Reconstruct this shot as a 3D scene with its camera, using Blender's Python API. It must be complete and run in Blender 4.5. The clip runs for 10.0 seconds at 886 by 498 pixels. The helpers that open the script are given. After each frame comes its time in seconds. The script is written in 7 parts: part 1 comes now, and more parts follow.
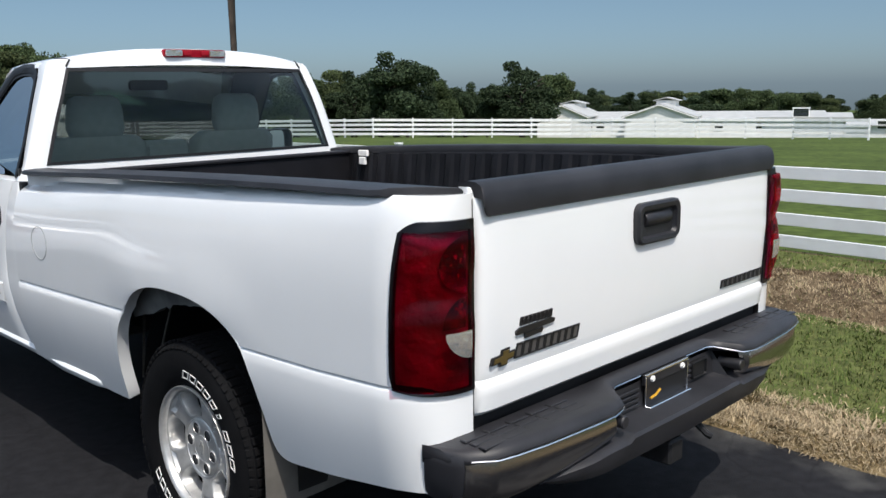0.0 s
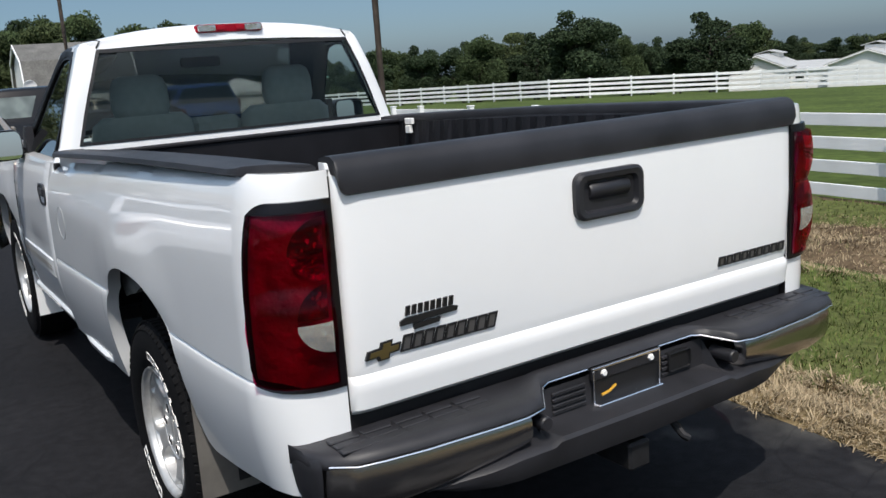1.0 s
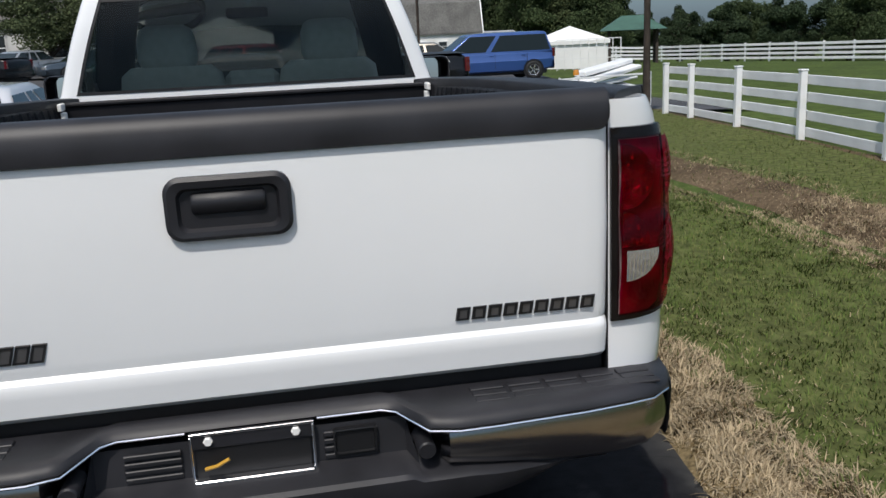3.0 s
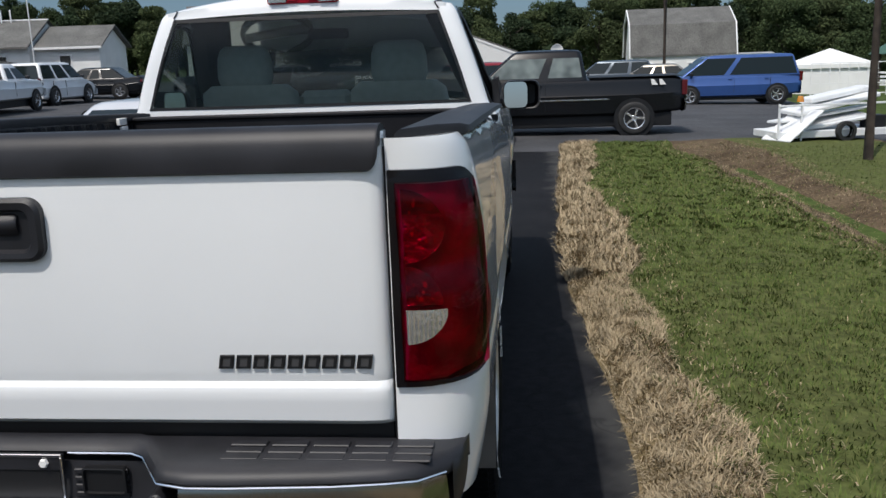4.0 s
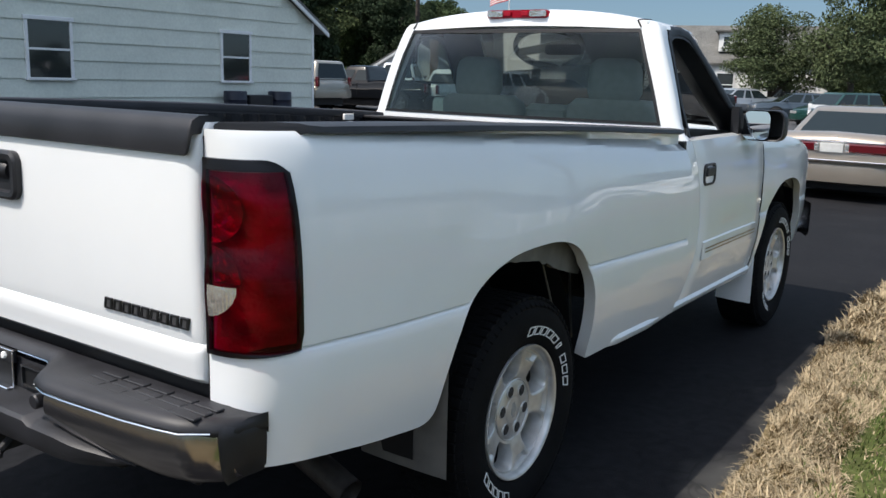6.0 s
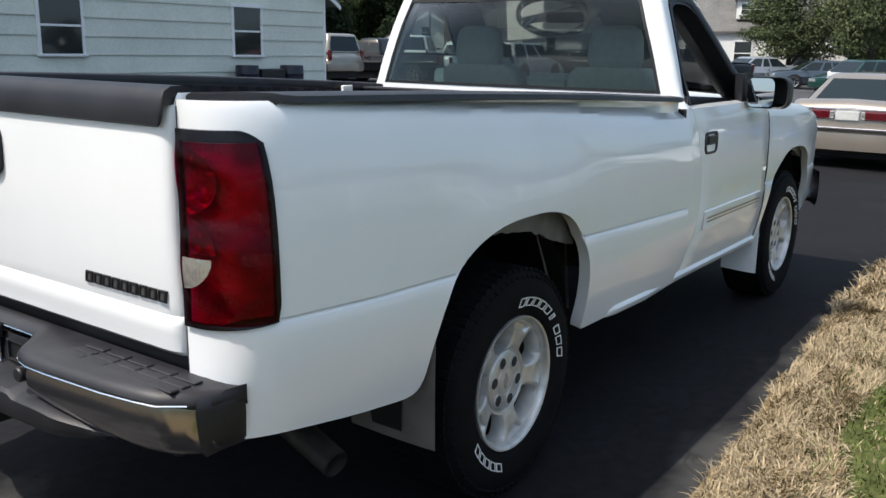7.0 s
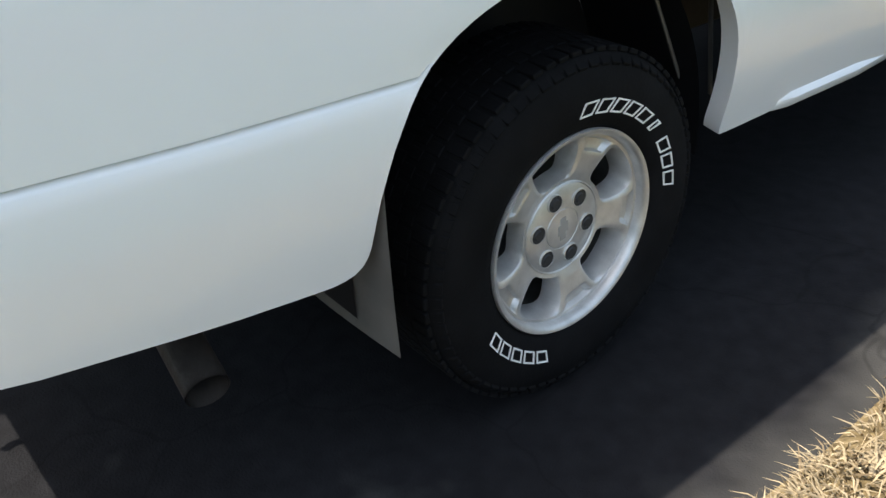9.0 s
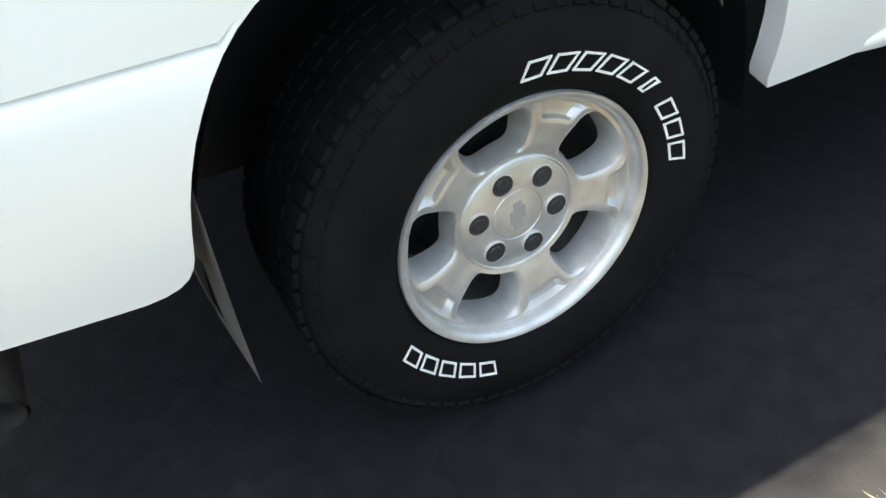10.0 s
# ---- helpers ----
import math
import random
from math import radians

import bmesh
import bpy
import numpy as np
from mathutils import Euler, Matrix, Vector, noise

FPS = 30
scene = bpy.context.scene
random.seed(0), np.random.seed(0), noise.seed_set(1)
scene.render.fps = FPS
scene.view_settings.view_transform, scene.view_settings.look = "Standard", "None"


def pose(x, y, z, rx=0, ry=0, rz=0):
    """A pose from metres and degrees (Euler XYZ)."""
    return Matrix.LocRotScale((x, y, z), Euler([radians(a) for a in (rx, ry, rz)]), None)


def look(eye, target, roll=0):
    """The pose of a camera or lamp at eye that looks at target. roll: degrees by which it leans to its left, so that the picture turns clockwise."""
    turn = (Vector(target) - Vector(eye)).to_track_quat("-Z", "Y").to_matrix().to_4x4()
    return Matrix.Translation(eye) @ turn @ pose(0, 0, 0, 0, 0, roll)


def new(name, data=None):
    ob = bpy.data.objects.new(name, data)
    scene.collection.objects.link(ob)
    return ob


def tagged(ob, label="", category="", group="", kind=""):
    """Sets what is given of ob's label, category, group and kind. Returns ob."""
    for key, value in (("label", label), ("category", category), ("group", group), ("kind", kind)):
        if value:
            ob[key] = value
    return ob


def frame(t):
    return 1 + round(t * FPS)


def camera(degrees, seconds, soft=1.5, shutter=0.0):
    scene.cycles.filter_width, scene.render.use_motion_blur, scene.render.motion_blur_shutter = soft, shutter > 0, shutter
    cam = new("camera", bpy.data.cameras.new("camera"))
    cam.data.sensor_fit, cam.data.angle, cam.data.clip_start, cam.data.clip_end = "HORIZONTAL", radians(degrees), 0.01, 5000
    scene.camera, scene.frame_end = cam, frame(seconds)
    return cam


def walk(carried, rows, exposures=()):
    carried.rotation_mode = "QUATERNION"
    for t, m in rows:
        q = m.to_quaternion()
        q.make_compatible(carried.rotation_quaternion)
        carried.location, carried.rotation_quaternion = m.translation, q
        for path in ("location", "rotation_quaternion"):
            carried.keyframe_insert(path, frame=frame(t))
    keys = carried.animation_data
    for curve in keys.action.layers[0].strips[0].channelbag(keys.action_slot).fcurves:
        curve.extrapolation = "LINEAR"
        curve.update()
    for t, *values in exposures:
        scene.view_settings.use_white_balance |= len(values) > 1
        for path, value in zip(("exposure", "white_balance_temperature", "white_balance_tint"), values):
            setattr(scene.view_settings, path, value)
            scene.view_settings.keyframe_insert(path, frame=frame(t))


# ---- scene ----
cam = camera(53.4, 10.0)
PATH = [
    (0, (-2.374, -1.428, 1.619), (-0.978, -0.042, 1.259), -0.8),
    (0.5, (-2.034, -1.587, 1.609), (-0.751, -0.111, 1.192), -2.8),
    (1, (-1.638, -1.721, 1.587), (-0.584, -0.075, 1.163), -4.0),
    (1.5, (-1.238, -1.814, 1.591), (-0.299, -0.123, 1.084), -5.6),
    (2, (-0.798, -1.834, 1.575), (-0.057, -0.044, 1.078), -2.3),
    (2.5, (-0.306, -1.842, 1.533), (0.25, 0.026, 1.086), -1.9),
    (2.7, (-0.147, -1.836, 1.539), (0.301, 0.047, 1.035), -1.8),
    (3.8, (0.893, -1.586, 1.495), (0.886, 0.373, 1.092), -3.3),
    (4, (1.083, -1.629, 1.512), (0.882, 0.315, 1.086), -2.0),
    (4.5, (1.506, -1.418, 1.463), (0.995, 0.465, 1.021), -3.5),
    (5, (1.833, -1.233, 1.495), (1.016, 0.552, 1.115), 1.0),
    (5.5, (2.12, -1.206, 1.493), (1.098, 0.481, 1.16), 2.9),
    (6, (2.315, -1.232, 1.486), (1.193, 0.38, 1.104), 1.6),
    (7.3, (2.375, -1.084, 1.467), (1.223, 0.488, 1.019), 1.2),
    (7.5, (2.334, -0.973, 1.444), (1.176, 0.581, 0.948), 2.4),
    (8, (2.195, -0.608, 1.407), (1.014, 0.774, 0.573), -5.3),
    (8.5, (2.143, -0.229, 1.393), (0.848, 1.059, 0.578), -2.1),
    (9, (2.03, 0.05, 1.344), (0.677, 1.082, 0.294), -3.1),
    (9.5, (1.844, 0.359, 1.321), (0.62, 1.269, 0.028), -2.2),
    (10, (1.886, 0.655, 1.274), (0.481, 1.273, -0.008), -7.2),
]
EXPOSURES = [(0.0, 0.28, 6500, 10), (0.5, 0.2, 6500, 10), (1.5, 0.05, 6450, 10), (2.5, -0.2, 6450, 10), (4.0, -0.2, 6400, 10), (5.0, 0.07, 6450, 10), (5.5, 0.31, 6500, 10), (6.0, 0.4, 6550, 10), (7.5, 0.55, 6650, 10), (8.0, 0.7, 6650, 10),
             (8.5, 1.0, 6850, 10), (9.0, 1.13, 7000, 10), (9.5, 1.5, 7150, 10), (10.0, 2.0, 7350, 10)]
walk(cam, [(t, look(eye, target, roll)) for t, eye, target, roll in PATH], EXPOSURES)

# ---- light ----
SUN_FROM = Vector((-0.265, -0.555, 1.0)).normalized()
world = bpy.data.worlds.new("sky")
scene.world = world
world.use_nodes = True
wn = world.node_tree
sky = wn.nodes.new("ShaderNodeTexSky")
sky.sky_type = "NISHITA"
sky.sun_disc = False
sky.sun_elevation = math.asin(SUN_FROM.z)
sky.sun_rotation = math.atan2(SUN_FROM.x, SUN_FROM.y)
sky.air_density, sky.dust_density, sky.ozone_density = 1.0, 0.7, 1.0
bg = wn.nodes["Background"]
bg.inputs[1].default_value = 0.155
# grey-blue haze low over the land, clearer above
wc, ws, wr = wn.nodes.new("ShaderNodeTexCoord"), wn.nodes.new("ShaderNodeSeparateXYZ"), wn.nodes.new("ShaderNodeValToRGB")
wr.color_ramp.interpolation = "EASE"
wr.color_ramp.elements[0].position, wr.color_ramp.elements[0].color = 0.0, (0.255, 0.345, 0.505, 1)
wr.color_ramp.elements[1].position, wr.color_ramp.elements[1].color = 0.55, (2.15, 1.8, 1.4, 1)
wr.color_ramp.elements.new(0.13).color = (0.30, 0.355, 0.415, 1)
haze = wn.nodes.new("ShaderNodeMix")
haze.data_type, haze.blend_type = "RGBA", "MULTIPLY"
haze.inputs[0].default_value = 1.0
wn.links.new(wc.outputs["Generated"], ws.inputs[0])
wn.links.new(ws.outputs["Z"], wr.inputs[0])
wn.links.new(sky.outputs[0], haze.inputs[6])
wn.links.new(wr.outputs[0], haze.inputs[7])
wn.links.new(haze.outputs[2], bg.inputs[0])
sun = new("sun", bpy.data.lights.new("sun", "SUN"))
sun.data.energy, sun.data.angle, sun.data.color = 3.6, radians(0.55), (1.0, 0.96, 0.9)
sun.matrix_world = look(SUN_FROM * 50, (0, 0, 0))
tagged(sun, kind="structure")


# ---- materials ----
def mat(name, col, rough=0.5, metal=0.0, coat=0.0, spec=0.5, var=0.0, scale=8.0, bump=0.0, bscale=60.0, col2=None, detail=4.0, trans=0.0, ior=1.45, emit=0.0, rvar=0.0, fine=0.0):
    m = bpy.data.materials.new(name)
    m.use_nodes = True
    t = m.node_tree
    p = t.nodes["Principled BSDF"]
    p.inputs["Base Color"].default_value = (*col, 1)
    p.inputs["Roughness"].default_value = rough
    p.inputs["Metallic"].default_value = metal
    p.inputs["Coat Weight"].default_value = coat
    p.inputs["Coat Roughness"].default_value = 0.03
    p.inputs["Specular IOR Level"].default_value = spec
    p.inputs["Transmission Weight"].default_value = trans
    p.inputs["IOR"].default_value = ior
    if emit:
        p.inputs["Emission Color"].default_value = (*col, 1)
        p.inputs["Emission Strength"].default_value = emit
    tc = t.nodes.new("ShaderNodeTexCoord")
    if var or col2:
        n = t.nodes.new("ShaderNodeTexNoise")
        n.inputs["Scale"].default_value, n.inputs["Detail"].default_value = scale, detail
        t.links.new(tc.outputs["Object"], n.inputs["Vector"])
        r = t.nodes.new("ShaderNodeValToRGB")
        r.color_ramp.elements[0].position, r.color_ramp.elements[1].position = 0.32, 0.68
        a = col2 if col2 else tuple(c * (1 - var) for c in col)
        b = col if col2 else tuple(min(1, c * (1 + var)) for c in col)
        r.color_ramp.elements[0].color, r.color_ramp.elements[1].color = (*a, 1), (*b, 1)
        t.links.new(n.outputs["Fac"], r.inputs["Fac"])
        out = r.outputs["Color"]
        if fine:
            n2 = t.nodes.new("ShaderNodeTexNoise")
            n2.inputs["Scale"].default_value, n2.inputs["Detail"].default_value = scale * 14, 3
            t.links.new(tc.outputs["Object"], n2.inputs["Vector"])
            mr = t.nodes.new("ShaderNodeMapRange")
            mr.inputs["From Min"].default_value, mr.inputs["From Max"].default_value = 0.3, 0.7
            mr.inputs["To Min"].default_value, mr.inputs["To Max"].default_value = 1 - fine, 1 + fine
            t.links.new(n2.outputs["Fac"], mr.inputs["Value"])
            mx = t.nodes.new("ShaderNodeVectorMath")
            mx.operation = "SCALE"
            t.links.new(out, mx.inputs[0])
            t.links.new(mr.outputs[0], mx.inputs["Scale"])
            out = mx.outputs[0]
        t.links.new(out, p.inputs["Base Color"])
        if rvar:
            rr = t.nodes.new("ShaderNodeMapRange")
            rr.inputs["To Min"].default_value, rr.inputs["To Max"].default_value = rough - rvar, rough + rvar
            t.links.new(n.outputs["Fac"], rr.inputs["Value"])
            t.links.new(rr.outputs[0], p.inputs["Roughness"])
    if bump:
        nb = t.nodes.new("ShaderNodeTexNoise")
        nb.inputs["Scale"].default_value, nb.inputs["Detail"].default_value = bscale, 4
        t.links.new(tc.outputs["Object"], nb.inputs["Vector"])
        bp = t.nodes.new("ShaderNodeBump")
        bp.inputs["Strength"].default_value, bp.inputs["Distance"].default_value = bump, 0.01
        t.links.new(nb.outputs["Fac"], bp.inputs["Height"])
        t.links.new(bp.outputs["Normal"], p.inputs["Normal"])
    return m


def random_tint(m, amount):
    """Vary a material's colour from object to object."""
    t = m.node_tree
    p = t.nodes["Principled BSDF"]
    oi = t.nodes.new("ShaderNodeObjectInfo")
    mr = t.nodes.new("ShaderNodeMapRange")
    mr.inputs["To Min"].default_value, mr.inputs["To Max"].default_value = 1 - amount, 1 + amount
    t.links.new(oi.outputs["Random"], mr.inputs["Value"])
    sc = t.nodes.new("ShaderNodeVectorMath")
    sc.operation = "SCALE"
    link = p.inputs["Base Color"].links
    if link:
        t.links.new(link[0].from_socket, sc.inputs[0])
    else:
        sc.inputs[0].default_value = p.inputs["Base Color"].default_value[:3]
    t.links.new(mr.outputs[0], sc.inputs["Scale"])
    t.links.new(sc.outputs[0], p.inputs["Base Color"])
    return m


def island_tint(m, amount):
    t = m.node_tree
    p = t.nodes["Principled BSDF"]
    g = t.nodes.new("ShaderNodeNewGeometry")
    mr = t.nodes.new("ShaderNodeMapRange")
    mr.inputs["To Min"].default_value, mr.inputs["To Max"].default_value = 1 - amount, 1 + amount
    t.links.new(g.outputs["Random Per Island"], mr.inputs["Value"])
    sc = t.nodes.new("ShaderNodeVectorMath")
    sc.operation = "SCALE"
    link = p.inputs["Base Color"].links
    if link:
        t.links.new(link[0].from_socket, sc.inputs[0])
    else:
        sc.inputs[0].default_value = p.inputs["Base Color"].default_value[:3]
    t.links.new(mr.outputs[0], sc.inputs["Scale"])
    t.links.new(sc.outputs[0], p.inputs["Base Color"])
    return m


WHITE = mat("white_paint", (0.80, 0.81, 0.81), 0.32, coat=1.0, var=0.02, scale=2.5)
BLACK_PLASTIC = mat("black_plastic", (0.016, 0.016, 0.019), 0.42, var=0.3, scale=5, bump=0.12, bscale=900)
PAD = mat("bumper_pad_rubber", (0.018, 0.018, 0.021), 0.48, spec=0.45, var=0.35, scale=7, bump=0.07, bscale=500)
BEDLINER = mat("bedliner", (0.008, 0.008, 0.010), 0.5, spec=0.3, var=0.3, scale=6, bump=0.2, bscale=300)
CHROME = mat("chrome", (0.36, 0.35, 0.355), 0.17, metal=1.0, bump=0.04, bscale=9)
TRIM_STEEL = mat("bright_strip", (0.85, 0.85, 0.87), 0.2, metal=1.0)
SILVER = mat("silver_wheel_paint", (0.55, 0.545, 0.53), 0.36, metal=0.6, coat=0.3, var=0.16, scale=18, fine=0.03, bump=0.05, bscale=200)
DARK_STEEL = mat("dark_steel", (0.03, 0.03, 0.032), 0.55, metal=0.6, var=0.4, scale=9)
RUBBER = mat("tyre_rubber", (0.0055, 0.0055, 0.006), 0.8, spec=0.12, var=0.3, scale=12, bump=0.15, bscale=150)
LETTER_WHITE = mat("raised_white", (0.78, 0.77, 0.74), 0.6, var=0.1, scale=30)
LAMP_RED = mat("lamp_red", (0.30, 0.002, 0.012), 0.12, spec=0.5)
LAMP_DARK = mat("lamp_black", (0.006, 0.005, 0.006), 0.25, spec=0.4)
LAMP_BRIGHT = mat("lamp_reflector_red", (0.42, 0.004, 0.018), 0.14, metal=0.5)
LAMP_PLATE = mat("lamp_back_plate", (0.25, 0.25, 0.25), 0.26, metal=0.55, var=0.5, scale=11, detail=1, bump=1.0, bscale=26)
LAMP_GLINT = mat("lamp_glint", (0.85, 0.85, 0.85), 0.16, metal=1.0)
LAMP_BOWL = mat("lamp_bowl", (0.30, 0.30, 0.30), 0.16, metal=0.9, var=0.6, scale=16, detail=1, bump=1.6, bscale=34)
LAMP_CLEAR = mat("lamp_clear", (0.58, 0.57, 0.55), 0.10, metal=0.75, bump=0.5, bscale=40)
EMBLEM = mat("emblem_grey", (0.16, 0.16, 0.165), 0.3, metal=0.7)
EMBLEM_DARK = mat("emblem_dark", (0.012, 0.012, 0.013), 0.35)
GOLD = mat("emblem_gold", (0.24, 0.185, 0.075), 0.3, metal=0.8)
SEAT = mat("grey_cloth", (0.34, 0.35, 0.34), 0.85, var=0.06, scale=30, bump=0.2, bscale=400)
INTERIOR = mat("interior_dark", (0.03, 0.03, 0.032), 0.7, var=0.2, scale=8)
SEAL = mat("black_seal", (0.008, 0.008, 0.009), 0.5)
FLAP = mat("mud_flap_grey", (0.13, 0.122, 0.11), 0.32, var=0.2, scale=10)
RUST_PIPE = mat("exhaust_pipe", (0.065, 0.056, 0.050), 0.55, metal=0.7, var=0.45, scale=14, bump=0.2, bscale=90)
LINER = mat("wheelhouse_liner", (0.15, 0.15, 0.145), 0.7, var=0.4, scale=6, bump=0.3, bscale=40)


def glass(name, tint, alpha, rough=0.02):
    """Pane: part clear, part mirror, with a tint."""
    m = bpy.data.materials.new(name)
    m.use_nodes = True
    t = m.node_tree
    out = t.nodes["Material Output"]
    t.nodes.remove(t.nodes["Principled BSDF"])
    tr = t.nodes.new("ShaderNodeBsdfTransparent")
    tr.inputs[0].default_value = (*tint, 1)
    gl = t.nodes.new("ShaderNodeBsdfGlossy")
    gl.inputs["Roughness"].default_value = rough
    fr = t.nodes.new("ShaderNodeFresnel")
    fr.inputs[0].default_value = 1.45
    mr = t.nodes.new("ShaderNodeMath")
    mr.operation = "MULTIPLY"
    mr.inputs[1].default_value = alpha
    mx = t.nodes.new("ShaderNodeMixShader")
    t.links.new(fr.outputs[0], mr.inputs[0])
    t.links.new(mr.outputs[0], mx.inputs[0])
    t.links.new(tr.outputs[0], mx.inputs[1])
    t.links.new(gl.outputs[0], mx.inputs[2])
    t.links.new(mx.outputs[0], out.inputs[0])
    return m


LAMP_LENS = glass("red_lamp_lens", (0.80, 0.004, 0.105), 0.5, 0.03)
REAR_GLASS = glass("tinted_rear_glass", (0.60, 0.67, 0.645), 0.75)
DOOR_GLASS = glass("tinted_door_glass", (0.34, 0.40, 0.38), 0.7)
SIDE_GLASS = glass("clear_side_glass", (0.75, 0.8, 0.78), 0.8)
CAR_GLASS = mat("car_glass_dark", (0.012, 0.018, 0.019), 0.05, spec=0.5)
MIRROR = mat("mirror", (0.9, 0.9, 0.92), 0.01, metal=1.0)


# ---- mesh tools ----
class Geo:
    """Collects vertices and faces for one mesh."""

    def __init__(self):
        self.v, self.f = [], []

    def quad_grid(self, rows, close_u=False, close_v=False, flip=False):
        b, nr, nc = len(self.v), len(rows), len(rows[0])
        for r in rows:
            self.v += [tuple(p) for p in r]
        for i in range(nr if close_v else nr - 1):
            for j in range(nc if close_u else nc - 1):
                i2, j2 = (i + 1) % nr, (j + 1) % nc
                q = (b + i * nc + j, b + i * nc + j2, b + i2 * nc + j2, b + i2 * nc + j)
                self.f.append(q[::-1] if flip else q)
        return self

    def poly(self, pts, flip=False):
        b = len(self.v)
        self.v += [tuple(p) for p in pts]
        ids = list(range(b, b + len(pts)))
        self.f.append(tuple(ids[::-1] if flip else ids))
        return self

    def box(self, x0, x1, y0, y1, z0, z1, c=0.0, m=None):
        """Box with chamfered edges of size c."""
        xs = (x0, x1), (y0, y1), (z0, z1)
        if c <= 0:
            p = [(x, y, z) for x in xs[0] for y in xs[1] for z in xs[2]]
            fs = [(0, 1, 3, 2), (4, 6, 7, 5), (0, 4, 5, 1), (2, 3, 7, 6), (0, 2, 6, 4), (1, 5, 7, 3)]
        else:
            p, ix = [], {}
            for a in range(3):
                for s0 in (0, 1):
                    for s1 in (0, 1):
                        for s2 in (0, 1):
                            s = (s0, s1, s2)
                            q = []
                            for k in range(3):
                                lo, hi = xs[k]
                                q.append((lo, hi)[s[k]] if k == a else (lo + c, hi - c)[s[k]])
                            ix[(a, s)] = len(p)
                            p.append(tuple(q))
            fs = []
            for a in range(3):
                u, w = (a + 1) % 3, (a + 2) % 3
                for s in (0, 1):
                    ring = []
                    for su, sw in ((0, 0), (1, 0), (1, 1), (0, 1)):
                        k = [0, 0, 0]
                        k[a], k[u], k[w] = s, su, sw
                        ring.append(ix[(a, tuple(k))])
                    fs.append(tuple(ring if s else ring[::-1]))
            for a in range(3):
                u, w = (a + 1) % 3, (a + 2) % 3
                for su in (0, 1):
                    for sw in (0, 1):
                        e = []
                        for sa in (0, 1):
                            k = [0, 0, 0]
                            k[a], k[u], k[w] = sa, su, sw
                            e.append((ix[(u, tuple(k))], ix[(w, tuple(k))]))
                        q = (e[0][0], e[1][0], e[1][1], e[0][1])
                        fs.append(q if su == sw else q[::-1])
            for s0 in (0, 1):
                for s1 in (0, 1):
                    for s2 in (0, 1):
                        s = (s0, s1, s2)
                        tri = (ix[(0, s)], ix[(1, s)], ix[(2, s)])
                        fs.append(tri if (s0 + s1 + s2) % 2 else tri[::-1])
        if m is not None:
            p = [tuple(m @ Vector(q)) for q in p]
        b = len(self.v)
        self.v += p
        self.f += [tuple(b + i for i in f) for f in fs]
        return self

    def lathe(self, prof, origin, axis="x", n=48, side=1, a0=0.0, a1=360.0):
        """prof: (radius, along) pairs turned about an axis through origin."""
        ox, oy, oz = origin
        full = abs(a1 - a0) >= 360
        rows = []
        for r, d in prof:
            row = []
            for k in range(n if full else n + 1):
                a = radians(a0 + (a1 - a0) * k / n)
                if axis == "x":
                    row.append((ox + side * d, oy + r * math.cos(a), oz + r * math.sin(a)))
                elif axis == "y":
                    row.append((ox + r * math.cos(a), oy + side * d, oz + r * math.sin(a)))
                else:
                    row.append((ox + r * math.cos(a), oy + r * math.sin(a), oz + side * d))
            rows.append(row)
        return self.quad_grid(rows, close_u=full)

    def tube(self, path, r, n=10, cap=True):
        rows = []
        for i, p in enumerate(path):
            p = Vector(p)
            d = Vector(path[min(i + 1, len(path) - 1)]) - Vector(path[max(i - 1, 0)])
            q = d.to_track_quat("Z", "Y").to_matrix()
            rr = r[i] if isinstance(r, (list, tuple)) else r
            rows.append([p + q @ Vector((rr * math.cos(2 * math.pi * k / n), rr * math.sin(2 * math.pi * k / n), 0)) for k in range(n)])
        self.quad_grid(rows, close_u=True)
        if cap:
            self.poly(rows[0], True)
            self.poly(rows[-1])
        return self

    def prism(self, outline, axis, a, b, flip=False):
        """Flat outline (pairs in the other two axes, in x-y-z order) drawn out along an axis from a to b."""
        def at(p, d):
            return {"x": (d, p[0], p[1]), "y": (p[0], d, p[1]), "z": (p[0], p[1], d)}[axis]
        self.quad_grid([[at(p, a) for p in outline], [at(p, b) for p in outline]], close_u=True, flip=flip)
        self.poly([at(p, a) for p in outline], not flip)
        self.poly([at(p, b) for p in outline], flip)
        return self

    def mesh(self, name, m, smooth=35.0, fix=True):
        me = bpy.data.meshes.new(name)
        me.from_pydata([tuple(p) for p in self.v], [], self.f)
        for k in m if isinstance(m, (list, tuple)) else [m]:
            me.materials.append(k)
        if fix:
            bm = bmesh.new()
            bm.from_mesh(me)
            bmesh.ops.remove_doubles(bm, verts=bm.verts, dist=1e-5)
            bmesh.ops.recalc_face_normals(bm, faces=bm.faces)
            bm.to_mesh(me)
            bm.free()
        if smooth:
            me.polygons.foreach_set("use_smooth", [True] * len(me.polygons))
            me.set_sharp_from_angle(angle=radians(smooth))
        me.update()
        return me


def part(name, g, m, parent, label="", smooth=35.0, fix=True):
    ob = new(name, g.mesh(name, m, smooth, fix) if isinstance(g, Geo) else g)
    ob.parent = parent
    if label:
        tagged(ob, label)
    return ob


def thing(name, loc=(0, 0, 0), rz=0.0, label="", category="", group="", kind=""):
    ob = new(name)
    ob.matrix_basis = pose(*loc, 0, 0, rz)
    ob.empty_display_size = 0.2
    return tagged(ob, label, category, group, kind)


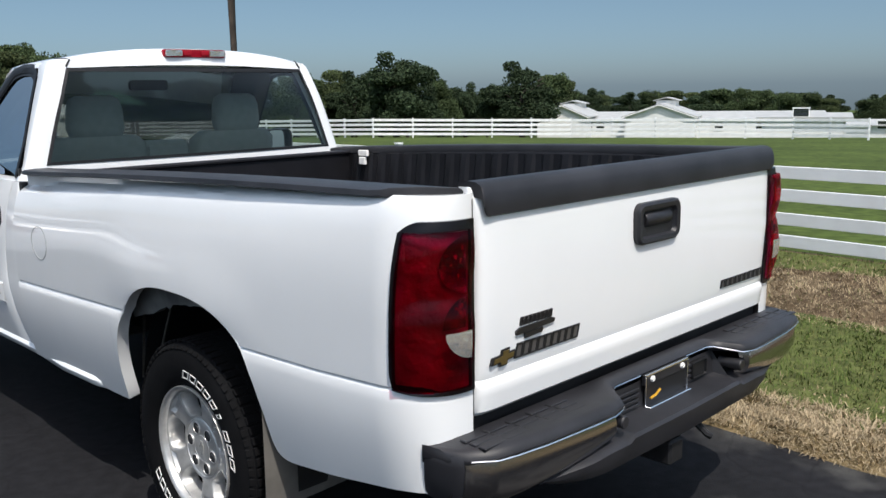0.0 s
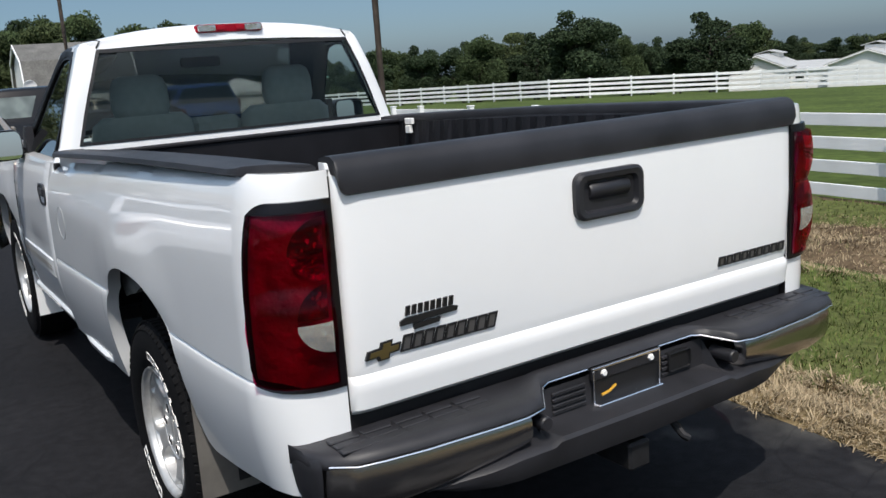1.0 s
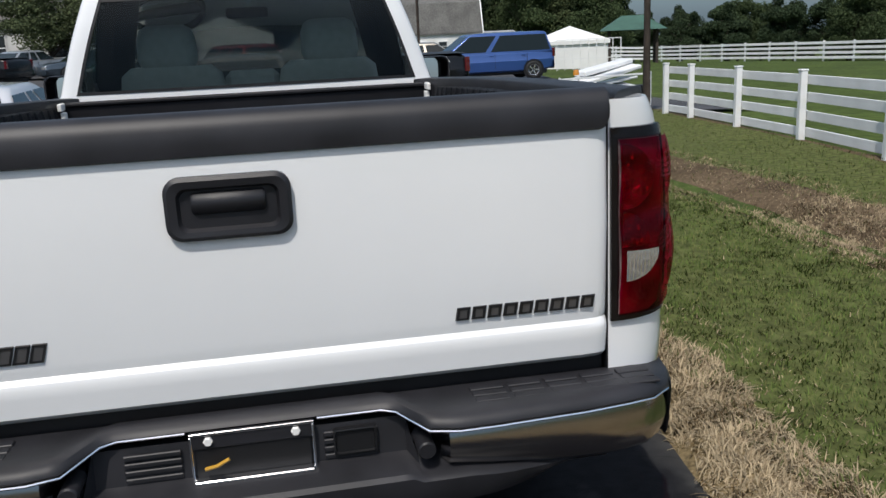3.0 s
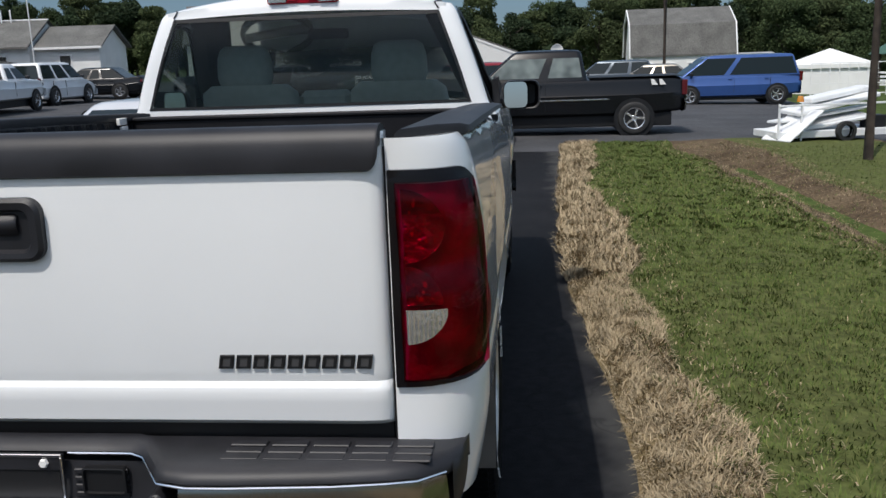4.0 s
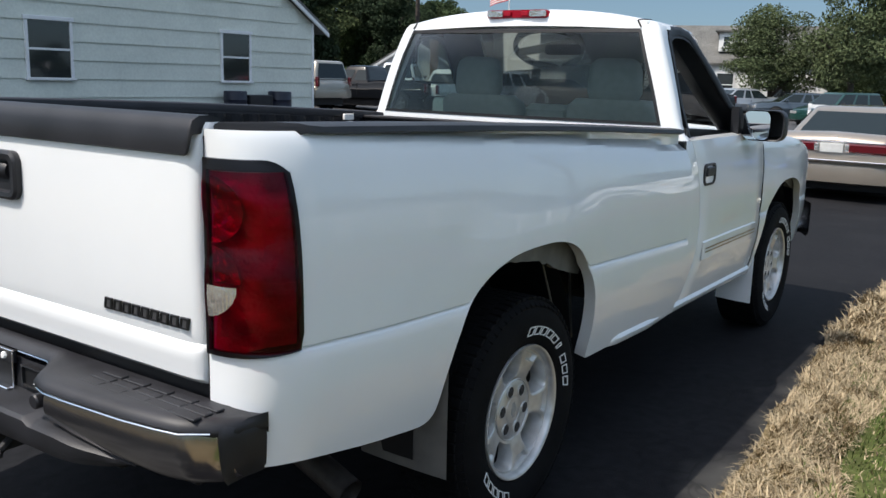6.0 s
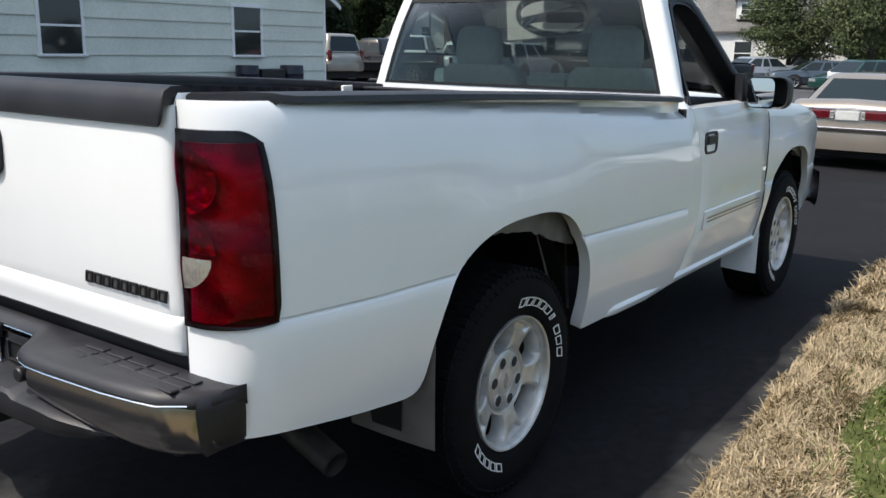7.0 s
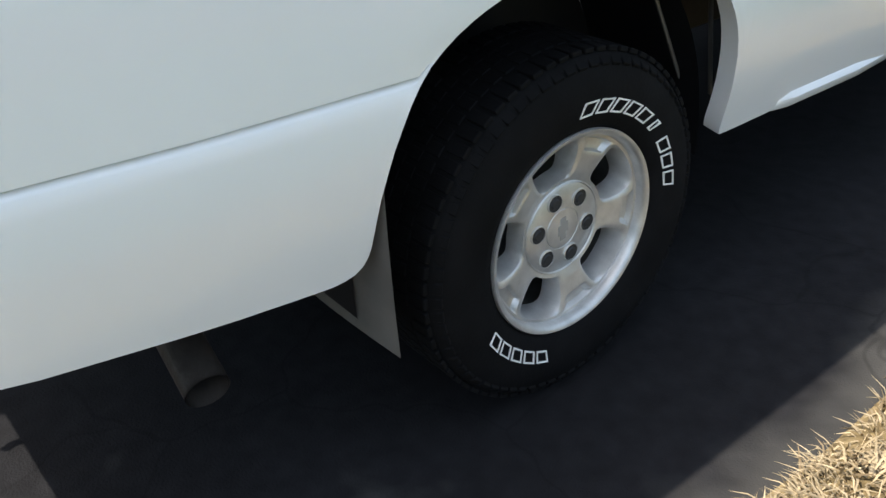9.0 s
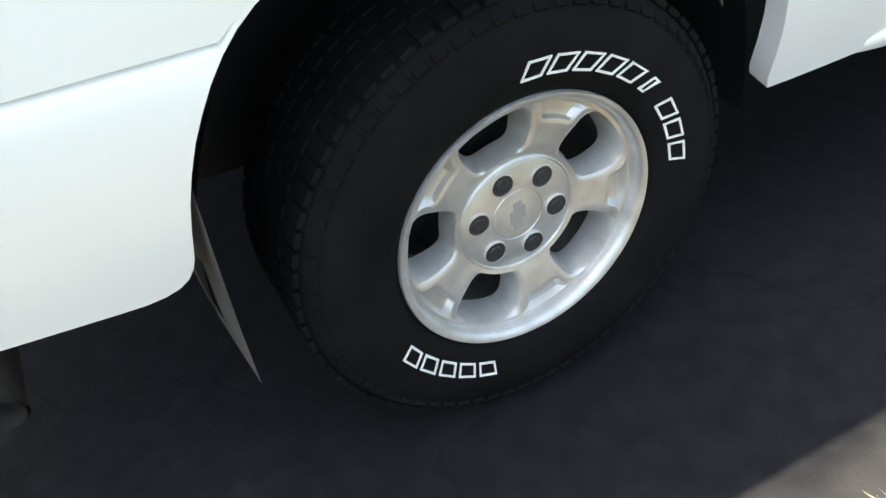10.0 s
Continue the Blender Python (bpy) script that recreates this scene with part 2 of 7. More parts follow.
def solid(name, g, m, label="", category="", group="", kind="", smooth=35.0, fix=True, at=None):
    ob = new(name, g.mesh(name, m, smooth, fix) if isinstance(g, Geo) else g)
    if at is not None:
        ob.matrix_basis = at
    return tagged(ob, label, category, group, kind)


def lerp(x, xs, ys):
    return float(np.interp(x, xs, ys))


def rounded(w, h, r, n=6):
    """Outline of a rounded rectangle about the origin."""
    pts = []
    for cx, cy, a in ((w - r, h - r, 0), (-w + r, h - r, 90), (-w + r, -h + r, 180), (w - r, -h + r, 270)):
        for k in range(n + 1):
            t = radians(a + 90 * k / n)
            pts.append((cx + r * math.cos(t), cy + r * math.sin(t)))
    return pts


# ---- ground ----
def smooth(a, b, x):
    t = min(1.0, max(0.0, (x - a) / (b - a)))
    return t * t * (3 - 2 * t)


def land_tilt(x, y):
    """Slow fall of the land to the east and north, and its rise to the west, away from the drive."""
    return -0.0215 * max(0.0, x - 1.8) + 0.035 * max(0.0, -x - 3.0) * smooth(4.0, 10.0, y) - 0.0044 * max(0.0, y - 5.0)


def gz(x, y):
    """Height of the ground: level round the drive, a low bank under the near fence, falling gently to the pasture and on into a shallow valley."""
    s = 0.85 * x + 0.75 * y
    bank = 0.09 * smooth(4.5, 5.5, x - 0.12 * y) * (1 - smooth(13.0, 16.0, y)) * (1 - smooth(10, 34, x))
    dip = (0.11 * smooth(6.0, 19.0, y) * smooth(-11.0, -6.0, x) * (1 - smooth(3.0, 5.5, x)) + 0.27 * smooth(16.5, 22.0, y) * (1 - smooth(-12.0, -5.0, x))) * (1 - smooth(34.0, 50.0, y))
    return land_tilt(x, y) + bank - dip - 0.010 * min(max(0.0, s - 5.0), 55.0) - 0.033 * min(max(0.0, s - 62.0), 125.0)


def sheet(xs, ys, fn):
    return Geo().quad_grid([[(x, y, fn(x, y)) for x in xs] for y in ys])


PASTURE = mat("pasture_grass", (0.070, 0.098, 0.024), 0.95, spec=0.1, col2=(0.046, 0.066, 0.017), scale=0.35, fine=0.35, bump=0.6, bscale=6)
ASPHALT = mat("sealed_asphalt", (0.0135, 0.0135, 0.0150), 0.8, spec=0.1, var=0.2, scale=1.3, fine=0.22, bump=0.26, bscale=160, rvar=0.1)


def wear(m):
    """Pale dust patches, heavier along the drive's edge, and a few fine cracks."""
    t = m.node_tree
    p = t.nodes["Principled BSDF"]
    old = p.inputs["Base Color"].links[0].from_socket
    tc = t.nodes.new("ShaderNodeTexCoord")
    sx = t.nodes.new("ShaderNodeSeparateXYZ")
    t.links.new(tc.outputs["Object"], sx.inputs[0])
    edge = t.nodes.new("ShaderNodeMapRange")
    edge.inputs["From Min"].default_value, edge.inputs["From Max"].default_value = 1.18, 1.46
    t.links.new(sx.outputs["X"], edge.inputs["Value"])
    nz = t.nodes.new("ShaderNodeTexNoise")
    nz.inputs["Scale"].default_value, nz.inputs["Detail"].default_value = 2.3, 7
    t.links.new(tc.outputs["Object"], nz.inputs["Vector"])
    add = t.nodes.new("ShaderNodeMath")
    add.operation = "MULTIPLY_ADD"
    add.inputs[1].default_value = 0.42
    t.links.new(edge.outputs[0], add.inputs[0])
    t.links.new(nz.outputs["Fac"], add.inputs[2])
    ramp = t.nodes.new("ShaderNodeMapRange")
    ramp.inputs["From Min"].default_value, ramp.inputs["From Max"].default_value = 0.66, 0.95
    ramp.inputs["To Max"].default_value = 0.6
    t.links.new(add.outputs[0], ramp.inputs["Value"])
    mx = t.nodes.new("ShaderNodeMix")
    mx.data_type = "RGBA"
    mx.inputs[7].default_value = (0.078, 0.076, 0.071, 1)
    # old pale surface worn bare behind the parked truck
    bare = None
    for centre, reach in (((0.0, -0.75, 0.0), -0.60), ((1.6, 0.35, 0.0), -1.0), ((-2.6, -1.6, 0.0), -0.35)):
        ds = t.nodes.new("ShaderNodeVectorMath")
        ds.operation = "DISTANCE"
        ds.inputs[1].default_value = centre
        t.links.new(tc.outputs["Object"], ds.inputs[0])
        worn = t.nodes.new("ShaderNodeMath")
        worn.operation = "SUBTRACT"
        worn.inputs[0].default_value = reach
        t.links.new(ds.outputs["Value"], worn.inputs[1])
        if bare is not None:
            top = t.nodes.new("ShaderNodeMath")
            top.operation = "MAXIMUM"
            t.links.new(bare.outputs[0], top.inputs[0])
            t.links.new(worn.outputs[0], top.inputs[1])
            worn = top
        bare = worn
    worn = t.nodes.new("ShaderNodeMath")
    worn.operation = "MULTIPLY_ADD"
    worn.inputs[1].default_value = 2.7
    t.links.new(nz.outputs["Fac"], worn.inputs[0])
    t.links.new(bare.outputs[0], worn.inputs[2])
    wm = t.nodes.new("ShaderNodeMapRange")
    wm.inputs["From Min"].default_value, wm.inputs["From Max"].default_value = -0.15, 0.35
    t.links.new(worn.outputs[0], wm.inputs["Value"])
    m2 = t.nodes.new("ShaderNodeMix")
    m2.data_type = "RGBA"
    m2.inputs[7].default_value = (0.058, 0.057, 0.054, 1)
    t.links.new(wm.outputs[0], m2.inputs[0])
    t.links.new(old, m2.inputs[6])
    old = m2.outputs[2]
    t.links.new(ramp.outputs[0], mx.inputs[0])
    t.links.new(old, mx.inputs[6])
    # cracks
    wp = t.nodes.new("ShaderNodeTexNoise")
    wp.inputs["Scale"].default_value = 3.0
    t.links.new(tc.outputs["Object"], wp.inputs["Vector"])
    va = t.nodes.new("ShaderNodeVectorMath")
    va.operation = "MULTIPLY_ADD"
    va.inputs[1].default_value = (0.35, 0.35, 0.0)
    t.links.new(wp.outputs["Color"], va.inputs[0])
    t.links.new(tc.outputs["Object"], va.inputs[2])
    vo = t.nodes.new("ShaderNodeTexVoronoi")
    vo.feature = "DISTANCE_TO_EDGE"
    vo.inputs["Scale"].default_value = 1.5
    t.links.new(va.outputs[0], vo.inputs["Vector"])
    cr = t.nodes.new("ShaderNodeMapRange")
    cr.inputs["From Min"].default_value, cr.inputs["From Max"].default_value = 0.003, 0.009
    cr.inputs["To Min"].default_value, cr.inputs["To Max"].default_value = 0.76, 1.0
    t.links.new(vo.outputs["Distance"], cr.inputs["Value"])
    sc = t.nodes.new("ShaderNodeVectorMath")
    sc.operation = "SCALE"
    t.links.new(mx.outputs[2], sc.inputs[0])
    t.links.new(cr.outputs[0], sc.inputs["Scale"])
    # close net of cracks in the bare patches
    v2 = t.nodes.new("ShaderNodeTexVoronoi")
    v2.feature = "DISTANCE_TO_EDGE"
    v2.inputs["Scale"].default_value = 13.0
    t.links.new(va.outputs[0], v2.inputs["Vector"])
    c2 = t.nodes.new("ShaderNodeMapRange")
    c2.inputs["From Min"].default_value, c2.inputs["From Max"].default_value = 0.01, 0.05
    c2.inputs["To Min"].default_value, c2.inputs["To Max"].default_value = 0.30, 0.0
    t.links.new(v2.outputs["Distance"], c2.inputs["Value"])
    c3 = t.nodes.new("ShaderNodeMath")
    c3.operation = "MULTIPLY"
    t.links.new(c2.outputs[0], c3.inputs[0])
    t.links.new(wm.outputs[0], c3.inputs[1])
    m3 = t.nodes.new("ShaderNodeMix")
    m3.data_type = "RGBA"
    m3.inputs[7].default_value = (0.012, 0.012, 0.013, 1)
    t.links.new(c3.outputs[0], m3.inputs[0])
    t.links.new(sc.outputs[0], m3.inputs[6])
    t.links.new(m3.outputs[2], p.inputs["Base Color"])


wear(ASPHALT)
ROAD = mat("grey_asphalt", (0.055, 0.055, 0.058), 0.85, var=0.25, scale=0.8, fine=0.25, bump=0.3, bscale=100)
SOIL_GREEN = mat("lawn_soil", (0.080, 0.094, 0.030), 0.95, spec=0.1, col2=(0.088, 0.098, 0.034), scale=1.1, fine=0.4, bump=0.8, bscale=30)
STRAW = mat("dead_grass_mat", (0.23, 0.175, 0.095), 0.95, spec=0.1, col2=(0.14, 0.105, 0.055), scale=4, fine=0.4, bump=0.8, bscale=40)
DIRT = mat("dry_dirt", (0.135, 0.098, 0.060), 0.95, spec=0.1, col2=(0.066, 0.046, 0.028), scale=1.5, fine=0.35, bump=0.9, bscale=14)

xs = [-900, -400, -200, -100, -60, -40] + list(np.linspace(-30, 2, 17)) + list(np.linspace(3, 14, 23)) + [16, 18, 20, 23, 26, 30] + [34, 40, 48, 56, 66, 80, 110, 160, 250, 450, 900]
ys = [-900, -400, -200, -100, -60, -40, -30, -24, -18] + list(np.linspace(-14, 22, 37)) + list(np.linspace(24, 40, 9)) + [44, 50, 58, 68, 80, 110, 160, 250, 450, 900]
solid("ground", sheet(xs, ys, lambda x, y: gz(x, y) - 0.06), PASTURE, "green pasture grass reaching the tree line", "ground", kind="structure")


def edge_x(y):
    return lerp(y, (-3.0, 0.2, 0.7, 1.3, 1.7, 2.3, 3.6, 5.0, 8.0, 13.5), (1.36, 1.37, 1.40, 1.46, 1.47, 1.42, 1.34, 1.30, 1.38, 1.60)) + 0.045 * noise.noise((0.3, y * 2.6, 7)) + 0.03 * noise.noise((1.7, y * 7.0, 3))


# asphalt: the drive, and the lot beyond it and to its other side
ys = list(np.linspace(-30, -2, 8)) + list(np.linspace(-1.5, 14, 63))
rows = []
for y in ys:
    rows.append([(x, y, gz(x, y)) for x in (-40, -20, -10, -6, -3, -1, 0.4, 1.1)] + [(edge_x(y) + 0.06, y, gz(1.5, y))])
solid("drive", Geo().quad_grid(rows), ASPHALT, "freshly sealed dark asphalt drive", "drive", kind="structure")
rows = []
for y in list(np.linspace(14.0, 30, 17)) + [36, 44, 54, 66]:
    rows.append([(x, y, gz(x, y) + 0.004) for x in [-70, -40, -20, -10, -5, 0, 2, 4, 6, 8, 9.3 + max(0, y - 22) * 0.15]])
solid("lot", Geo().quad_grid(rows), ROAD, "worn grey asphalt of the car lot", "car lot", kind="structure")


# lawn between drive and fence, a few centimetres above the asphalt
def lawn_end(x):
    return 15.6 - 0.7 * max(0, (2.4 - x) / 0.9) ** 2 + 0.04 * x


def lawn_z(x, y):
    e = min(1.0, max(0.0, (x - edge_x(y)) / 0.12))
    ditch = -0.11 * math.exp(-((x - (4.08 + 0.003 * y)) / 0.30) ** 2) * smooth(15.0, 11.0, y)
    return gz(x, y) + 0.038 * e + 0.012 * noise.noise((x * 2.1, y * 2.1, 0)) * e + ditch


def strip(x0, x1, nx, ny=90, y0=-14.0):
    rows = []
    for k in range(ny + 1):
        row = []
        for j in range(nx + 1):
            a = j / nx
            xe = lambda y: (edge_x(y) if x0 is None else x0(y)) * (1 - a) + x1(y) * a
            y = y0 + (lawn_end(xe(10)) - y0) * (k / ny)
            x = xe(y)
            row.append((x, y, lawn_z(x, y)))
        rows.append(row)
    return Geo().quad_grid(rows)


bg_x = lambda y: 1.80 + 0.4 * smooth(9.5, 14.0, y) + 1.7 * smooth(-0.9, -2.0, y) + 0.07 * math.sin(1.3 * y) + 0.05 * math.sin(4.1 * y + 1)
di_x = lambda y: 3.70 - 0.01 * y + 0.08 * math.sin(1.7 * y)
dr_x = lambda y: lerp(y, (-2.0, 1.0, 4.0, 7.5, 13.0), (5.45, 5.15, 5.05, 4.62, 4.85)) + 0.10 * math.sin(1.1 * y)
vb_x = lambda y: max(dr_x(y) + 0.05, 5.55 + 0.110 * y + 0.08 * math.sin(0.9 * y))
fe_x = lambda y: max(vb_x(y) + 0.05, 5.72 + 0.110 * y)
solid("dead_grass_border", strip(None, bg_x, 8), STRAW, "strip of dead straw-coloured grass along the drive", "lawn edge", kind="structure")
rows = []
for k in range(81):
    x = -9.0 + 10.3 * k / 80
    yf = -2.95 + 0.16 * math.sin(1.9 * x) + 0.14 * noise.noise((x * 2.4, 0.5, 2)) + 0.09 * noise.noise((x * 7.0, 1.5, 4))
    rows.append([(x, yf + 0.02, gz(x, yf) + 0.002)] + [(x, yf - d, gz(x, yf - d) + 0.035 + 0.02 * noise.noise((x * 3, d * 3, 6))) for d in (0.06, 0.3, 0.7, 1.3, 2.2, 4.0, 7.0, 12.0)])
BANK = mat("bank_mat", (0.150, 0.118, 0.075), 0.95, spec=0.1, col2=(0.045, 0.042, 0.026), scale=2.2, fine=0.4, bump=0.8, bscale=40)
solid("dead_grass_bank", Geo().quad_grid(rows), BANK, "dry dead grass behind the parked truck", "dead grass", kind="structure")
solid("lawn", strip(bg_x, di_x, 14), SOIL_GREEN, "green mown lawn beside the drive", "lawn", kind="structure")
solid("ditch", strip(di_x, dr_x, 12), DIRT, "bare dry dirt ditch with dead grass", "ditch", kind="structure")
solid("fence_verge", strip(dr_x, vb_x, 8), SOIL_GREEN, "green grass verge before the fence", "verge", kind="structure")
solid("fence_dirt", strip(vb_x, fe_x, 6), DIRT, "bare brown strip along the foot of the fence", "dirt strip", kind="structure")

# ---- white board fences ----
FENCE = random_tint(mat("fence_paint", (0.74, 0.75, 0.75), 0.55, var=0.06, scale=3, bump=0.15, bscale=25), 0.05)


def board_fence(name, pts, height, rails, board, label, spacing, group):
    f = thing(name, (*pts[0], gz(*pts[0])), 0, label, "fence", group)
    ox, oy, oz = pts[0][0], pts[0][1], gz(*pts[0])
    posts = []
    for (x0, y0), (x1, y1) in zip(pts, pts[1:]):
        n = max(1, round(math.hypot(x1 - x0, y1 - y0) / spacing))
        posts += [(x0 + (x1 - x0) * k / n, y0 + (y1 - y0) * k / n) for k in range(n)]
    posts.append(pts[-1])
    pm = Geo()
    pw = 0.047 * height ** 0.5
    pm.box(-pw, pw, -pw, pw, -0.1, height + 0.05, 0.008)
    pm.box(-pw - 0.008, pw + 0.008, -pw - 0.008, pw + 0.008, height + 0.045, height + 0.065, 0.006)
    pm = pm.mesh("post", FENCE, 30)
    for i, (x, y) in enumerate(posts):
        p = part("post", pm, None, f)
        nx, ny = posts[min(i + 1, len(posts) - 1)]
        px, py = posts[max(i - 1, 0)]
        p.matrix_basis = pose(x - ox, y - oy, gz(x, y) - oz, 0, random.uniform(-0.6, 0.6), math.degrees(math.atan2(ny - py, nx - px)))
    shared = {}
    for (x0, y0), (x1, y1) in zip(posts, posts[1:]):
        ln = math.hypot(x1 - x0, y1 - y0)
        key = round(ln, 2)
        if key not in shared:
            shared[key] = Geo().box(0.0, ln, -0.085, -0.058, -board / 2, board / 2, 0.004).mesh("rail", FENCE, 30)
        z0, z1 = gz(x0, y0), gz(x1, y1)
        for h in rails:
            r = part("rail", shared[key], None, f)
            r.matrix_basis = Matrix.Translation((x0 - ox, y0 - oy, z0 - oz + h + random.uniform(-0.008, 0.008))) @ Matrix.Rotation(math.atan2(y1 - y0, x1 - x0), 4, "Z") @ Matrix.Rotation(-math.atan2(z1 - z0, ln), 4, "Y")
    return f


NEAR = [(5.20, -3.3), (5.44, -1.35), (5.67, 0.57), (5.88, 2.47), (6.06, 4.38), (6.30, 6.33), (6.59, 8.37), (6.72, 10.2), (6.82, 11.9), (6.86, 12.95)]
board_fence("board_fence", NEAR, 0.85, (0.785, 0.565, 0.345, 0.125), 0.118, "white painted four-rail board fence along the verge", 3.2, "white board fences")
board_fence("board_fence", [(31, 70), (33, 57), (36, 43), (45.5, 34), (51, 21.4), (51, 17)], 1.15, (1.07, 0.77, 0.47, 0.17), 0.16, "white four-rail board fence across the pasture", 2.6, "white board fences")
board_fence("board_fence", [(20, 60), (26, 70), (31, 70)], 1.15, (1.07, 0.77, 0.47, 0.17), 0.16, "white four-rail board fence behind the drive", 2.6, "white board fences")
board_fence("board_fence", [(-13.5, 57), (-10.5, 57.5)], 1.0, (0.95, 0.68, 0.4, 0.14), 0.2, "short white board fence by the lot", 1.5, "white board fences")


# ---- the white pickup ----
truck = thing("pickup_truck", label="white regular-cab pickup truck parked on the asphalt drive", category="pickup truck")

BED_Z = [0.38, 0.46, 0.54, 0.62, 0.72, 0.79, 0.835, 0.856, 0.862, 0.8665, 0.871, 0.90, 0.95, 1.0, 1.08, 1.16, 1.24, 1.30, 1.33, 1.348, 1.356]
BED_X = [0.905, 0.924, 0.944, 0.963, 0.981, 0.988, 0.987, 0.9855, 0.982, 0.975, 0.985, 0.986, 0.986, 0.987, 0.987, 0.983, 0.973, 0.959, 0.946, 0.930, 0.905]
CREASE = 0.866
AXLE_R, AXLE_F, HUB_Z = 1.2205, 4.40, 0.394
FRONT = AXLE_F - 4.575
CAB_IN = 0.030


def crease_z(y):
    return lerp(y, (0.0, 0.15, 0.45, 0.82, 1.6, 2.5, 4.1), (0.884, 0.882, 0.864, 0.853, 0.836, 0.806, 0.775))


def arch_z(y, yc, ar, af, z0, h, p=2.5, pr=2.5):
    u = abs(y - yc) / (ar if y < yc else af)
    p = pr if y < yc else p
    return None if u >= 1 else z0 + h * (1 - u ** p) ** (1 / p)


def side_x(y, z, yc, grow=0.012):
    """Half width of the body side, with the swelling over a wheel opening centred at yc."""
    x = lerp(z + CREASE - crease_z(y), BED_Z, BED_X)
    dy, dz = (y - yc) / 0.50, (z - 0.40) / 0.565
    d = (abs(dy) ** 2.5 + max(dz, 0) ** 2.5) ** 0.4 - 1
    return x + grow * smooth(0.42, 0.0, d) * smooth(0.0, 0.10, z - crease_z(y) - 0.01)


def body_x(y, z, yc):
    """The cab and the front fenders stand a little inside the line of the bed."""
    return side_x(y, z, yc) - CAB_IN


def side_rows(y, zb, top):
    """Heights of one upright row of the body side, from its lower edge to the top, with a row each side of the crease."""
    c = crease_z(y)
    z0 = min(zb, c - 0.08)
    low = [z0 + (c - 0.040 - z0) * k / 5 for k in range(6)] + [c - 0.010, c - 0.004]
    mid = [c + 0.0005, c + 0.005, c + 0.03, c + 0.07]
    zs = low + mid + [z for z in top]
    return [max(z, zb + 0.0012 * k) for k, z in enumerate(zs)]


def rail_drop(y, z):
    """The bed rails and the belt fall a little towards the cab."""
    return lerp(y, (0.0, 0.6, 1.2, 1.8, 2.56), (0.010, -0.002, -0.018, -0.042, -0.078)) * smooth(0.98, 1.33, z)


BED_TOP = [1.0, 1.05, 1.1, 1.16, 1.22, 1.27, 1.30, 1.322, 1.338, 1.349, 1.356]
CORNER = [(0.0, 0.028), (0.22, 0.028), (0.42, 0.034), (0.60, 0.047), (0.75, 0.067), (0.87, 0.096), (0.95, 0.131), (1.0, 0.178)]


def bed_bottom(y):
    a = arch_z(y, 1.235, 0.520, 0.480, 0.40, 0.57, pr=2.9)
    if a is not None:
        return max(a, lerp(y, (0.715, 0.721), (0.558, 0.579)) if y < 1.2 else 0.456)
    return lerp(y, (0.0, 0.15, 0.43, 0.64, 0.67, 0.69, 0.705, 0.715, 0.72, 1.73, 1.8, 2.56), (0.612, 0.600, 0.550, 0.523, 0.5245, 0.530, 0.541, 0.558, 0.515, 0.454, 0.452, 0.452))


def bed_col(f, y):
    zs = side_rows(y, bed_bottom(y), BED_TOP)
    return [(0.806 + (side_x(y, z, 1.235) - 0.806) * f, y, z + rail_drop(y, z)) for z in zs]


def bed_side(s):
    g = Geo()
    cols = [bed_col(f, y) for f, y in CORNER]
    ys = [0.21, 0.26, 0.32, 0.39, 0.47, 0.55, 0.61, 0.645, 0.67, 0.68, 0.69, 0.698, 0.705, 0.710, 0.714]
    ys += [1.235 - 0.520 * math.cos(math.pi * k / 44) for k in range(1, 22)] + [1.235] + [1.235 - 0.480 * math.cos(math.pi * k / 44) for k in range(23, 44)]
    ys += [1.722, 1.78, 1.86, 1.96, 2.08, 2.2, 2.32, 2.42, 2.54, 2.61]
    cols += [bed_col(1.0, y) for y in ys]
    cols.append([(x - 0.012, 2.626, z) for x, _, z in cols[-1]])
    cols.append([(x - 0.10, 2.626, z) for x, _, z in cols[-2]])
    cols = [[(c[0][0] - 0.045, c[0][1] + (0.0 if c[0][1] > 0.3 else 0.02), c[0][2] + 0.01)] + c for c in cols]
    cols = [c + [(c[-1][0] - 0.05, c[-1][1] + (0.0 if c[-1][1] > 0.2 else 0.02), c[-1][2] - 0.002)] for c in cols]
    g.quad_grid([[(s * x, y, z) for x, y, z in c] for c in cols])
    return g


